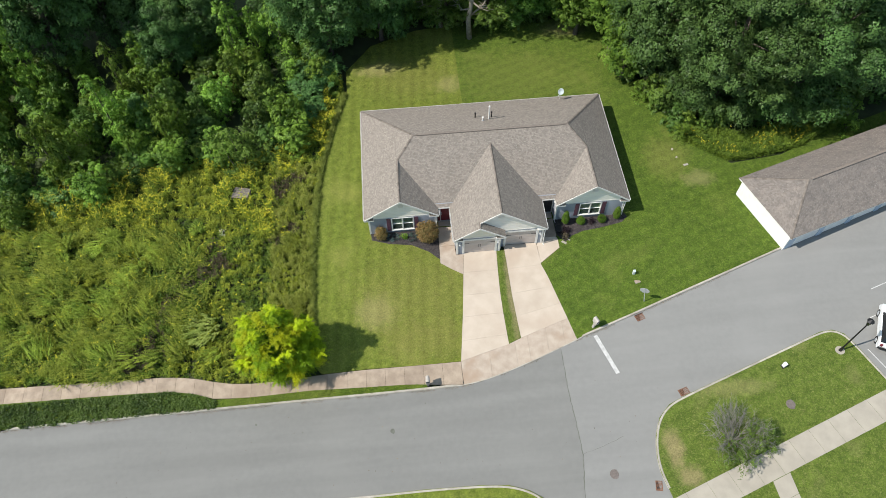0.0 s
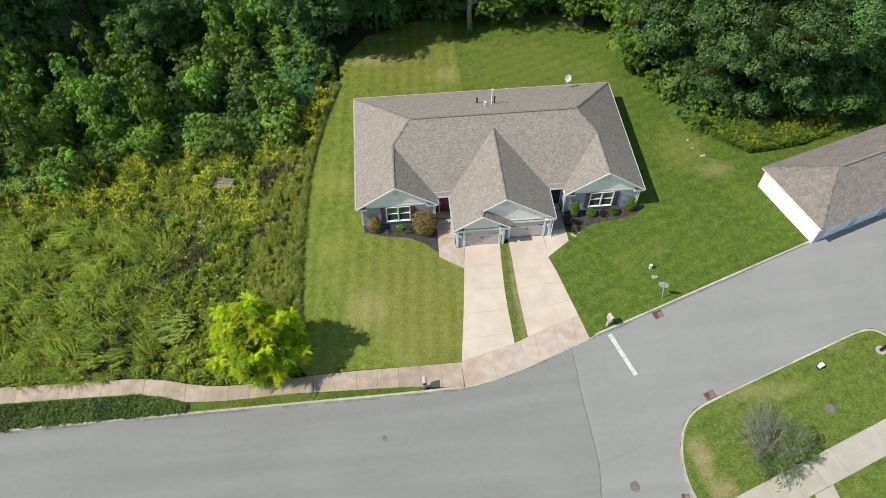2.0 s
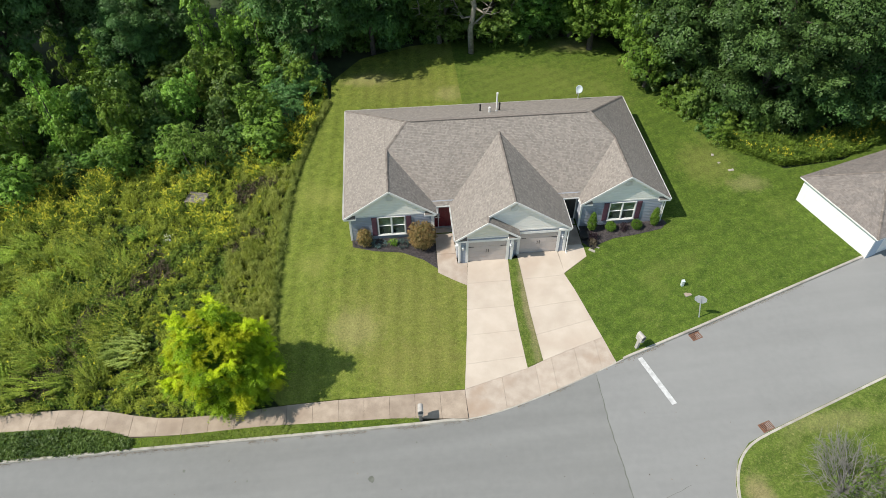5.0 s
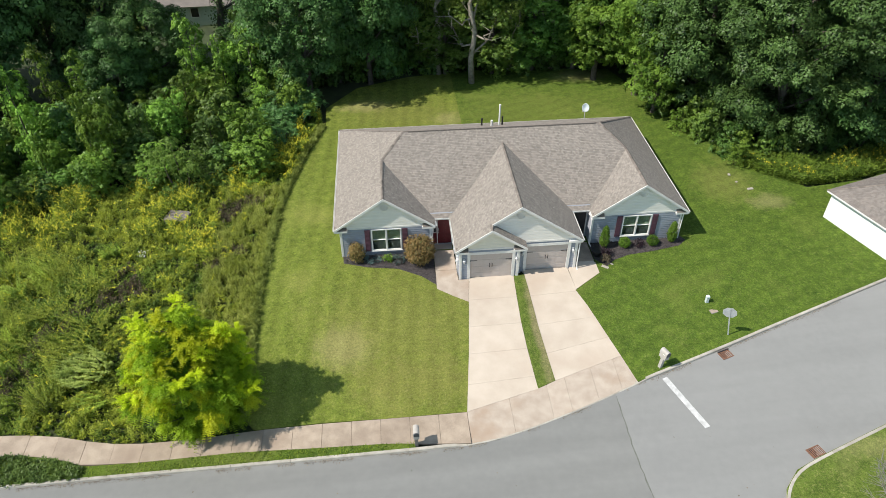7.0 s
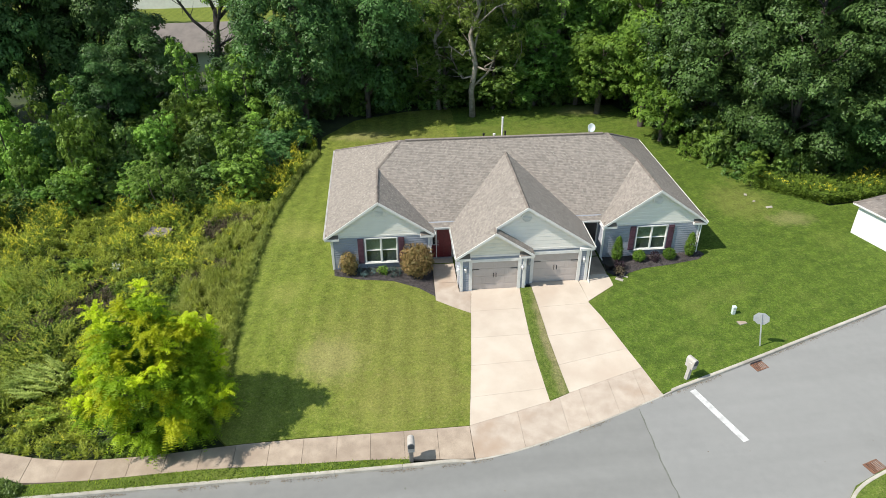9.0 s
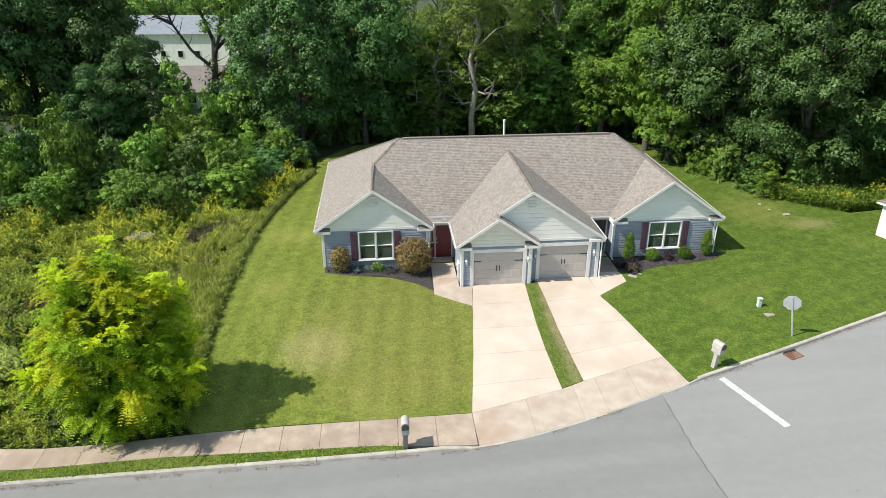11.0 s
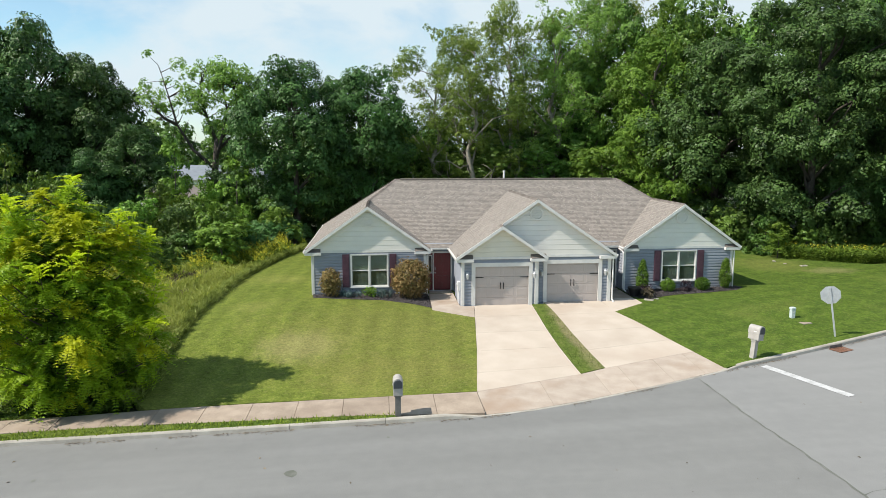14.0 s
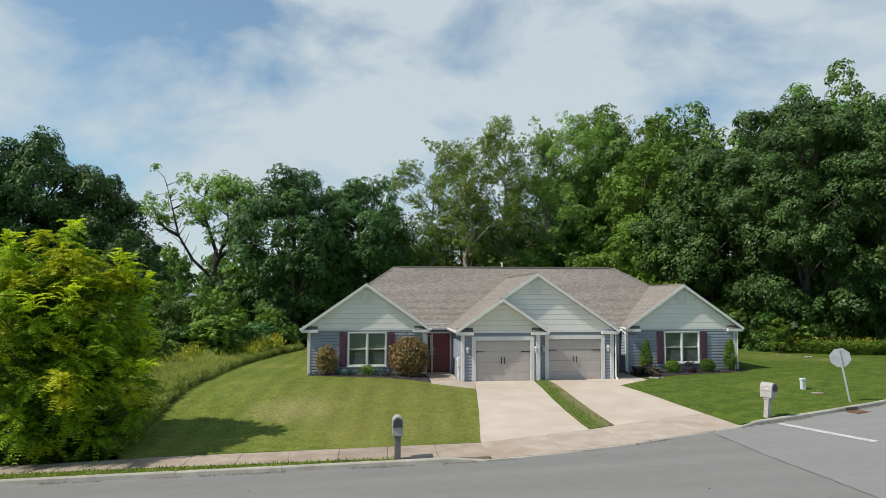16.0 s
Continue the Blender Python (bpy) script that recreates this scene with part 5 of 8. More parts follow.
# ---- mailboxes, sign, boxes ----
def mailbox(x, y, turn, post_mat, word):
    """Moulded plastic mailbox with arched top on a square post."""
    m = thing("mailbox", word, "mailbox", (x, y, land_z(x, y) + 0.05), turn, "roadside mailboxes")
    part("post", box(-0.095, 0.095, -0.095, 0.095, -0.1, 0.798, 0.012), post_mat, m)
    part("post_collar", box(-0.12, 0.12, -0.12, 0.12, 0.72, 0.799, 0.01), post_mat, m)
    prof = [(-0.16, 0.0), (0.16, 0.0), (0.16, 0.17)] + [(0.16 * math.cos(a), 0.17 + 0.16 * math.sin(a)) for a in [k * math.pi / 10 for k in range(1, 10)]] + [(-0.16, 0.17)]
    bm = bmesh.new()
    rows = [[bm.verts.new((u, yy, 1.045 + v)) for u, v in prof] for yy in (-0.26, 0.26)]
    for i in range(len(prof)):
        j = (i + 1) % len(prof)
        bm.faces.new((rows[0][i], rows[0][j], rows[1][j], rows[1][i]))
    bm.faces.new(rows[0][::-1])
    bm.faces.new(rows[1])
    part("box", bm, M_TAUPE, m, "taupe arched box")
    bm = bmesh.new()
    rows = [[bm.verts.new((u * k, yy, 1.045 + v * k + (1 - k) * 0.1)) for u, v in prof] for yy, k in ((-0.262, 0.86), (-0.285, 0.80))]
    for i in range(len(prof)):
        j = (i + 1) % len(prof)
        bm.faces.new((rows[0][i], rows[0][j], rows[1][j], rows[1][i]))
    bm.faces.new(rows[0][::-1])
    bm.faces.new(rows[1])
    part("door", bm, M_RECESS, m, "dark grey mailbox door")
    part("newspaper_slot", box(-0.15, 0.15, -0.245, 0.245, 0.80, 1.0448, 0.012), M_TAUPE, m)
    part("flag", box(0.165, 0.17, -0.05, 0.12, 1.18, 1.22, 0.002), M_WHITE, m)
    for s in (-1, 1):
        part("mark_bar", box(s * 0.168 - 0.002, s * 0.168 + 0.002, -0.15, 0.0, 1.12, 1.145), M_WHITE, m)
    return m


mailbox(-4.15, -11.75, 0, M_TAUPE2, "taupe plastic mailbox on a dark square post beside the pavement")
box_r = mailbox(9.97, -8.08, 22, M_TAUPE, "taupe plastic mailbox on a leaning post beside the kerb")
box_r.matrix_basis = box_r.matrix_basis @ Matrix.Rotation(radians(7), 4, "Y")


def stop_sign(x, y):
    s = thing("stop_sign", "bare grey back of an octagonal sign on a leaning steel post", "road sign", (x, y, land_z(x, y) + 0.05), 0)
    lean = Matrix.Rotation(radians(-11), 4, "Y") @ Matrix.Rotation(radians(-28), 4, "Z")
    bm = bmesh.new()
    for u0, u1, v0, v1 in ((-0.035, -0.02, -0.012, 0.025), (0.02, 0.035, -0.012, 0.025), (-0.02, 0.02, -0.012, -0.004)):
        bm_box(bm, u0, u1, v0, v1, -0.3, 2.25)
    bm.transform(lean)
    part("post", bm, M_GALV, s, "galvanised steel channel post")
    bm = bmesh.new()
    r = 0.38 / math.cos(math.pi / 8)
    rows = [[bm.verts.new((r * math.cos((k + 0.5) * math.pi / 4), yy, 1.92 + r * math.sin((k + 0.5) * math.pi / 4))) for k in range(8)] for yy in (0.03, 0.034)]
    bm.faces.new(rows[0])
    bm.faces.new(rows[1][::-1])
    for k in range(8):
        bm.faces.new((rows[0][k], rows[1][k], rows[1][(k + 1) % 8], rows[0][(k + 1) % 8]))
    bm.transform(lean)
    part("sign_plate", bm, M_GALV, s, "unpainted aluminium octagon")
    for z in (1.7, 2.12):
        bm = cyl((0, -0.02, z), (0, 0.05, z), 0.016, 0.016, 8)
        bm.transform(lean)
        part("bolt", bm, M_GALV, s)


stop_sign(14.72, -6.2)
u = thing("utility_pedestal", "pale green plastic utility pedestal on the lawn", "utility box", (14.42, -3.5, land_z(14.42, -3.5) + 0.05))
part("pedestal_body", box(-0.095, 0.095, -0.095, 0.095, -0.1, 0.46, 0.02), M_UTIL, u)
part("pedestal_cap", box(-0.11, 0.11, -0.11, 0.11, 0.45, 0.56, 0.03), M_UTIL, u)
part("label_bar", box(-0.05, 0.05, -0.099, -0.0951, 0.3, 0.37), M_WHITE, u)
u = thing("utility_cover", "tan flush utility cover in the lawn", "utility cover", (14.6, -4.25, land_z(14.6, -4.25) + 0.1), 15)
part("cover_frame", box(-0.27, 0.27, -0.19, 0.19, -0.1, 0.012, 0.01), M_TAUPE2, u)
part("cover_plate", box(-0.235, 0.235, -0.155, 0.155, 0.0121, 0.022, 0.004), M_WALK, u)
u = thing("utility_box", "small white utility box with dark base on the island", "utility box", (24.0, -13.3, road_z(24) + 0.12), 20)
part("base", box(-0.17, 0.17, -0.17, 0.17, -0.05, 0.1, 0.02), M_DARK, u)
part("body", box(-0.13, 0.13, -0.13, 0.13, 0.101, 0.45, 0.02), M_SHEDW, u)
part("lid", box(-0.15, 0.15, -0.15, 0.15, 0.451, 0.51, 0.02), M_SHEDW, u)

# street lamp
LX, LY = 28.8, -12.5
lamp = thing("street_lamp", "black lantern street lamp on a round concrete footing", "street lamp", (LX, LY, road_z(LX) + 0.1))
part("footing", cyl((0, 0, -0.3), (0, 0, 0.06), 0.36, 0.36, 24), M_PALEWALK, lamp, "round concrete footing")
part("base", cyl((0, 0, 0.06), (0, 0, 0.55), 0.13, 0.085, 14), M_DARK, lamp)
part("pole", cyl((0, 0, 0.55), (0, 0, 4.45), 0.065, 0.05, 14), M_DARK, lamp)
part("collar", cyl((0, 0, 4.45), (0, 0, 4.55), 0.1, 0.12, 14), M_DARK, lamp)
part("lantern", cyl((0, 0, 4.55), (0, 0, 5.0), 0.13, 0.22, 8), M_TINT, lamp, "dark lantern glass")
part("cap", cyl((0, 0, 5.0), (0, 0, 5.25), 0.28, 0.05, 8), M_DARK, lamp)


# ---- long garage building by the road ----
def long_garage():
    tz = 17.6
    base = 0.42
    g = thing("garage_building", "long low garage building with white end wall and hipped shingle roof", "garage building", (27.75, -2.62, base), tz)
    W, LEN, H = 6.75, 24.0, 2.25
    part("end_wall", box(-0.0, 0.14, 0.0, W, -0.5, H, 0.0), M_SHEDW, g, "bright white end wall")
    part("back_wall", box(0.14, LEN, W - 0.14, W, -0.5, H), M_SHEDW, g)
    part("far_wall", box(LEN, LEN + 0.14, 0.0, W, -0.5, H), M_SHEDW, g)
    xs = 0.9
    part("front_wall", box(0.141, xs, 0.0, 0.14, -0.5, H), M_SHEDB, g, "pale blue wall")
    while xs < LEN - 3:
        part("garage_door", box(xs, xs + 2.6, 0.06, 0.12, -0.3, 1.95), M_SHEDW, g, "white garage door")
        part("door_head", box(xs, xs + 2.6, 0.0, 0.14, 1.951, H), M_SHEDB, g)
        part("pier", box(xs + 2.6, xs + 3.1, -0.03, 0.14, -0.5, H), M_SHEDB, g, "pale blue pier")
        xs += 3.1
    part("front_wall", box(xs, LEN, 0.0, 0.14, -0.5, H), M_SHEDB, g)
    o, rise = 0.28, 2.05
    x0, x1, y0, y1 = -o, LEN + o, -o, W + o
    rx0, rx1, ry = 3.4, LEN - 3.4, W / 2
    s_side, s_end = rise / (ry - y0), rise / (rx0 - x0)
    planes = [([(x0, y0), (x1, y0), (rx1, ry), (rx0, ry)], lambda x, y: H + s_side * (y - y0), 1, 1), ([(x0, y1), (rx0, ry), (rx1, ry), (x1, y1)], lambda x, y: H + s_side * (y1 - y), 1, -1),
              ([(x0, y1), (x0, y0), (rx0, ry)], lambda x, y: H + s_end * (x - x0), 0, 1), ([(x1, y0), (x1, y1), (rx1, ry)], lambda x, y: H + s_end * (x1 - x), 0, -1)]
    for poly, plane, axis, up in planes:
        d = part("roof_slope", slab(poly, plane, 0.12), M_WHITE, g)
        roof_part("roof_covering", d, poly, plane, axis, up, rng, M_SHINGLE2)
    part("ridge_vent", box(rx0 + 0.3, rx1 - 0.3, ry - 0.13, ry + 0.13, H + rise + 0.01, H + rise + 0.07, 0.02), M_CAP, g, "brown ridge vent")
    for p, q in (((x0, y0, H), (rx0, ry, H + rise)), ((x0, y1, H), (rx0, ry, H + rise))):
        tagged(part("ridge_cap", caps(p, q, -0.05), M_CAP, g), kind="stuff")


long_garage()

# ---- roof fittings, wall fittings ----
def pipe(x, y, z0, z1, r, mat, word):
    p = thing("roof_vent", word, "roof vent", (x, y, z0), 0, "roof vents")
    part("pipe", cyl((0, 0, -0.15), (0, 0, z1 - z0), r, r, 14), mat, p)
    part("boot", cyl((0, 0, -0.12), (0, 0, 0.1), r * 2.2, r * 1.1, 14), M_DARK if mat is M_DARK else M_GALV, p)
    part("cap", cyl((0, 0, z1 - z0 - 0.04), (0, 0, z1 - z0 + 0.06), r * 1.25, r * 1.2, 14), mat, p)


pipe(3.45, 11.55, plane_back(0, 11.55), 6.35, 0.065, M_WHITE, "tall white plastic roof vent pipe")
pipe(3.75, 12.0, plane_back(0, 12.0), 5.15, 0.06, M_DARK, "short dark roof vent pipe")
pipe(2.85, 11.3, plane_back(0, 11.3), 5.25, 0.075, M_WHITE, "short white roof vent with dark cap")
pipe(2.25, 12.2, plane_back(0, 12.2), 4.95, 0.06, M_DARK, "short dark roof vent pipe")
dish = thing("satellite_dish", "pale grey satellite dish on a mast at the back eave", "satellite dish", (11.0, 15.3, plane_back(0, 15.3)), 0)
part("mast", tube([(0, 0, -0.05), (0, 0.02, 0.4), (0, 0.03, 0.75)], [0.03, 0.03, 0.03], 8), M_GALV, dish)
bm = bmesh.new()
rows = []
for k in range(6):
    t = k / 5
    rows.append([bm.verts.new((0.30 * t * math.cos(a * math.pi / 10), -0.10 * (1 - t * t) * -1, 0.34 * t * math.sin(a * math.pi / 10))) for a in range(20)])
for r0, r1 in zip(rows[1:], rows[2:]):
    for i in range(20):
        bm.faces.new((r0[i], r0[(i + 1) % 20], r1[(i + 1) % 20], r1[i]))
bm.faces.new(rows[1])
bmesh.ops.delete(bm, geom=[v for v in rows[0]], context="VERTS")
bmesh.ops.solidify(bm, geom=bm.faces[:], thickness=0.012)
bm.transform(Matrix.Translation((0, -0.02, 1.02)) @ Matrix.Rotation(radians(-28), 4, "X"))
part("reflector", bm, M_UTIL, dish, "pale oval reflector", True)
part("arm", tube([(0, 0.0, 0.72), (-0.2, -0.25, 0.78), (-0.3, -0.45, 0.95)], [0.018] * 3, 6), M_GALV, dish)
part("receiver", box(-0.35, -0.24, -0.52, -0.40, 0.9, 1.02, 0.02), M_GALV, dish)


def wall_lamp(x, y):
    w = thing("wall_lamp", "grey lantern wall lamp beside the garage door", "wall lamp", (x, y, 1.62), 0, "garage wall lamps")
    part("bracket", box(-0.06, 0.06, -0.03, 0.0, -0.1, 0.16, 0.01), M_GALV, w)
    part("arm", tube([(0, -0.02, 0.1), (0, -0.1, 0.16), (0, -0.13, 0.1)], [0.012] * 3, 6), M_GALV, w)
    part("lantern", cyl((0, -0.13, -0.16), (0, -0.13, 0.06), 0.05, 0.085, 6), M_GALV, w, "grey metal lantern")
    part("cap", cyl((0, -0.13, 0.06), (0, -0.13, 0.13), 0.1, 0.02, 6), M_GALV, w)


for x, y in ((-0.4, -0.03), (3.0 - 0.06, -0.03), (6.72, 0.47), (3.42, 0.47)):
    wall_lamp(x, y)
meter = thing("utility_meter", "white utility meter and conduits on the garage side wall", "utility meter", (-0.68, 0.55, 0.0))
part("meter_box", box(-0.14, -0.0, 0.0, 0.28, 0.75, 1.2, 0.02), M_SHEDW, meter)
part("meter_dial", cyl((-0.14, 0.14, 1.05), (-0.2, 0.14, 1.05), 0.08, 0.075, 16), M_GALV, meter)
part("conduit", cyl((-0.07, 0.1, -0.1), (-0.07, 0.1, 0.75), 0.025, 0.025, 8), M_SHEDW, meter)
part("conduit", cyl((-0.07, 0.5, -0.1), (-0.07, 0.5, 1.0), 0.02, 0.02, 8), M_SHEDW, meter)
part("junction_box", box(-0.1, 0.0, 0.42, 0.6, 0.9, 1.15, 0.01), M_UTIL, meter)

# pallet in the weeds
pallet = thing("wooden_pallet", "weathered grey wooden pallet lying in the weeds", "pallet", (-20.4, 8.9, land_z(-20.4, 8.9) + 0.32), -14)
for i in range(7):
    part("deck_board", box(-0.78, 0.78, -0.62 + i * 0.18, -0.62 + i * 0.18 + 0.15, 0.10, 0.125, 0.004), M_WOOD, pallet)
for yv in (-0.75, 0.0, 0.70):
    part("stringer", box(yv, yv + 0.06, -0.62, 0.62, -0.4, 0.099, 0.004), M_WOOD, pallet)

# splash block and edging by the side bed
blk = thing("splash_block", "pale plastic splash trough lying by the bed", "splash block", (9.0, 0.25, land_z(9, 0.25) + 0.1), -38)
part("trough", box(-0.24, 0.24, -0.09, 0.09, 0.0, 0.04, 0.01), M_PALEWALK, blk)
part("lip", box(-0.24, 0.24, 0.05, 0.09, 0.041, 0.07, 0.01), M_PALEWALK, blk)
plank = thing("timber_offcut", "short grey timber offcut lying by the bed", "timber", (9.35, 0.6, land_z(9.35, 0.6) + 0.1), -35)
part("board", box(-0.3, 0.3, -0.05, 0.05, 0.0, 0.05, 0.006), M_PALEWALK, plank)
# Added pot shape where a black downspout elbow belongs.
pot = thing("plant_pot", "black pot shape standing in for a downspout elbow", "plant pot", (8.75, 1.55, land_z(8.75, 1.55) + 0.08))
bm = cyl((0, 0, 0), (0, 0, 0.42), 0.26, 0.36, 20)
part("pot_wall", bm, M_DARK, pot)
part("rim", cyl((0, 0, 0.4), (0, 0, 0.46), 0.385, 0.385, 20), M_DARK, pot)

# parked car
def car():
    c = thing("parked_car", "white hatchback with black wheels parked in a marked bay", "car", (33.1, -11.3, road_z(33.1)), 62)
    prof = [(-2.0, 0.35), (-2.05, 0.75), (-1.9, 0.98), (-1.2, 1.05), (1.15, 0.98), (1.85, 0.85), (2.05, 0.62), (2.05, 0.35)]
    bm = bmesh.new()
    rows = []
    for yy, k in ((-0.86, 0.93), (-0.8, 1.0), (0.8, 1.0), (0.86, 0.93)):
        rows.append([bm.verts.new((u * (0.985 if k < 1 else 1), yy, 0.35 + (v - 0.35) * k)) for u, v in prof])
    for r0, r1 in zip(rows, rows[1:]):
        for i in range(len(prof)):
            j = (i + 1) % len(prof)
            bm.faces.new((r0[i], r0[j], r1[j], r1[i]))
    bm.faces.new(rows[0])
    bm.faces.new(rows[-1][::-1])
    part("body", bm, M_CARW, c, "white painted body")
    cab = [(-1.85, 1.0), (-1.55, 1.46), (0.25, 1.48), (1.05, 1.0)]
    bm = bmesh.new()
    rows = [[bm.verts.new((u, s * (0.8 if v < 1.2 else 0.62), v)) for u, v in cab] for s in (-1, 1)]
    for i in range(4):
        j = (i + 1) % 4
        bm.faces.new((rows[0][i], rows[0][j], rows[1][j], rows[1][i]))
    bm.faces.new(rows[0])
    bm.faces.new(rows[1][::-1])
    part("windows", bm, M_TINT, c, "dark tinted glass")
    part("roof", box(-1.5, 0.22, -0.6, 0.6, 1.475, 1.51, 0.015), M_CARW, c)
    for u in (-1.3, 1.3):
        for s in (-1, 1):
            w = part("wheel", cyl((u, s * 0.70, 0.32), (u, s * 0.88, 0.32), 0.32, 0.32, 22), M_TYRE, c, "black tyre")
            part("rim", cyl((u, s * 0.881, 0.32), (u, s * 0.90, 0.32), 0.2, 0.18, 14), M_GALV, w)
    for s in (-1, 1):
        part("headlight", box(1.9, 2.06, s * 0.62 - 0.13, s * 0.62 + 0.13, 0.62, 0.74, 0.02), M_UTIL, c)
        part("tail_light", box(-2.06, -1.95, s * 0.66 - 0.1, s * 0.66 + 0.1, 0.7, 0.95, 0.02), M_RED, c)
    part("bumper", box(-2.1, -1.98, -0.78, 0.78, 0.38, 0.58, 0.03), M_DARK, c)


car()
for i in range(3):
    x0, y0 = 31.0 + i * 1.25, -12.6 + i * 2.6
    structure("bay_line", sheet([(x0, y0), (x0 + 0.1, y0 - 0.04), (x0 + 1.4, y0 - 3.2), (x0 + 1.3, y0 - 3.16)] if i == 0 else [(x0, y0), (x0 + 0.09, y0 + 0.1), (x0 + 2.6, y0 + 0.9), (x0 + 2.6, y0 + 0.8)], 0.006, 6.0, level=flat_road), M_PAINT, "faded white parking bay line", "road marking")

# ---- planting beds ----
BED_L = [(-8.2, 2.86), (-8.15, 2.1), (-6.6, 1.55), (-4.6, 1.25), (-3.1, 0.4), (-2.2, -0.5), (-2.18, 2.86)]
BED_R = [(8.5, 2.86), (8.5, 1.1), (9.15, 0.3), (9.8, 0.9), (10.9, 1.32), (12.5, 1.5), (14.6, 1.9), (15.2, 2.45), (15.0, 2.9), (14.7, 2.86)]
structure("mulch_bed_left", sheet(BED_L, 0.125, 0.6), M_MULCH, "dark mulch bed along the house front", "planting bed")
structure("mulch_bed_right", sheet(BED_R, 0.125, 0.6), M_MULCH, "dark mulch bed along the house front", "planting bed")


# loose pale stones left on the lawn
def lawn_stone(x, y, u, v, h, turn):
    s = box(-u, u, -v, v, 0, h, h * 0.4)
    r = random.Random(int(x * 100))
    for q in s.verts:
        q.co += Vector((r.uniform(-1, 1), r.uniform(-1, 1), r.uniform(-0.5, 0.5))) * u * 0.12
    ob = new("pale_stone", mesh_of("pale_stone", s, M_PALEWALK))
    ob.matrix_basis = pose(x, y, land_z(x, y) + 0.105, 0, 0, turn)
    tagged(ob, "loose pale stone lying on the mown lawn", "stone", "loose stones")


lawn_stone(22.17, 7.83, 0.22, 0.1, 0.08, 10)
lawn_stone(21.4, 9.9, 0.13, 0.1, 0.07, 70)
lawn_stone(21.55, 8.85, 0.1, 0.08, 0.05, 30)


# ---- leaves, trees, shrubs ----
rs = np.random.RandomState(11)


def quads_object(name, verts, mat, parent=None):
    """A mesh of loose leaves from an array of (n, corners, 3)."""
    n, k = verts.shape[:2]
    me = bpy.data.meshes.new(name)
    me.vertices.add(n * k)
    me.vertices.foreach_set("co", np.asarray(verts, np.float32).ravel())
    me.loops.add(n * k)
    me.loops.foreach_set("vertex_index", np.arange(n * k, dtype=np.int32))
    me.polygons.add(n)
    me.polygons.foreach_set("loop_start", np.arange(0, n * k, k, dtype=np.int32))
    me.update(calc_edges=True)
    me.materials.append(mat)
    ob = new(name, me)
    ob.parent = parent
    return ob


def unit(v):
    return v / np.maximum(np.linalg.norm(v, axis=-1, keepdims=True), 1e-9)


def leaf_quads(c, nrm, size, aspect=0.62, along=None, small=False):
    """Diamond leaves at c facing nrm, bent a little over their length; small ones are plain points."""
    n = len(c)
    ref = rs.normal(size=(n, 3)) if along is None else along
    t = unit(ref - nrm * (ref * nrm).sum(-1, keepdims=True))
    b = np.cross(nrm, t)
    s = np.asarray(size).reshape(-1, 1) * np.ones((n, 1))
    droop = nrm * s * 0.18
    if small:
        return np.stack([c - t * s * 0.7 + b * s * aspect, c + t * s, c - t * s * 0.7 - b * s * aspect], 1)
    return np.stack([c - t * s, c + b * s * aspect + droop * 0.5, c + t * s - droop, c - b * s * aspect + droop * 0.5], 1)


def ball_dirs(n, low=-1.0):
    z = rs.uniform(low, 1.0, n)
    a = rs.uniform(0, 2 * np.pi, n)
    r = np.sqrt(1 - z * z)
    return np.stack([r * np.cos(a), r * np.sin(a), z], -1)


def clump_leaves(centres, radii, per, size, flat=0.75, low=-0.45, tuft=16):
    """Leaves in drooping rosettes over the outer skin of each clump, with dark gaps between."""
    radii = np.asarray(radii)
    m = np.maximum(3, (per * radii * radii / tuft).astype(int))
    c, r = np.repeat(np.asarray(centres), m, 0), np.repeat(radii, m)[:, None]
    d = ball_dirs(len(c), low)
    p = c + d * r * (0.62 + 0.48 * rs.rand(len(c), 1) ** 0.6) * (1.0, 1.0, flat)
    axis = unit(d * 0.85 + np.array([0, 0, 0.3]) + rs.normal(size=d.shape) * 0.22)
    spread = np.maximum(r * 0.25, size * 2.0) * rs.uniform(0.7, 1.35, (len(c), 1))
    axis, p, spread = (np.repeat(v, tuft, 0) for v in (axis, p, spread))
    ref = rs.normal(size=p.shape)
    t = unit(ref - axis * (ref * axis).sum(-1, keepdims=True))
    rho = np.sqrt(rs.rand(len(p), 1)) * 1.15
    p = p + t * rho * spread - axis * (rho * rho * spread * 0.5) + rs.normal(size=p.shape) * spread * 0.1
    nv = unit(axis + t * rho * 0.5 + rs.normal(size=p.shape) * 0.22)
    return leaf_quads(p, nv, size * rs.uniform(0.65, 1.3, len(p)), 0.66, t - axis * 0.35, True)


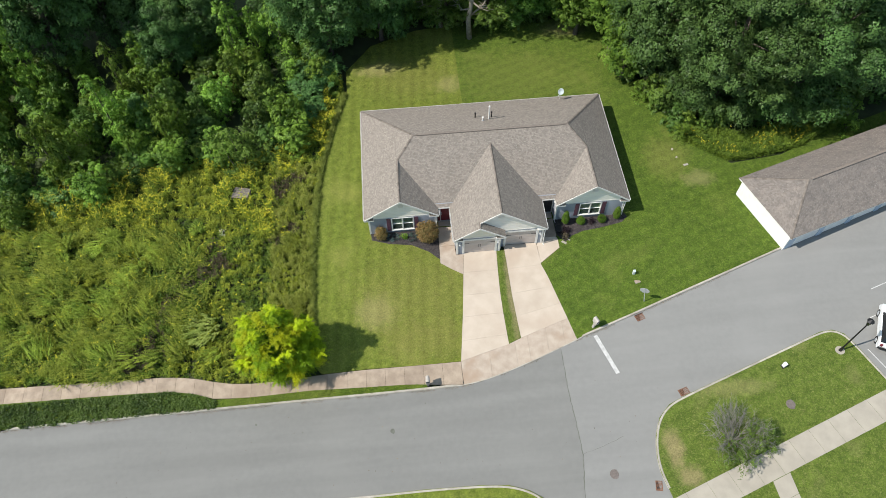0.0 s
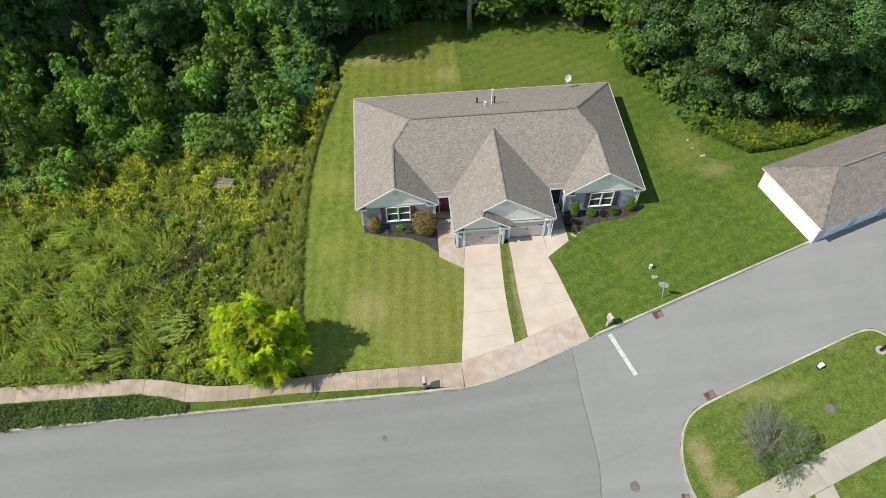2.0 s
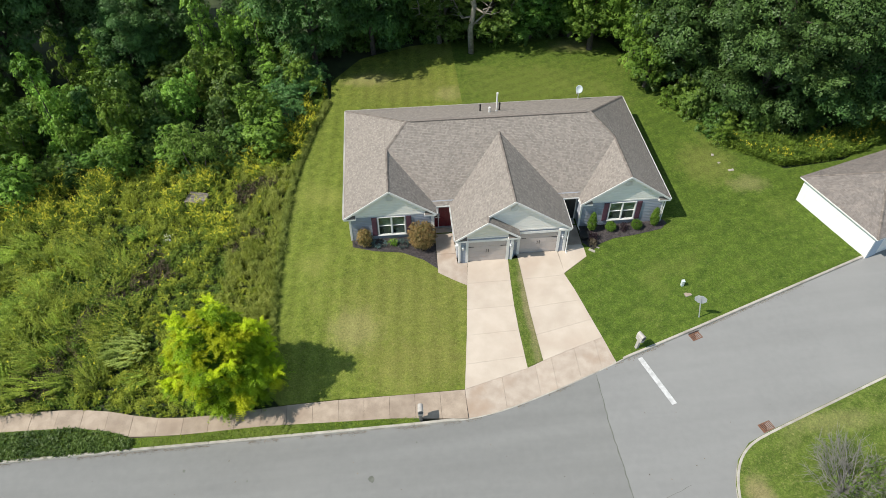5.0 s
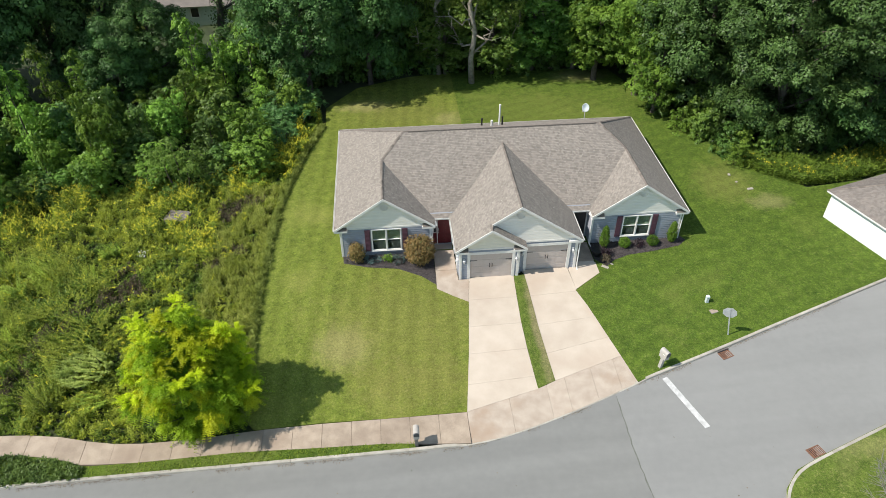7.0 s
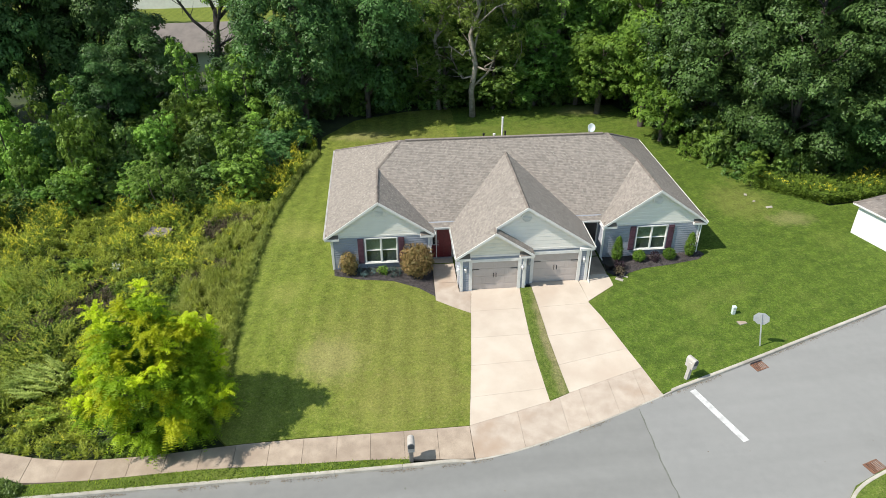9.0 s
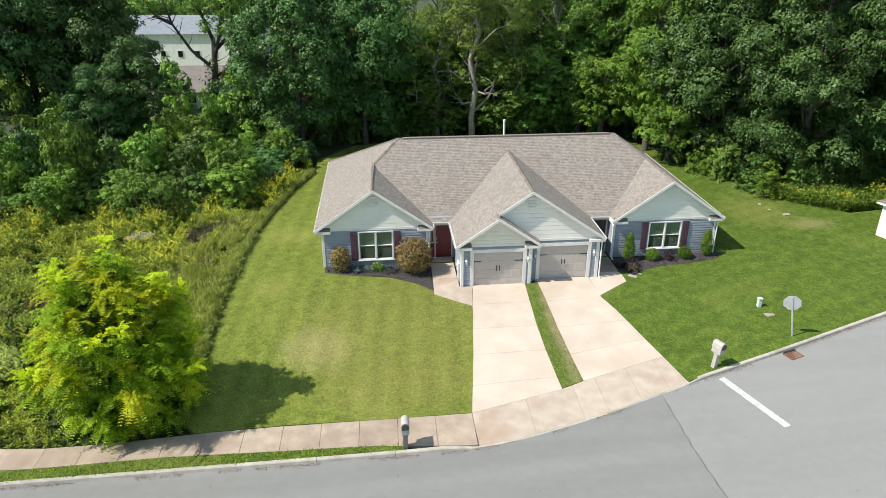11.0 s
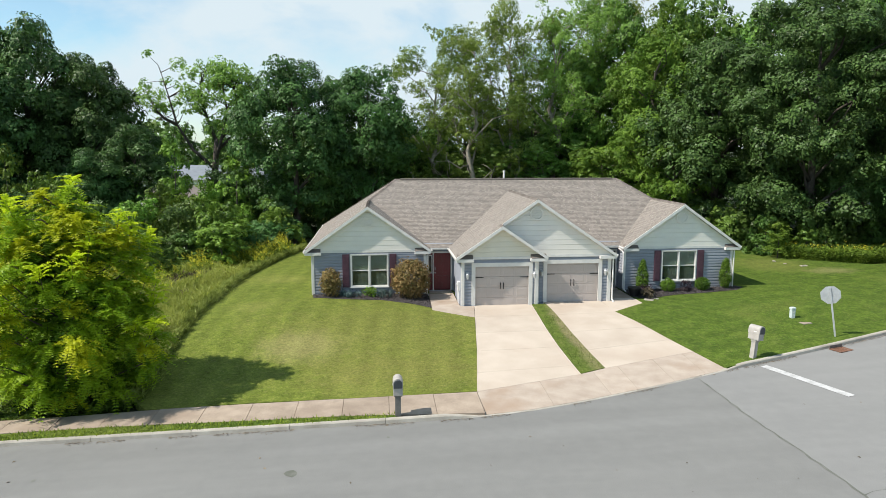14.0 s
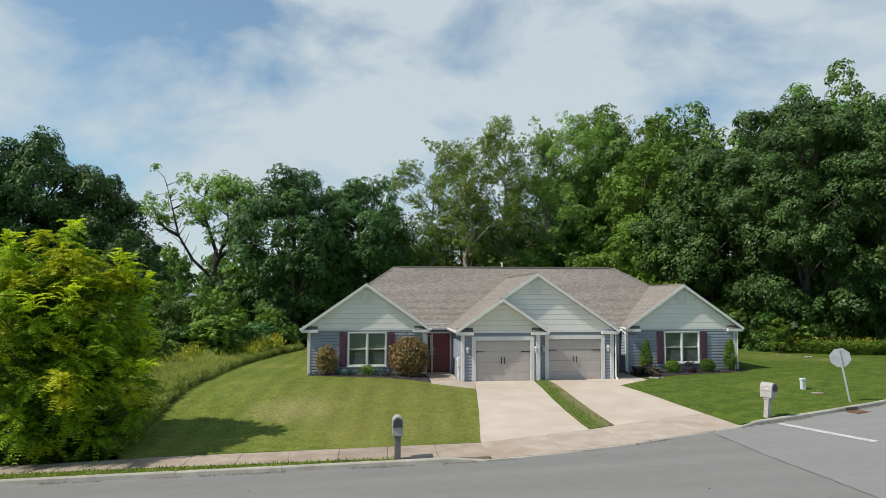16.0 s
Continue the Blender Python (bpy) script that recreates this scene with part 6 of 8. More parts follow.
def crown_clumps(n, height, base, radius, clump, top_heavy=0.5, hollow=0.45):
    """Clump centres spread through an uneven egg from base to height."""
    cs, mid, half = [], base + (height - base) * (0.42 + 0.12 * top_heavy), (height - base) / 2
    lob = rs.uniform(0, 6.28, 3)
    while len(cs) < n:
        d = ball_dirs(1, -0.95)[0]
        a = math.atan2(d[1], d[0])
        wob = 1 + 0.14 * math.sin(2 * a + lob[0]) + 0.10 * math.sin(3 * a + lob[1] + 2 * d[2]) + 0.12 * math.sin(4 * d[2] * 2 + lob[2] + a)
        k = (hollow + (1 - hollow) * rs.rand() ** 0.45) * wob
        p = np.array([d[0] * (radius - clump * 0.7) * k, d[1] * (radius - clump * 0.7) * k, mid + d[2] * (half - clump * 0.5) * k * (1.0 if d[2] < 0 else 1.08)])
        if p[2] > base * 0.6:
            cs.append(p)
    cs = np.array(cs)
    far_out = np.sort(np.hypot(cs[:, 0], cs[:, 1]))[-max(1, n // 20)]
    cs[:, :2] *= (radius - clump * 0.7) / far_out
    low, high = cs[:, 2].min(), cs[:, 2].max()
    cs[:, 2] = base + clump * 0.4 + (cs[:, 2] - low) * (height - clump * 1.1 - base) / (high - low)
    for _ in range(2):
        gap = np.linalg.norm(cs[:, None] - cs[None], axis=-1)
        near = np.argsort(gap, 1)[:, 1:5]
        lone = np.take_along_axis(gap, near, 1)[:, 3] > 1.45 * clump
        cs[lone] = cs[lone] * 0.35 + cs[near[lone]].mean(1) * 0.65
    cs[:, 2] = base + (cs[:, 2] - base) * (height - clump * 0.7 - base) / (cs[:, 2].max() - base)
    return cs


def limbs(bm, trunk_h, centres, r0, count, sides=6):
    """Bent limbs from the trunk out to some clumps."""
    pick = centres[rs.permutation(len(centres))[:count]]
    for c in pick:
        z0 = min(trunk_h * 0.97, max(trunk_h * 0.2, c[2] - math.hypot(c[0], c[1]) * rs.uniform(0.6, 1.2)))
        a = np.array([0, 0, z0])
        m1 = a + (c - a) * 0.35 + np.array([*rs.normal(size=2) * 0.25, 0.3])
        m2 = a + (c - a) * 0.7 + rs.normal(size=3) * 0.25
        k = r0 * rs.uniform(0.35, 0.55)
        tube([a, m1, m2, c], [k, k * 0.7, k * 0.42, k * 0.15], sides, bm)


def trunk_bm(h, r, lean=0.3, sides=9):
    bm = bmesh.new()
    pts = [(0, 0, -0.4), (0.02, 0.0, 0.25), (lean * 0.2, lean * 0.1, h * 0.35), (lean * 0.1, lean * 0.3, h * 0.65), (lean * 0.4, lean * 0.2, h)]
    tube(pts, [r * 1.5, r * 1.1, r * 0.9, r * 0.65, r * 0.2], sides, bm)
    return bm


def broad_tree(label, height, radius, base, clump, n, per, size, mat, bark=None, at=(0, 0, 0), group="", limb_count=16, hollow=0.45, flat=0.75, r0=0.28):
    tree = thing("tree", label, "tree", at, 0, group)
    cs = crown_clumps(n, height, base, radius, clump, hollow=hollow)
    bm = trunk_bm(height * 0.8, r0)
    limbs(bm, height * 0.7, cs, r0, limb_count)
    part("trunk", bm, bark or M_BARK, tree, smooth=True)
    q = clump_leaves(cs, clump * rs.uniform(0.65, 1.3, len(cs)), per, size, flat)
    quads_object("crown", q, mat, tree)
    return tree


def place(proto, x, y, s, turn, tall=1.0, sink=0.0):
    a = proto.scale
    m = pose(x, y, land_z(x, y) - 0.1 - sink, 0, 0, turn) @ Matrix.Diagonal((s / a[0], s / a[1], s * tall / a[2], 1))
    return copy_thing(proto, m)


def first(proto, x, y, s, turn, tall=1.0):
    proto.matrix_basis = pose(x, y, land_z(x, y) - 0.1, 0, 0, turn) @ Matrix.Diagonal((s, s, s * tall, 1))
    return proto


# dark maples
maple = broad_tree("dark green maple with a dense rounded crown", 15.6, 6.0, 0.6, 1.3, 175, 225, 0.122, L_MAPLE, group="dark maples", limb_count=18)
maple2 = broad_tree("large dark green maple with layered foliage", 19.0, 6.8, 0.5, 1.4, 200, 270, 0.108, L_MAPLE, group="dark maples", limb_count=18, flat=0.6)
mid = broad_tree("mid green broadleaf tree in the wood", 18.0, 4.6, 1.0, 1.15, 185, 112, 0.135, L_MID, group="wood trees", limb_count=20)


def locust_tree(label, height, radius):
    """A wavering pale trunk, crooked rising limbs with airy leaf sprays at their ends, and a few dead bare limbs."""
    tree = thing("tree", label, "tree", (0, 0, 0), 0, "locust trees")
    bm, ends = bmesh.new(), []
    spine = [np.array([0, 0, -0.4])] + [np.array([*rs.normal(size=2) * 0.3, height * k]) for k in (0.14, 0.28, 0.42, 0.55, 0.68, 0.8, 0.92)]
    tube(spine, [0.34, 0.27, 0.24, 0.21, 0.17, 0.13, 0.08, 0.03], 8, bm)
    for i in range(15):
        k = i % 15 / 15
        f = 1.0 + 5.6 * k + rs.uniform(0, 0.4)
        j = int(f)
        p = spine[j] + (spine[min(7, j + 1)] - spine[j]) * (f - j)
        a, reach = i * 2.4 + rs.uniform(-0.4, 0.4), radius * rs.uniform(0.6, 1.05) * (1.0 - 0.45 * max(0, k - 0.55))
        dead = i in (2, 4)
        top = height * min(1.0, p[2] / height + rs.uniform(0.12, 0.34)) if not dead else p[2] + rs.uniform(0.2, 1.6)
        e = np.array([math.cos(a) * reach, math.sin(a) * reach, top])
        pts = [p + (e - p) * u + rs.normal(size=3) * (0.0, 0.42, 0.45, 0.4, 0.15)[n] + np.array([0, 0, (-0.3, -0.5, -0.2)[n - 1] if 0 < n < 4 else 0]) for n, u in enumerate((0, 0.3, 0.55, 0.8, 1.0))]
        w = 0.11 * (1.15 - k * 0.7)
        tube(pts, [w, w * 0.8, w * 0.6, w * 0.4, w * 0.15], 6, bm)
        for _ in range(4 if dead else 8):
            n = rs.randint(1, 5)
            q = pts[n - 1] + (pts[n] - pts[n - 1]) * rs.rand()
            x = q + unit(np.array([math.cos(a), math.sin(a), 0.5]) + rs.normal(size=3) * 0.75) * rs.uniform(0.7, 1.9)
            mid_way = (q + x) / 2 + rs.normal(size=3) * 0.18
            tube([q, mid_way, x], [w * 0.4, w * 0.28, w * 0.08], 4, bm)
            if not dead and x[2] > height * 0.3:
                ends += [x, mid_way + rs.normal(size=3) * 0.3]
        if not dead:
            ends.append(e)
    ends += [spine[7] + rs.normal(size=3) * 0.6 for _ in range(6)]
    part("trunk", bm, M_BARK2, tree, smooth=True)
    cs = np.array(ends)
    quads_object("crown", clump_leaves(cs, 0.72 * rs.uniform(0.55, 1.3, len(cs)), 300, 0.085, 0.8, -0.8, 9), L_SPARSE, tree)
    return tree


sparse = locust_tree("tall thin-crowned locust tree with crooked pale limbs showing", 20.0, 4.4)
bright = broad_tree("light green drooping tree at the lawn edge", 10.0, 3.6, 0.3, 0.95, 95, 190, 0.125, L_BRIGHT, group="wood trees", limb_count=14)
far = broad_tree("wood tree far behind the lots", 16.0, 5.2, 0.5, 1.7, 70, 46, 0.27, L_MID, group="far wood trees", limb_count=8)
first(maple, -11.9, 28.0, 0.95, 20, 1.06)
place(maple, -6.2, 29.6, 0.86, 130, 1.14)
first(maple2, 26.6, 14.6, 1.0, 0)
place(maple2, 33.6, 13.6, 1.0, 100)
place(maple2, 41.5, 17.0, 1.0, 200)
place(maple, 22.3, 20.5, 1.05, 250, 1.0)
place(maple, 48.5, 21.0, 1.2, 70)
first(mid, 23.8, 26.5, 1.02, 0, 1.2)
place(mid, 19.2, 31.5, 1.05, 140, 1.2)
place(mid, 29.5, 22.5, 1.05, 260, 1.15)
place(mid, 36.5, 24.0, 1.1, 20, 1.1)
place(mid, 43.5, 30.0, 1.2, 120, 1.25)
place(mid, 15.5, 34.5, 1.0, 310, 1.05)
place(mid, 11.0, 36.5, 1.0, 30, 0.76)
place(mid, 4.0, 37.0, 1.0, 210, 0.74)
place(maple, 7.6, 37.8, 0.72, 95, 1.14)
place(maple, 0.9, 39.0, 0.6, 200, 1.15)
place(maple, 14.2, 38.5, 0.8, 310, 1.15)
place(mid, -1.5, 36.5, 0.85, 100, 0.75)
place(mid, -9.0, 35.6, 0.9, 15, 0.72)
place(mid, -4.6, 35.0, 0.85, 170, 0.68)
for x, y, s, tl in ((1.2, 31.0, 0.72, 0.62), (5.8, 30.6, 0.8, 0.62), (9.8, 31.0, 0.78, 0.66), (14.0, 30.8, 0.82, 0.68)):
    place(mid, x, y, s, x * 71 % 360, tl)
first(sparse, 3.6, 28.6, 0.98, 0, 0.94)
place(sparse, 0.6, 31.0, 0.9, 75, 0.92)
place(sparse, 7.6, 31.5, 1.0, 140, 1.02)
place(sparse, 11.8, 31.5, 1.0, 220, 1.05)
place(sparse, 16.3, 33.0, 1.0, 300, 1.08)
place(sparse, 20.0, 36.0, 1.05, 30, 1.1)
first(bright, 18.9, 20.6, 0.9, 0)
tall_bright = broad_tree("tall light green tree with hanging sprays", 17.5, 4.3, 1.2, 1.05, 170, 170, 0.12, L_BRIGHT, group="wood trees", limb_count=22, flat=0.9)
first(tall_bright, 18.3, 24.2, 1.0, 0)
place(tall_bright, 22.6, 29.5, 1.1, 140, 1.1)
place(bright, 15.4, 28.0, 1.0, 200, 0.8)
for x, y, s, tl in ((-36.5, 34, 1.12, 1.05), (-41, 30, 1.05, 1.1), (-31.5, 34.5, 1.0, 1.0), (-48, 33, 1.2, 1.05), (-55, 30, 1.15, 1.0)):
    place(maple, x, y, s, x * 37 % 360, tl * 1.12)
for x, y, s, tl in ((-26.2, 30.5, 0.72, 0.95), (-29.0, 28.0, 0.62, 0.9), (-17.2, 30.5, 0.5, 0.9)):
    place(maple, x, y, s, x * 53 % 360, tl)
first(far, 20, 52, 1.2, 0, 1.1)
for x, y, s in ((-62, 45, 1.1), (-52, 55, 1.1), (-44, 60, 0.95), (10, 48, 0.72), (1, 50, 0.66), (30, 44, 1.35), (40, 48, 1.45), (52, 45, 1.45), (60, 32, 1.3), (58, 60, 1.5), (70, 48, 1.4), (48, 38, 1.4), (56, 24, 1.2), (-68, 30, 1.1), (-75, 52, 1.2),
                (-4, 58, 0.75), (-13, 62, 0.62), (-60, 24, 0.95), (-66, 18, 0.9)):
    place(far, x, y, s, (x * 41 + y * 13) % 360)


def crooked_tree():
    """Old ivy-clad tree with heavy bent limbs and tufted foliage."""
    t = thing("crooked_tree", "old ivy-clad tree with crooked limbs and thin tufted crown", "tree", (-20.8, 36.5, land_z(-20.8, 36.5) - 0.1))
    bm = bmesh.new()
    tube([(0, 0, -0.4), (0.1, 0, 2), (-0.1, 0.1, 4.5), (0.2, 0, 6.8), (0.4, 0, 9.5)], [0.5, 0.4, 0.36, 0.3, 0.18], 9, bm)
    ends = []
    spec = [((0.1, 0, 6.6), (-1.8, 0, 8.4), (-3.3, 0.3, 10.8), (-3.9, 0.2, 13.4), (-4.6, 0, 16.2)), ((0.2, 0, 7.2), (1.0, -0.3, 9.6), (1.5, 0.2, 12.2), (1.2, 0, 14.6), (1.2, 0.3, 16.4)),
            ((0.3, 0, 8.2), (2.0, 0.3, 9.8), (3.2, -0.2, 11.8), (3.9, 0, 13.8), (3.4, 0.2, 15.4)), ((0.1, 0, 5.8), (2.2, 0, 7.0), (3.8, -0.2, 8.8), (4.6, 0.2, 10.8), (5.0, 0, 12.6)),
            ((0.4, 0, 9.2), (-0.4, 0.3, 11.4), (-0.9, 0, 13.2), (-0.7, -0.3, 14.8), (-0.2, 0, 16.2)), ((-3.3, 0.3, 10.8), (-4.4, 0, 11.4), (-5.2, 0.2, 12.2), (-5.6, 0, 13.2), (-5.9, 0, 14.0)),
            ((1.0, -0.3, 9.6), (2.3, -0.6, 11.0), (2.6, -0.5, 12.8), (2.4, -0.6, 14.2), (2.3, -0.4, 15.6))]
    for pts in spec:
        k = 0.19 if pts[0][2] > 6 else 0.15
        tube(pts, [k, k * 0.75, k * 0.55, k * 0.35, k * 0.12], 7, bm)
        for _ in range(16):
            i = rs.randint(1, 5)
            f = rs.rand()
            p = np.array(pts[i]) * f + np.array(pts[i - 1]) * (1 - f)
            e = p + rs.normal(size=3) * (0.9, 0.7, 0.6) + (0, 0, 0.35)
            tube([p, (p + e) / 2 + rs.normal(size=3) * 0.15, e], [0.045, 0.03, 0.012], 5, bm)
            if e[2] > 9.6 and (e[0] > -1.6 or e[2] > 12.4):
                ends.append(e)
    for e in ball_dirs(52, -0.45) * rs.uniform(0.4, 1.08, (52, 1)) ** 0.6 * (3.7, 3.4, 3.3) + (1.0, 0, 13.3):
        forks = sorted((np.linalg.norm(e - np.array(q)) + max(0.0, 2.0 * (q[2] - e[2] + 0.6)), q) for pts in spec for q in pts[1:4])
        p = np.array(forks[0][1])
        tube([p, (p + e) / 2 + rs.normal(size=3) * (0.35, 0.3, 0.2), e], [0.07, 0.045, 0.012], 5, bm)
        ends.append(e)
    part("trunk", bm, M_BARK, t, smooth=True)
    cs = np.array(ends)
    quads_object("crown", clump_leaves(cs, 0.75 * rs.uniform(0.5, 1.3, len(cs)), 300, 0.11, 0.8, -0.9, 8), L_SPARSE, t)
    ivy = np.stack([rs.normal(size=900) * 0.45, rs.normal(size=900) * 0.45, rs.uniform(0, 7.5, 900)], -1)
    quads_object("ivy", leaf_quads(ivy, unit(rs.normal(size=(900, 3)) + (0, -0.5, 0.3)), rs.uniform(0.08, 0.16, 900)), L_MAPLE, t)


crooked_tree()


def fronds(bases, dirs, length, leaflets, size, droop=0.5):
    """Pinnate leaves: pairs of leaflets along an arching stalk."""
    n = len(bases)
    side = unit(np.cross(dirs, np.array([0, 0, 1.0]) + rs.normal(size=(n, 3)) * 0.2))
    out = []
    ln = length * rs.uniform(0.7, 1.25, (n, 1))
    for k in range(leaflets):
        t = (k + 1) / leaflets
        p = bases + dirs * ln * t + np.array([0, 0, -1.0]) * (droop * ln * t * t)
        for s in (-1, 1):
            w = size * (1 - 0.55 * abs(t - 0.45))
            lead = unit(side * s + dirs * 0.45 + np.array([0, 0, -0.25]))
            nv = unit(np.cross(lead, unit(dirs - np.array([0, 0, 2.0 * droop * t]))) * -s + rs.normal(size=(n, 3)) * 0.35)
            out.append(leaf_quads(p + lead * w * 0.9, nv, w * np.ones(n), 0.42, lead, True))
    return np.concatenate(out)


def yellow_tree():
    """Several stems; each branch ends in a rosette of long arching pinnate leaves. Their yellow-green has the sun
    painted in, yellower high and sunward, greener further in.
    """
    x, y = -15.75, -8.3
    t = thing("yellow_locust_tree", "young locust tree with bright yellow-green feathery leaves", "tree", (x, y, land_z(x, y) - 0.05))
    n = 150
    z = 0.5 + 6.5 * (np.arange(n) + rs.rand(n)) / n
    a = np.arange(n) * 2.39996 + rs.normal(size=n) * 0.35
    edge = 3.35 * np.sqrt(np.clip(1 - ((z - 2.5) / 4.75) ** 2, 0.02, 1)) * np.where(z < 2.5, 0.80 + 0.08 * z, 1.0)
    lobes = 1 + 0.17 * np.sin(3 * a + 1.3 * z) + 0.14 * np.sin(5 * a - 2.1 * z + 1.0)
    r = edge * lobes * rs.uniform(0.66, 1.0, n)
    tips = np.stack([np.cos(a) * r * 0.92, np.sin(a) * r * np.where(np.sin(a) > 0, 0.62, 0.86), z], -1)
    tips[-5:, :2] *= 0.6
    tips[-5:, 2] += np.linspace(0.0, 0.6, 5)
    bm = trunk_bm(6.4, 0.1, 0.25, 7)
    for e in tips[::2]:
        base = np.array([0.0, 0.0, max(0.2, e[2] - np.hypot(e[0], e[1]) * rs.uniform(0.5, 0.9))])
        bend = base + (e - base) * 0.55 + rs.normal(size=3) * 0.15
        tube([base, bend, e], [0.045, 0.03, 0.012], 5, bm)
    out = unit(tips * (1, 1, 0) + (0, 0, 0.001))
    lean = unit(out * 0.8 + np.stack([np.zeros(n), np.zeros(n), 0.35 + 0.12 * z], -1))
    # leader shoots that stand out of the crown
    lead = np.arange(n)[z > 2.2][::4]
    shoot_dir = unit(lean[lead] * 0.7 + (0, 0, 0.75))
    shoots = tips[lead] + shoot_dir * rs.uniform(0.45, 1.05, (len(lead), 1))
    for a0, a1 in zip(tips[lead], shoots):
        tube([a0, a1], [0.014, 0.006], 4, bm)
    part("trunk", bm, M_BARK, t, smooth=True)

    def rosettes(c, w, k, length, size, droop):
        b = np.repeat(c, k, 0)
        w = np.repeat(w, k, 0)
        b = b - w * rs.uniform(0.0, 0.55, (len(b), 1))
        d = unit(w * 0.75 + ball_dirs(len(b), -0.5) * (1, 1, 0.7))
        return fronds(b, d, length, 11, size, droop)

    # Yellow grows likelier upwards and towards the sun's side, a painted lit side.
    yellowed = rs.rand(n) < np.clip(-0.1 + (z - 1.8) / 6.0 - 0.13 * tips[:, 0] - 0.03 * tips[:, 1], 0.06, 0.52)
    quads_object("crown", rosettes(tips[yellowed], lean[yellowed], 20, 0.85, 0.094, 0.58), L_YELLOW, t)
    quads_object("older_leaves", rosettes(tips[~yellowed], lean[~yellowed], 20, 0.85, 0.094, 0.62), L_YELLOWIN, t)
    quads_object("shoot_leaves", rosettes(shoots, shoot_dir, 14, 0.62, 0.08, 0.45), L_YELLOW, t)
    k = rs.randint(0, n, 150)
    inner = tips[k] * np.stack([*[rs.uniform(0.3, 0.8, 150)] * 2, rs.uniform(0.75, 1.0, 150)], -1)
    # Deeper green puts the shade inside the crown into the leaf colour.
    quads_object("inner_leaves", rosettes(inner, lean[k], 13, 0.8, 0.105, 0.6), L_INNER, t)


yellow_tree()


def bush(name, label, category, r, h, n, per, size, mat, group="", clump=0.5, low=-0.7):
    b = thing(name, label, category, (0, 0, 0), 0, group)
    a = ball_dirs(n, -0.25)
    k = 0.5 + 0.5 * rs.rand(n, 1)
    cs = a * k * (r * 0.8, r * 0.8, h * 0.62) + (0, 0, h * 0.36)
    bm = bmesh.new()
    for c in cs[:7]:
        tube([(0, 0, -0.15), c * 0.5 + rs.normal(size=3) * 0.05, c], [0.05, 0.035, 0.012], 5, bm)
    part("stem", bm, M_BARK, b)
    quads_object("foliage", clump_leaves(cs, clump * rs.uniform(0.7, 1.3, n), per, size, 0.85, low), mat, b)
    return b


G_UND = "undergrowth by the wood"


def tangle(label, r, h, domes, per, size, mat, name="vine_mass", clump=0.55):
    """Vines or shrubs heaped over stems: several leafy columns of different height, ragged between."""
    b = thing(name, label, "bush", (0, 0, 0), 0, G_UND)
    cs, bm = [], bmesh.new()
    for i in range(domes):
        a, k = rs.uniform(0, 6.283), r * 0.68 * math.sqrt(rs.rand())
        top, w = h * (1.0 if i == 0 else rs.uniform(0.45, 0.95)), r * rs.uniform(0.3, 0.52)
        cx, cy = (0.0, 0.0) if i == 0 else (math.cos(a) * k, math.sin(a) * k)
        n = int(9 + 4.5 * w * top)
        z = top - top * 0.95 * rs.rand(n) ** 1.5 - clump * 0.6
        rad = w * np.sqrt(np.clip(1 - np.clip((z - top * 0.55) / (top * 0.45), 0, 1) ** 2, 0.03, 1)) * rs.uniform(0.55, 1.15, n)
        b_a = rs.uniform(0, 6.283, n)
        cs.append(np.stack([cx + np.cos(b_a) * rad, cy + np.sin(b_a) * rad, np.maximum(z, 0.2)], -1))
        tube([(cx * 0.5, cy * 0.5, -0.15), (cx, cy, top * 0.5), (cx + 0.1, cy, top - clump)], [0.07, 0.05, 0.015], 5, bm)
    part("stem", bm, M_BARK, b)
    cs = np.concatenate(cs)
    quads_object("foliage", clump_leaves(cs, clump * rs.uniform(0.55, 1.35, len(cs)), per, size, 0.85, -0.6), mat, b)
    return b


b_vine = tangle("vine-smothered bush in the tangled undergrowth", 2.3, 4.6, 5, 290, 0.095, L_VINE)
b_vine2 = tangle("tall column of vines over a dead tree", 2.1, 6.4, 4, 270, 0.1, L_VINE)
b_mid = tangle("wild shrub in the tangled undergrowth", 2.1, 3.8, 5, 155, 0.118, L_MID, "wild_shrub")
b_dark = tangle("dark wild shrub at the edge of the wood", 2.2, 4.2, 5, 150, 0.122, L_SHADE, "wild_shrub")
b_lite = tangle("bright green shrub at the edge of the wood", 1.8, 3.0, 4, 270, 0.095, L_BRIGHT, "wild_shrub", 0.45)
b_soft = tangle("soft olive-green willow-like shrub beside the weeds", 2.3, 4.4, 7, 330, 0.07, L_WILLOW, "willow_shrub", 0.5)


def sumac(label, h, stems, r):
    b = thing("sumac", label, "shrub", (0, 0, 0), 0, G_UND)
    bm, tips = bmesh.new(), []
    for i in range(stems):
        a, k = rs.uniform(0, 6.283), r * math.sqrt(rs.rand())
        e = np.array([math.cos(a) * k, math.sin(a) * k, h * rs.uniform(0.5, 1.0)])
        tube([(e[0] * 0.4, e[1] * 0.4, -0.1), e * (0.8, 0.8, 0.55), e], [0.035, 0.025, 0.012], 5, bm)
        tips.append(e)
    tagged(part("stem", bm, M_BARK, b), kind="stuff")
    tips = np.repeat(np.array(tips), 15, 0)
    tips = tips - np.array([0, 0, 1.0]) * rs.uniform(0, 0.5, (len(tips), 1))
    quads_object("foliage", fronds(tips, unit(ball_dirs(len(tips), -0.1) * (1, 1, 0.6) + (0, 0, 0.1)), 0.62, 8, 0.1, 0.4), L_SUMAC, b)
    return b


b_sumac = sumac("stand of blue-green sumac at the wood edge", 2.5, 15, 1.5)


rb = random.Random(21)
started = set()


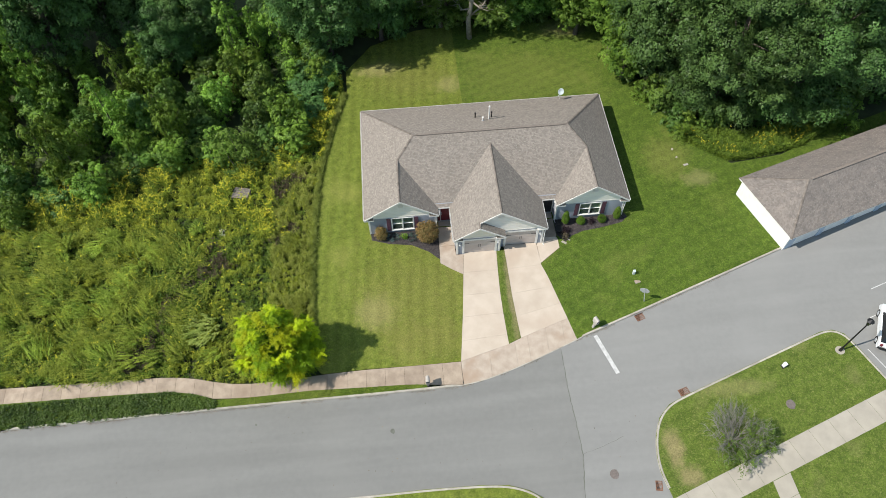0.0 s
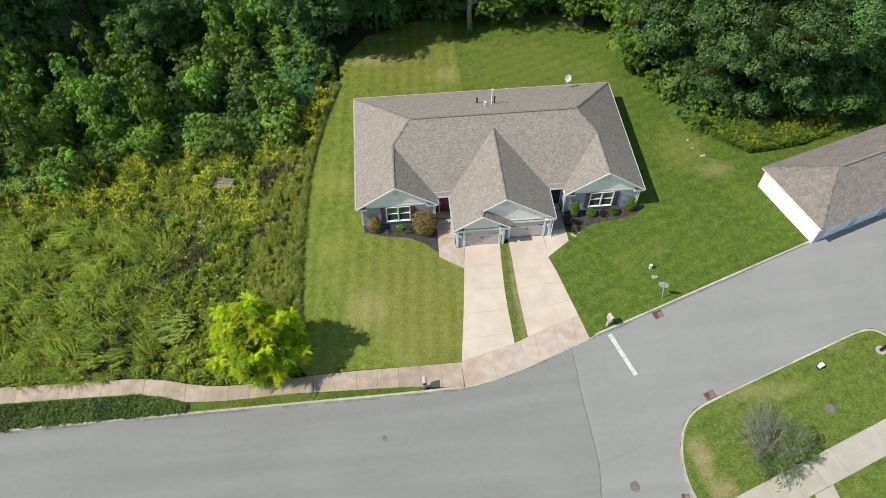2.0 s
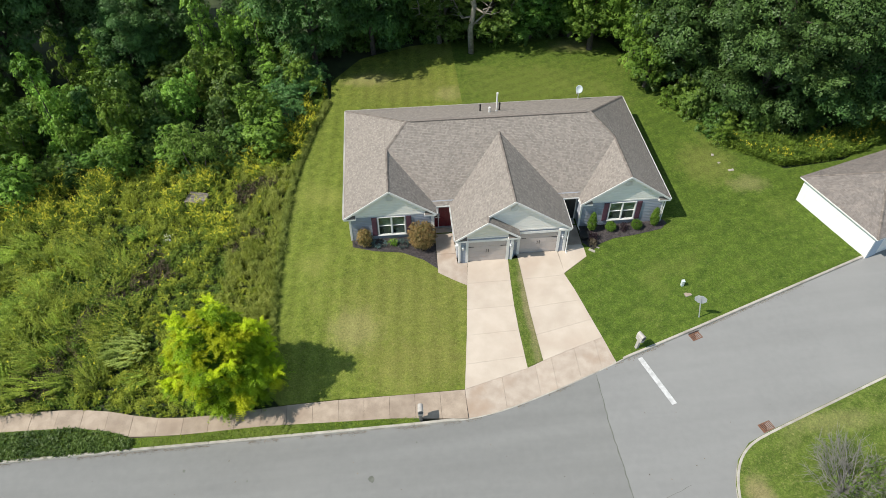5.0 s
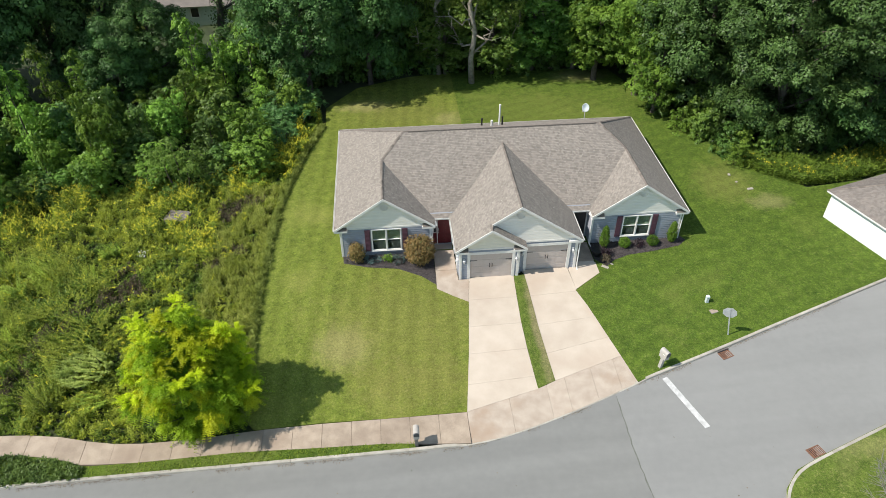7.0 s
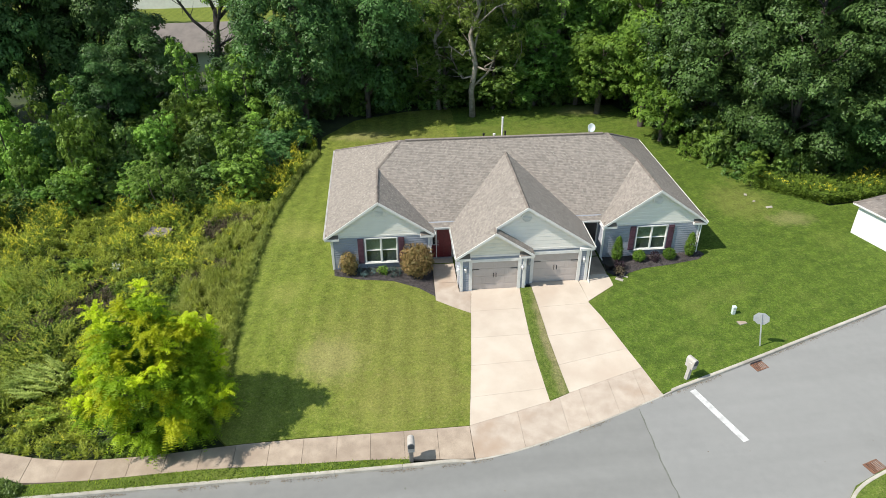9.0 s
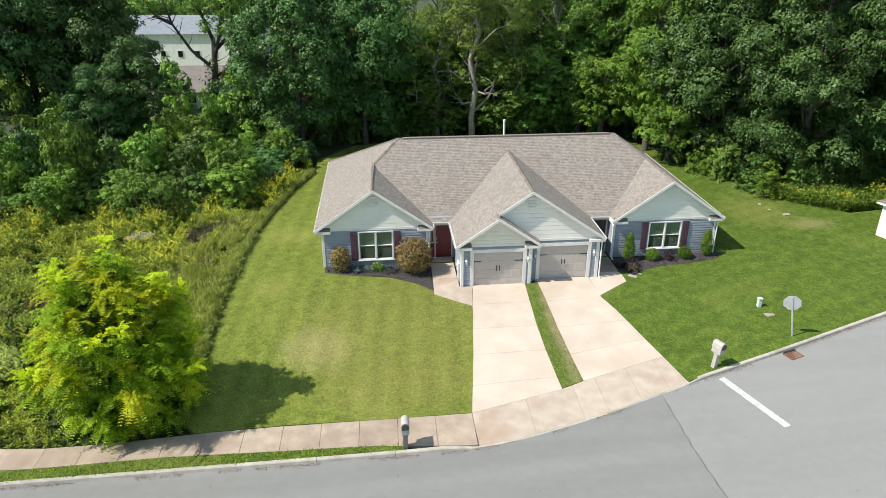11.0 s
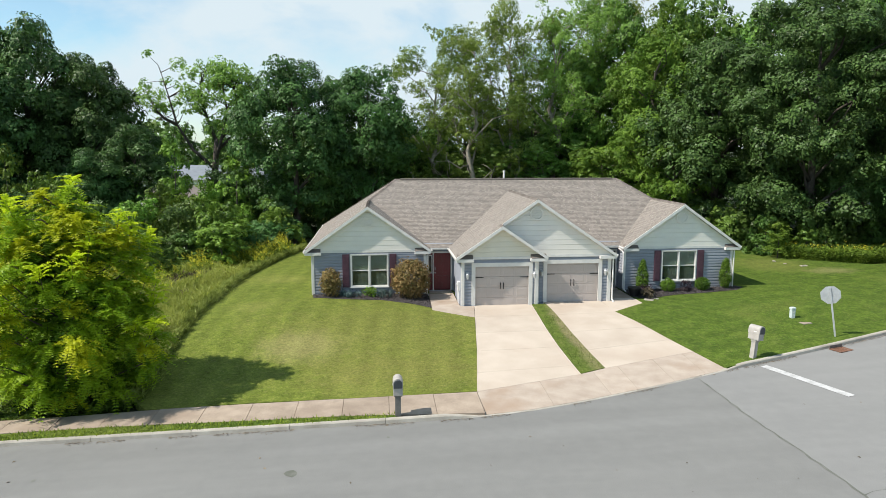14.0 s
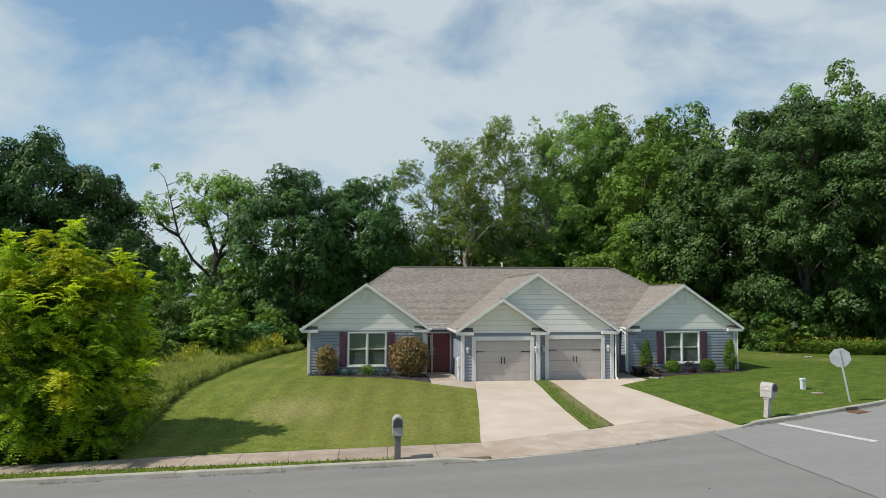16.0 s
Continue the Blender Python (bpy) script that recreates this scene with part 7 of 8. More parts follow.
def put(proto, x, y, s, tall=1.0):
    spot = pose(x, y, land_z(x, y) - 0.1, 0, 0, rb.uniform(0, 360))
    if proto.name not in started:
        started.add(proto.name)
        proto.matrix_basis = spot @ Matrix.Diagonal((s, s, s * tall, 1))
        return proto
    a = proto.scale
    return copy_thing(proto, spot @ Matrix.Diagonal((s / a[0], s / a[1], s * tall / a[2], 1)))


def back_edge(x):
    """South edge of the undergrowth on the weedy lot."""
    return interp([(-70, 4.5), (-45, 7.0), (-32, 9.5), (-26, 12.0), (-19, 12.6), (-15.5, 14.5), (-13.5, 18.5), (-12.0, 22.5), (-10, 25)], x)


for row in range(7):
    x = -48.0 - row * 1.3
    while x < -11.5:
        y = back_edge(x) + 1.3 + row * 3.0 + rb.uniform(-1.2, 1.2)
        if y < 33.5 and (x < -12.8 or y > 24.5) and math.hypot(x + 20.8, y - 13.2) > 2.4:
            proto = rb.choice([b_vine, b_vine, b_mid, b_dark, b_lite] if row < 2 else [b_vine, b_vine2, b_vine2, b_mid, b_dark, b_dark, b_lite])
            tall = rb.uniform(0.55, 1.0) if row == 0 else rb.uniform(0.6, 1.65)
            put(proto, x + rb.uniform(-0.9, 0.9), y, rb.uniform(0.65, 1.2), tall)
        x += rb.uniform(2.5, 4.3)
for i in range(26):
    x = rb.uniform(-40, -13)
    y = back_edge(x) + rb.uniform(1.5, 14)
    if y < 31 and (x < -14.5 or y > 25) and math.hypot(x + 20.8, y - 13.2) > 2.6:
        put(rb.choice([b_dark, b_mid, b_vine]), x, y, rb.uniform(0.7, 1.0), 0.6)
put(b_vine, -22.4, 20.5, 1.05)
put(b_vine2, -21.8, 22.6, 0.9)
put(b_soft, -20.9, 13.3, 1.0, 1.05)
put(b_soft, -18.3, 13.6, 0.7, 0.6)
for x, y, s in ((-16.2, 15.2, 0.8), (-14.6, 17.2, 0.85), (-13.6, 19.4, 1.0), (-12.9, 21.6, 0.95), (-12.1, 23.4, 0.95), (-15.8, 18.6, 1.1), (-14.9, 21.2, 1.1), (-13.5, 24.0, 1.15), (-17.4, 16.8, 0.9), (-23.6, 13.8, 0.8), (-11.3, 24.6, 0.8)):
    put(b_sumac, x, y, s, 1.0)
# behind the house and along the right edge
for x, y, s, pr in ((-11.9, 30.6, 0.85, b_dark), (-9.6, 30.4, 0.75, b_dark), (-7.4, 31.0, 0.75, b_mid), (-5.0, 31.6, 0.75, b_dark)):
    put(pr, x, y, s)
x = -9.0
while x < 20:
    put(rb.choice([b_dark, b_dark, b_mid, b_vine]), x, 31.4 + rb.uniform(-0.6, 1.2) + (0.9 if x < 0 else 0), rb.uniform(0.6, 1.0))
    put(rb.choice([b_dark, b_dark, b_mid]), x + 1, 33.2 + rb.uniform(-0.6, 1.4), rb.uniform(0.9, 1.4), 1.15)
    x += rb.uniform(2.1, 3.0)
for x, y, s, pr in ((19.5, 20.5, 0.6, b_dark), (20.3, 17.6, 0.65, b_lite), (21.2, 15.6, 0.75, b_mid), (22.6, 13.2, 0.7, b_dark), (20.8, 22.5, 0.8, b_dark), (23.8, 11.8, 0.62, b_vine), (25.3, 11.2, 0.62, b_mid), (26.8, 10.9, 0.55, b_mid),
                    (28.6, 11.0, 0.52, b_vine), (30.4, 11.2, 0.55, b_dark), (32.2, 11.6, 0.55, b_dark), (26.4, 11.4, 0.75, b_dark), (28.6, 11.3, 0.8, b_dark), (31, 11.4, 0.8, b_dark), (33.6, 11.4, 0.75, b_dark), (36, 12.2, 0.8, b_lite),
                    (38.5, 13.4, 0.9, b_lite), (41, 14.3, 0.9, b_mid), (44, 15.3, 1.0, b_dark), (23.0, 15.5, 1.0, b_dark), (25, 17.5, 1.1, b_dark), (29, 16, 1.2, b_dark), (34, 17, 1.2, b_dark), (39, 18, 1.2, b_dark), (22.0, 18.5, 1.0, b_mid)):
    put(pr, x, y + (1.7 if 23.5 < x < 35 and y < 12 else 0.0), s)
put(b_lite, 38.9, 11.3, 0.95, 1.1)
put(b_lite, 37.6, 12.6, 0.8, 1.2)
sprig = thing("sumac_sprout", "bright green sumac sprout at the lawn corner", "shrub", (22.4, 11.2, land_z(22.4, 11.2)))
part("stem", tube([(0, 0, -0.1), (0.05, 0, 0.9), (0, 0.05, 1.7)], [0.05, 0.035, 0.015], 6), M_BARK, sprig)
d = unit(ball_dirs(46, -0.1))
quads_object("foliage", fronds(np.stack([np.zeros(46), np.zeros(46), rs.uniform(0.7, 1.8, 46)], -1), d, 0.95, 8, 0.13, 0.4), L_BRIGHT, sprig)


# ---- weeds on the empty lot ----
def inside(poly, px, py):
    c = np.zeros(len(px), bool)
    for (ax, ay), (bx, by) in zip(poly, poly[1:] + poly[:1]):
        cross = ((ay > py) != (by > py)) & (px < (bx - ax) * (py - ay) / (by - ay + 1e-12) + ax)
        c ^= cross
    return c


WEED = [(-44, -8.2), (-39, -8.3), (-30, -8.6), (-25.3, -8.75), (-23, -9.1), (-20.6, -9.8), (-18.3, -10.0), (-16, -10.0), (-13.4, -9.7), (-13.5, 2), (-13.2, 8.4), (-12.7, 12), (-11.8, 16.5), (-10.5, 21), (-10.8, 24), (-13.5, 20), (-16, 15), (-19, 13.5), (-26, 13.5),
        (-32, 11), (-44, 8.7)]


def scatter(poly, n):
    xs, ys = [p[0] for p in poly], [p[1] for p in poly]
    px, py = rs.uniform(min(xs), max(xs), n), rs.uniform(min(ys), max(ys), n)
    k = inside(poly, px, py)
    return px[k], py[k]


def patch(px, py, scale, seed):
    return np.array([noise.noise((x * scale + seed, y * scale - seed, seed * 0.37)) for x, y in zip(px, py)])


def plants(px, py, h, k, length, lean, mat, name, label, up=0.8, aspect=0.24, lift=0.0):
    """Each plant is k narrow leaves set round an upright stalk."""
    n = len(px)
    z0 = np.array([land_z(a, b) for a, b in zip(px, py)]) - 0.1 + lift
    base = np.repeat(np.stack([px, py, z0], -1), k, 0)
    hh = np.repeat(h, k).reshape(-1, 1)
    a = rs.uniform(0, 2 * np.pi, n * k)
    u = rs.uniform(0.12, 1.0, (n * k, 1))
    out = np.stack([np.cos(a), np.sin(a), np.zeros(n * k)], -1)
    way = unit(out * lean + np.array([0, 0, up]) * (0.4 + u))
    c = base + np.array([0, 0, 1.0]) * hh * u * 0.9 + out * 0.12 * hh * rs.rand(n * k, 1)
    ln = length * rs.uniform(0.7, 1.3, n * k)
    nv = unit(np.cross(way, np.cross(np.array([0, 0, 1.0]) + out * 0.1, way)) + rs.normal(size=(n * k, 3)) * 0.25)
    ob = quads_object(name, leaf_quads(c + way * ln[:, None], nv, ln, aspect, way, True), mat)
    return tagged(ob, label, "weeds", kind="stuff")


def plumes(base, way, length, width, k, size, bend):
    """Bottle-brush plumes: k narrow leaflets round a bending stalk, shrinking to the tip."""
    n = len(base)
    ln = length.reshape(-1, 1)
    out = []
    for i in range(k):
        t = 0.12 + 0.88 * (i + rs.rand(n, 1)) / k
        a = rs.uniform(0, 6.283, n)
        side = unit(np.cross(way, np.stack([np.cos(a), np.sin(a), 0.3 * np.ones(n)], -1)))
        p = base + way * ln * t + bend * ln * t * t
        w = width * (1.08 - t) ** 0.8
        lead = unit(side * 0.8 + way * 0.75 + bend * t)
        nv = unit(np.cross(lead, np.cross(way, lead)) + rs.normal(size=(n, 3)) * 0.3 + (0, 0, 0.5))
        out.append(leaf_quads(p + lead * w * 0.6, nv, size * (1.25 - 0.8 * t[:, 0]) * rs.uniform(0.7, 1.3, n), 0.3, lead, True))
    return np.concatenate(out)


px, py = scatter(WEED, 34000)
clear = ~((abs(px + 20.4) < 0.95) & (abs(py - 8.9) < 0.85)) & (np.hypot(px + 15.85, py + 8.65) > 0.6)
px, py = px[clear], py[clear]
pc, pd = patch(px, py, 0.9, 17.3), patch(px, py, 1.7, 5.3)
thin = pc + 0.8 * pd < -0.3
pa, pb = patch(px, py, 0.16, 3.1), patch(px, py, 0.33, 9.7)
dice = rs.rand(len(px))
near_lawn = np.clip((px + 18.5) / 5, 0, 1)
height = 0.5 + 0.35 * pa + 0.5 * pb + 0.6 * pc + 0.45 * pd + 0.28 * np.clip((-19 - px) / 10, 0, 1)
height = np.clip(height, 0.16, 1.6) * rs.uniform(0.7, 1.3, len(px))


def near_path(line, reach):
    """True near a bent line, with a ragged edge that thins out."""
    best = np.full(len(px), 99.0)
    for (ax, ay), (bx, by) in zip(line, line[1:]):
        u = np.clip(((px - ax) * (bx - ax) + (py - ay) * (by - ay)) / ((bx - ax) ** 2 + (by - ay) ** 2), 0, 1)
        best = np.minimum(best, np.hypot(px - ax - u * (bx - ax), py - ay - u * (by - ay)))
    return best + 1.5 * pb + 0.8 * pc + 0.7 * (dice - 0.5) < reach


gold_zone = (py > 4.2 - 0.14 * (px + 20) + 2.0 * pb) & (px < -15.2)
kind = np.zeros(len(px), int)
kind[(pb + 0.5 * pa + 0.3 * pc > -0.05) & (px < -22.5) & (py < 6)] = 1
kind[(pb + 0.3 * pc + 0.4 * (dice - 0.5) > 0.1) & (px > -22) & (py < 4)] = 5
kind[(near_lawn > 0.25) & (pb + 1.2 * (dice - 0.5) > -0.2)] = 4
kind[near_path([(-21.8, 1.6), (-23.8, -0.2), (-25.9, -2.6), (-26.9, -6.0), (-29.1, -7.1)], 1.15)] = 3
kind[near_path([(-16.6, 9.2), (-15.4, 10.2)], 0.6) | near_path([(-17.2, 2.6), (-15.8, 4.2)], 0.35)] = 3
kind[gold_zone & (pb + pa + 0.6 * (dice - 0.5) > -0.12) & (dice < 0.62)] = 2
kind[(dice > 0.97) & (px < -16)] = 2
kind[(py > 12) & (px > -17) & (dice < 0.6)] = 2
kind[(py > 12) & (px > -17) & (dice >= 0.6)] = 0
under_tree = np.hypot(px + 15.75, (py + 8.3) * 1.3) < 3.3
kind[thin | under_tree] = 5
height[thin | under_tree] = np.clip(height[thin | under_tree] * 0.6, 0.15, 0.5)
height = np.where(kind == 4, np.clip(height * 0.75 + 0.35, 0.4, 1.1), height)
s = kind == 0
plants(px[s], py[s], height[s], 24, 0.09, 1.0, L_WEED, "weed_growth", "dense knee-high green weeds on the empty lot", 0.45, 0.34)
s = kind == 5
plants(px[s], py[s], height[s] * 0.6, 20, 0.09, 1.0, L_LOWWEED, "low_weed_growth", "low dark green weeds on the empty lot", 0.45, 0.4)
s = kind == 1
plants(px[s], py[s], height[s] * 0.7, 10, 0.12, 1.0, L_LOWWEED, "weed_growth", "dark leafy undergrowth of the weeds", 0.45, 0.36)
bx, by = np.repeat(px[s], 2) + rs.normal(size=2 * s.sum()) * 0.12, np.repeat(py[s], 2) + rs.normal(size=2 * s.sum()) * 0.12
hh = np.repeat(height[s], 2) * rs.uniform(0.8, 1.25, 2 * s.sum())
lean = np.stack([patch(bx, by, 0.5, 31.0) * 1.2 - 0.25, patch(bx, by, 0.5, 47.0) * 1.2 - 0.1, np.ones(len(bx))], -1)
way = unit(lean + rs.normal(size=lean.shape) * (0.2, 0.2, 0.0))
z0 = np.array([land_z(u, v) for u, v in zip(bx, by)]) - 0.1
ob = quads_object("feathery_weed_growth", plumes(np.stack([bx, by, z0], -1), way, hh * 1.35, 0.13, 13, 0.12, unit(way * (1, 1, 0) + (0, 0, 0.001)) * 0.25), L_FEATHER)
tagged(ob, "pale feathery plumed weeds on the empty lot", "weeds", kind="stuff")
s = kind == 2
plants(px[s], py[s], height[s] * 1.15 + 0.15, 18, 0.11, 1.0, L_WEED, "goldenrod_stems", "goldenrod stems on the empty lot", 0.5, 0.32)
bloom = s & (pc + 0.5 * pd + 0.5 * (dice - 0.36) > 0.0)
hb = height[bloom] * 1.15 + 0.15
bx, by = px[bloom], py[bloom]
z0 = np.array([land_z(u, v) for u, v in zip(bx, by)]) - 0.1 + hb * 0.8
way = unit(rs.normal(size=(len(bx), 3)) * (0.35, 0.35, 0) + (0, 0, 1.0))
ob = quads_object("goldenrod_flowers", plumes(np.stack([bx, by, z0], -1), way, hb * 0.55, 0.15, 15, 0.07, unit(way * (1, 1, 0) + (0, 0, 0.001)) * 0.4), L_GOLD)
tagged(ob, "yellow goldenrod flower heads", "weeds", kind="stuff")
s = kind == 3
plants(px[s], py[s], height[s] * 0.55 + 0.25, 22, 0.09, 0.8, L_DRY, "dry_weed_growth", "browned dry weeds on the empty lot", 0.8, 0.26)
s = s & (dice < 0.5)
plants(px[s] + 0.1, py[s], height[s] * 0.6, 12, 0.1, 1.0, L_LOWWEED, "low_weed_growth", "low dark green weeds among dry ones", 0.5, 0.36)
s = kind == 4
plants(px[s], py[s], height[s] * 0.55, 16, 0.1, 1.0, L_OLIVE, "weed_growth", "dull olive weeds among tall grass", 0.5, 0.3)
plants(px[s], py[s], height[s], 42, 0.15, 0.8, L_TALL, "tall_grass", "tall dull grass beside the mown lawn", 1.0, 0.09)
# ragged grass along the mown edge
edge = [(-13.45, -9.5), (-13.5, 2), (-13.15, 8.4), (-12.65, 12), (-11.75, 16.5), (-10.45, 21)]
ey = rs.uniform(-9.4, 21, 2600)
ex = np.interp(ey, [q[1] for q in edge], [q[0] for q in edge]) + rs.normal(size=2600) * 0.14
plants(ex, ey, rs.uniform(0.3, 0.6, 2600), 14, 0.1, 0.9, L_OLIVE, "edge_grass", "ragged uncut grass along the mown lawn", 0.8, 0.16, 0.08)
gx, gy = scatter([(22.5, 11.0), (26, 7.9), (28.5, 7.9), (33, 8.6), (38, 10.6), (36, 12), (28, 11), (24, 13)], 4200)
plants(gx, gy, rs.uniform(0.6, 1.1, len(gx)), 16, 0.11, 1.0, L_LOWWEED, "weed_growth", "dense green weeds along the wood", 0.5, 0.36)
s = (patch(gx, gy, 0.45, 77.0) + 0.1 * (gy - 9.6) > 0.1) & (rs.rand(len(gx)) < 0.16)
plants(gx[s], gy[s], np.full(s.sum(), 0.3), 7, 0.05, 1.0, L_GOLD, "goldenrod_flowers", "yellow goldenrod flower heads", 0.5, 0.5, 1.0)
wx, wy = scatter([(-21.9, 3.8), (-21.4, 3.8), (-21.4, 4.6), (-21.9, 4.6)], 22)
plants(wx, wy, np.full(len(wx), 0.25), 4, 0.035, 1.0, L_WHITEF, "white_flowers", "patch of small white flowers among weeds", 0.5, 0.6, 0.75)


def plume_clump(x, y, r, h, turn, mat=None, label="big pale feathery weed clump"):
    """A fountain of long plumed stalks."""
    t = thing("weed_clump", label, "weed clump", (x, y, land_z(x, y) - 0.1), turn, "feathery weed clumps")
    n = int(46 * r * r) + 10
    a, k = rs.uniform(0, 6.283, n), np.sqrt(rs.rand(n))
    d = unit(np.stack([np.cos(a) * k * 0.28 - 0.4 + 0.3 * math.sin(x), np.sin(a) * k * 0.28 + 0.3 * math.cos(y * 2), np.ones(n)], -1))
    b0 = np.stack([np.cos(a) * k * r * 0.75, np.sin(a) * k * r * 0.75, np.zeros(n) + 0.1], -1)
    flat = unit(d * (1, 1, 0) + (0, 0, 0.001))
    tall = h * rs.uniform(0.65, 1.15, n) * (1.05 - 0.25 * k)
    quads_object("foliage", plumes(b0 + d * tall[:, None] * 0.25, d, tall * 0.85, 0.14, 26, 0.125, flat * 0.3), mat or L_FEATHER, t)
    bm = bmesh.new()
    for i in range(0, n, 5):
        tube([b0[i] - (0, 0, 0.3), b0[i] + d[i] * h * 0.5], [0.012, 0.006], 4, bm)
    part("stem", bm, M_BARK2, t)
    return t


for x, y, r, h in ((-22.6, -5.0, 1.7, 1.35), (-24.5, -7.0, 1.1, 1.3), (-21.6, -7.2, 0.8, 1.0), (-19.9, -4.4, 0.6, 0.9), (-27.0, 1.4, 0.9, 1.1), (-24.0, 5.2, 0.7, 0.9), (-24.8, 2.6, 0.8, 0.9)):
    plume_clump(x, y, r, h, x * 31 % 360, L_PALE if r > 1.5 else L_FEATHER)
rw = random.Random(8)
for i in range(72):
    x, y = rw.uniform(-43, -26.5), rw.uniform(-7.5, 5.5)
    plume_clump(x, y, rw.uniform(0.5, 0.95), rw.uniform(1.2, 1.9), rw.uniform(-50, 50))


# ---- garden shrubs ----
def shrub(name, label, x, y, r, h, mat, n, per, size, clump, taper=0.0, category="shrub", group=""):
    b = thing(name, label, category, (x, y, land_z(x, y) + 0.1), x * 57 % 360, group)
    a = ball_dirs(n, -0.95)
    k = 0.84 + 0.16 * rs.rand(n, 1)
    cs = a * k * (r - clump * 0.6, r - clump * 0.6, h * 0.5 - clump * 0.3) + (0, 0, h * 0.52)
    if taper:
        cs[:, :2] *= np.clip(1.15 - taper * cs[:, 2:3] / h, 0.1, 1)
    bm = bmesh.new()
    for c in cs[:8]:
        tube([(0, 0, -0.1), c * 0.5, c], [0.03, 0.022, 0.01], 5, bm)
    part("stem", bm, M_BARK, b)
    q = clump_leaves(cs, clump * rs.uniform(0.8, 1.2, n), per, size, 0.95, -0.9, 4)
    quads_object("foliage", q, mat, b)


shrub("burning_bush", "clipped round burning bush turning red beside the red door", -3.1, 1.95, 1.05, 1.95, L_BURN, 260, 380, 0.055, 0.3)
shrub("burning_bush", "clipped oval burning bush turning red at the house corner", -7.25, 2.25, 0.55, 1.5, L_BURN, 160, 480, 0.05, 0.22)
shrub("blue_groundcover", "low blue-green juniper on the mulch", -6.2, 2.2, 0.6, 0.36, L_BLUEG, 36, 700, 0.04, 0.16)
shrub("hosta", "small bright green perennial on the mulch", -5.25, 2.1, 0.32, 0.5, L_BRIGHT, 18, 600, 0.06, 0.16)
shrub("blue_groundcover", "low blue-green juniper on the mulch", -4.55, 2.0, 0.6, 0.36, L_BLUEG, 36, 700, 0.04, 0.16)
shrub("arborvitae", "small conical arborvitae beside the walk", 9.45, 2.35, 0.42, 1.75, L_ARB, 420, 2600, 0.023, 0.1, 0.75, "evergreen")
shrub("boxwood", "clipped round green boxwood on dark mulch", 10.85, 2.25, 0.42, 0.7, L_ARB, 300, 2600, 0.021, 0.1, 0, "shrub", "clipped boxwoods")
shrub("barberry", "dark purple barberry on dark mulch", 11.8, 2.15, 0.38, 0.6, L_PURPLE, 34, 800, 0.04, 0.16)
shrub("boxwood", "clipped round green boxwood on dark mulch", 12.8, 2.25, 0.42, 0.7, L_ARB, 300, 2600, 0.021, 0.1, 0, "shrub", "clipped boxwoods")
shrub("arborvitae", "small conical arborvitae at the house corner", 14.15, 2.4, 0.40, 1.7, L_ARB, 420, 2600, 0.023, 0.1, 0.75, "evergreen")
shrub("dark_perennial", "dark withered perennial beside the walk", 9.3, 1.45, 0.42, 0.6, L_PURPLE, 26, 500, 0.06, 0.18)
shrub("dry_perennial", "dry straw-coloured grass tuft by the bed", 9.15, 0.75, 0.36, 0.55, L_DRY, 22, 500, 0.06, 0.16)


def bare_shrub(x, y):
    t = thing("half_bare_shrub", "half-bare shrub with grey twigs and some green leaves", "shrub", (x, y, road_z(x) + 0.1), 0)
    bm, ends = bmesh.new(), []
    for i in range(60):
        a, k = rs.uniform(0, 6.283), rs.uniform(0.3, 1.0)
        d = unit(np.array([math.cos(a) * k, math.sin(a) * k, 0.75]))
        p1 = d * 1.2 + rs.normal(size=3) * 0.18
        p2 = d * 2.2 + rs.normal(size=3) * 0.28
        p3 = p2 + unit(d + rs.normal(size=3) * 0.3) * rs.uniform(0.5, 1.1)
        tube([(0, 0, -0.1), p1, p2, p3], [0.035, 0.024, 0.015, 0.005], 5, bm)
        for _ in range(17):
            q = p1 + (p3 - p1) * rs.uniform(0.1, 0.95)
            e = q + unit(d + rs.normal(size=3) * 0.7) * rs.uniform(0.35, 0.9)
            tube([q, e], [0.011, 0.004], 4, bm)
            ends.append(e)
    part("twig_frame", bm, M_TWIG, t, "grey bare twigs")
    ends = np.array(ends)
    ends = ends[(ends[:, 1] - ends[:, 0] * 0.7 + rs.normal(size=len(ends)) * 0.7) < -0.5]
    quads_object("foliage", clump_leaves(ends * (0.95, 0.95, 0.8), 0.3 * rs.uniform(0.7, 1.2, len(ends)), 260, 0.06, 0.9, -1, 6), L_MID, t)


bare_shrub(18.2, -18.7)


# ---- houses beyond the wood ----
def far_house(x, y, turn, w, d, h, rise, wall, roof, label, z):
    g = thing("far_house", label, "house", (x, y, z), turn, "houses beyond the wood")
    bm = bm_box(bmesh.new(), -w / 2, w / 2, -d / 2, d / 2, -1.2, h)
    part("wall", bm, wall, g)
    r = bmesh.new()
    o = 0.4
    vs = [r.verts.new(c) for c in ((-w / 2 - o, -d / 2 - o, h), (w / 2 + o, -d / 2 - o, h), (w / 2 + o, d / 2 + o, h), (-w / 2 - o, d / 2 + o, h), (-w / 2 - o, 0, h + rise), (w / 2 + o, 0, h + rise))]
    for f in ((0, 1, 5, 4), (2, 3, 4, 5), (0, 4, 3), (1, 2, 5), (3, 2, 1, 0)):
        r.faces.new([vs[i] for i in f])
    part("roof", r, roof, g)
    n = max(2, int(w / 3))
    for i in range(n):
        u = -w / 2 + (i + 0.5) * w / n
        q = part("window", box(u - 0.5, u + 0.5, -d / 2 - 0.06, -d / 2 - 0.01, 1.0, 2.2), M_WHITE, g)
        part("pane", box(u - 0.42, u + 0.42, -d / 2 - 0.07, -d / 2 - 0.061, 1.08, 2.12), M_TINT, q)


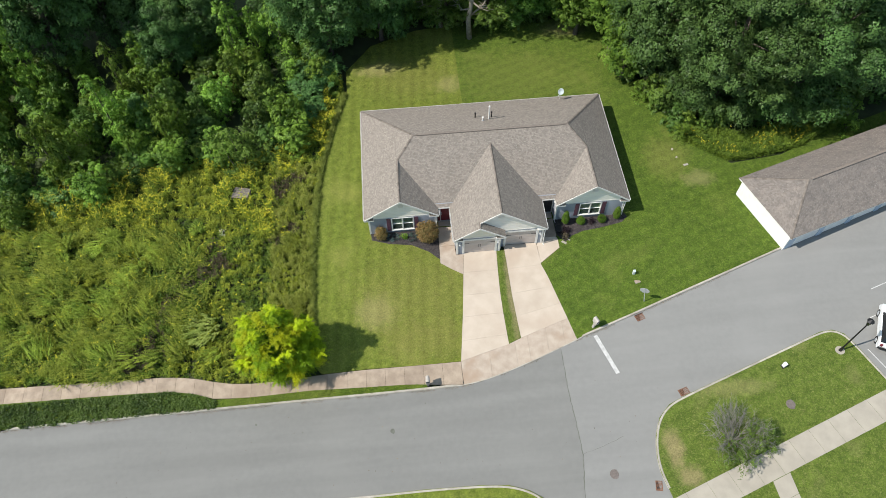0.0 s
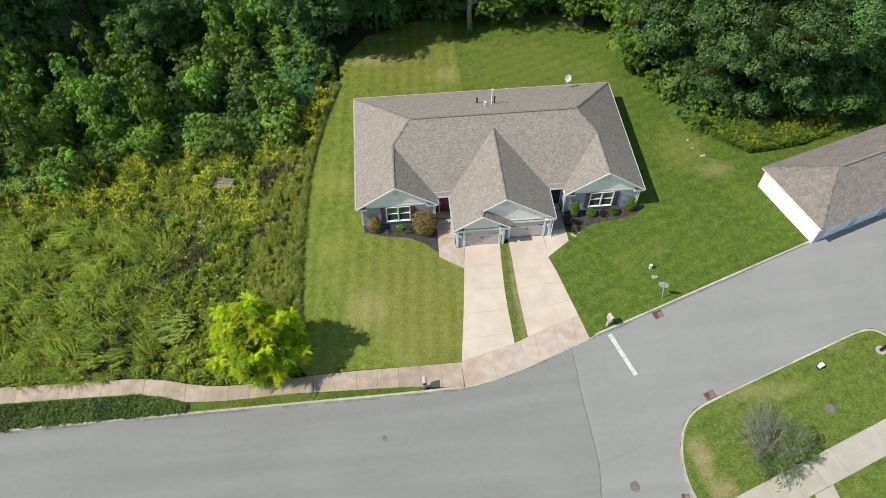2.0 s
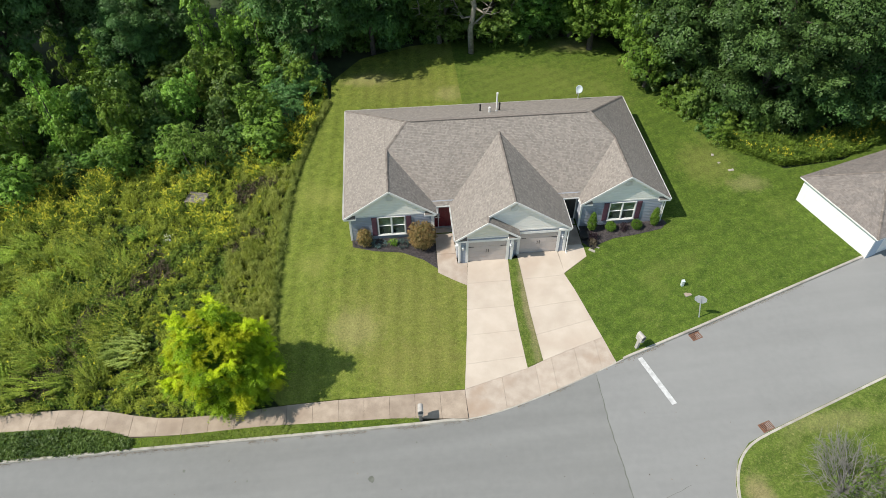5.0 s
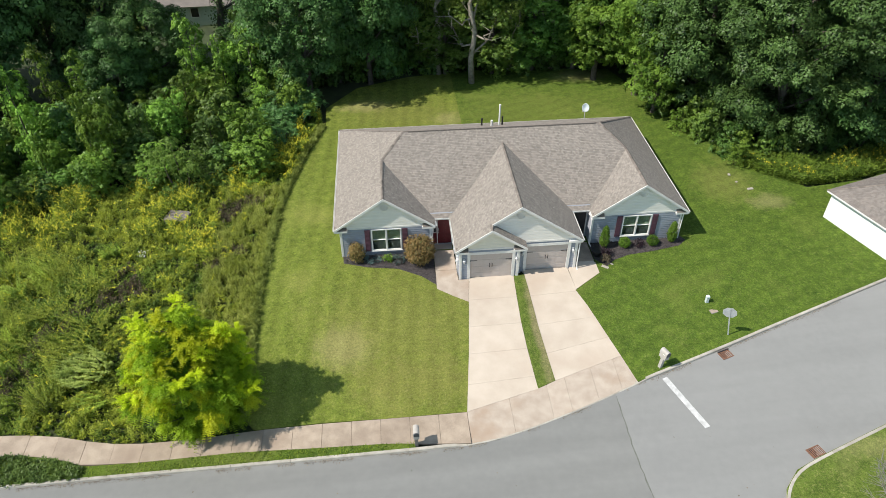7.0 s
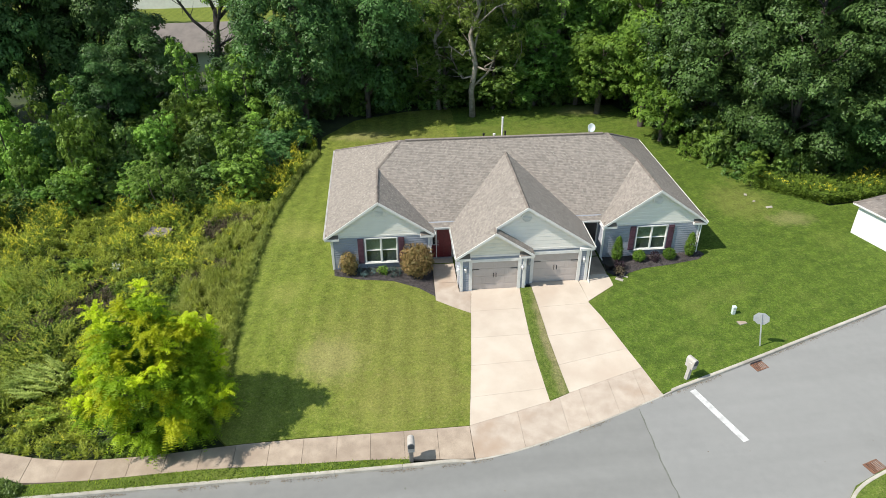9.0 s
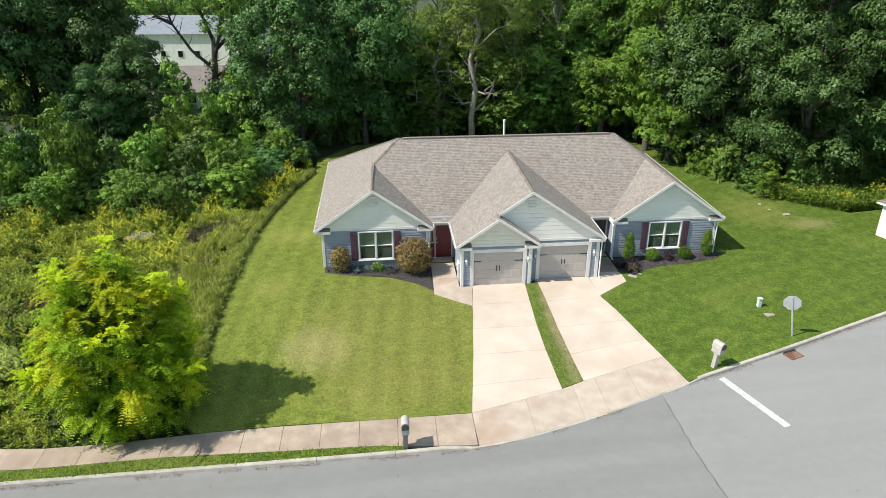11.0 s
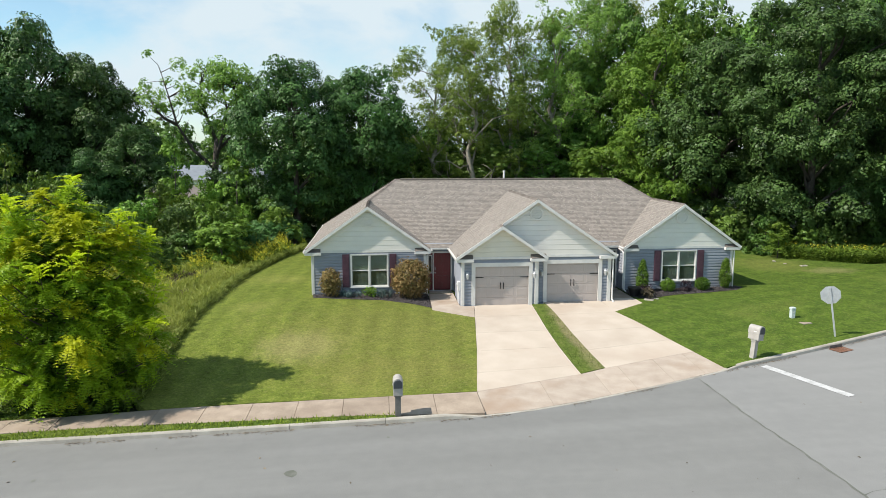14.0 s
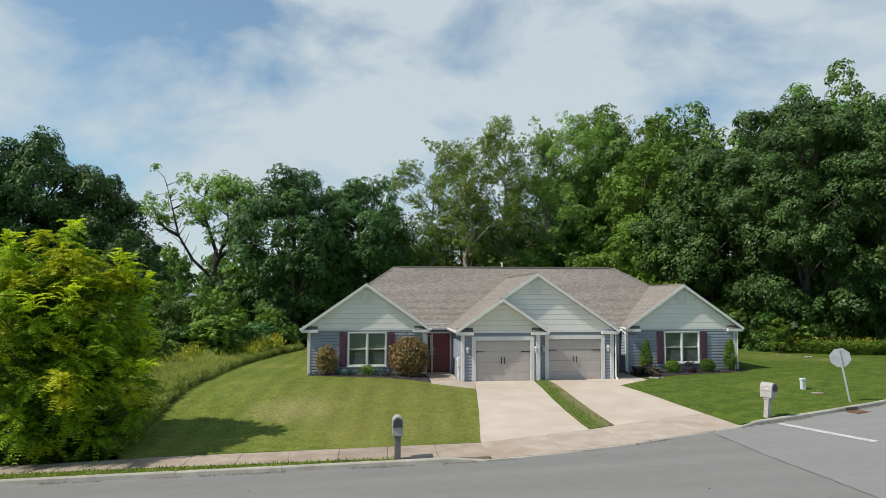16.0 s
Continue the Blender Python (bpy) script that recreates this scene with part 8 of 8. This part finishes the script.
far_house(-25.3, 54.6, 2, 13, 9, 2.4, 2.3, M_PALEGREEN, M_SHINGLE2, "pale green single-storey house with brown roof behind the trees", -1.3)
for x, y, s in ((-12, 90, 0.8), (-30, 122, 0.9), (-50, 116, 1.0), (-60, 100, 1.0), (-2, 74, 0.8), (-16, 112, 0.9), (-54, 80, 0.9), (-40, 126, 1.0), (-8, 120, 1.0), (-18, 77, 0.8), (-46, 78, 0.95), (-72, 134, 1.2), (-64, 128, 1.15), (-57, 136, 1.3), (-49, 131, 1.2), (-42, 138, 1.3), (-34, 133, 1.2), (-26, 137, 1.25), (-19, 131, 1.2), (-80, 128, 1.3)):
    place(far, x, y, s, (x * 41 + y * 13) % 360)
far_house(-38, 102, -4, 24, 12, 5.0, 2.6, M_SHEDW, M_SLATE, "long white building with blue-grey roof far behind the trees", -2.8)

# ---- grass blades and mulch chips ----
def blades(poly, n, name, label, h=0.028, mat=None, lift=0.112):
    px, py = scatter(poly, n)
    out = (px < -8.7) | (px > 15.2) | (py > 16.2) | (py < 2.4)
    out &= ~inside(BED_L, px, py) & ~inside(BED_R, px, py) & ~((px > -2.3) & (px < 8.6) & (py > -2.0) & (py < 4))
    px, py = px[out], py[out]
    m = len(px)
    z = np.array([land_z(a, b) for a, b in zip(px, py)]) + lift
    c = np.stack([px, py, z], -1)
    a = rs.uniform(0, 6.283, m)
    way = unit(np.stack([np.cos(a) * 0.6, np.sin(a) * 0.6, np.ones(m)], -1))
    nv = unit(np.cross(way, np.stack([-np.sin(a), np.cos(a), np.zeros(m)], -1)))
    ln = h * rs.uniform(0.6, 1.5, m)
    ob = quads_object(name, leaf_quads(c + way * ln[:, None] * 0.8, nv, ln, 0.3, way, True), mat or M_BLADE)
    tagged(ob, label, "grass", kind="stuff")


blades(LAWN_LEFT, 110000, "lawn_grass", "short mown grass blades", 0.017)
blades(LAWN_RIGHT, 60000, "lawn_grass", "short mown grass blades", 0.017, L_SHADE)
VERGE = [(-45, -12.0), (-20, -11.97), (-6.8, -12.04), (-4.2, -12.0), (-4.2, -11.6), (-9, -11.45), (-13.6, -11.25), (-18.2, -11.35), (-21.4, -11.25), (-22.8, -10.65), (-25.2, -10.15), (-34, -9.9), (-45, -9.8)]
blades(VERGE, 20000, "verge_grass", "overgrown verge grass", 0.05, L_WEED)
vx, vy = scatter([(-45, -12.0), (-21.3, -11.95), (-21.3, -11.3), (-22.8, -10.7), (-25.2, -10.2), (-45, -9.8)], 3600)
plants(vx, vy, rs.uniform(0.12, 0.42, len(vx)), 18, 0.075, 1.0, L_SHADE, "verge_weeds", "leafy weeds crowding the verge", 0.45, 0.42, 0.1)
blades([(2.79, -2.1), (3.56, -2.1), (3.6, -4.4), (3.7, -6.3), (3.8, -8.36), (2.85, -8.74), (2.74, -6.0), (2.73, -4.0)], 1600, "strip_grass", "worn grass between the driveways", 0.03)


def litter(name, px, py, size, mat, label, level=flat_road, lift=0.012):
    """Fallen leaves and grit lying flat."""
    c = np.stack([px, py, np.array([level(u, v) for u, v in zip(px, py)]) + lift], -1)
    q = leaf_quads(c, unit(rs.normal(size=(len(px), 3)) * 0.18 + (0, 0, 1)), size * rs.uniform(0.5, 1.6, len(px)), 0.6)
    tagged(quads_object(name, q, mat), label, "litter", kind="stuff")


lx = rs.uniform(-42, 26, 5200)
ly = np.interp(lx, [q[0] for q in NORTH_KERB], [q[1] for q in NORTH_KERB]) - 0.03 - np.abs(rs.normal(size=len(lx))) * 0.09
k = patch(lx, ly * 0.1, 0.45, 12.0) + 0.5 * patch(lx, ly * 0.1, 1.6, 40.0) > -0.12
litter("gutter_litter", lx[k], ly[k], 0.022, M_GRIT, "dark grit and dry leaves in the gutter")
lx, ly = rs.uniform(-32, 20, 80), rs.uniform(-19.5, -12.6, 80)
litter("road_litter", lx, ly, 0.04, M_GRIT, "scattered dark dry leaves on the asphalt")
chips = []
for bed in (BED_L, BED_R):
    cx, cy = scatter(bed, 5200)
    z = np.array([land_z(a, b) for a, b in zip(cx, cy)]) + 0.14
    chips.append(leaf_quads(np.stack([cx, cy, z + rs.uniform(0, 0.03, len(cx))], -1), unit(rs.normal(size=(len(cx), 3)) * 0.5 + (0, 0, 1)), rs.uniform(0.02, 0.05, len(cx)), 0.5))
tagged(quads_object("mulch_chips", np.concatenate(chips), M_MULCH), "dark bark mulch chips in the beds", "mulch", kind="stuff")
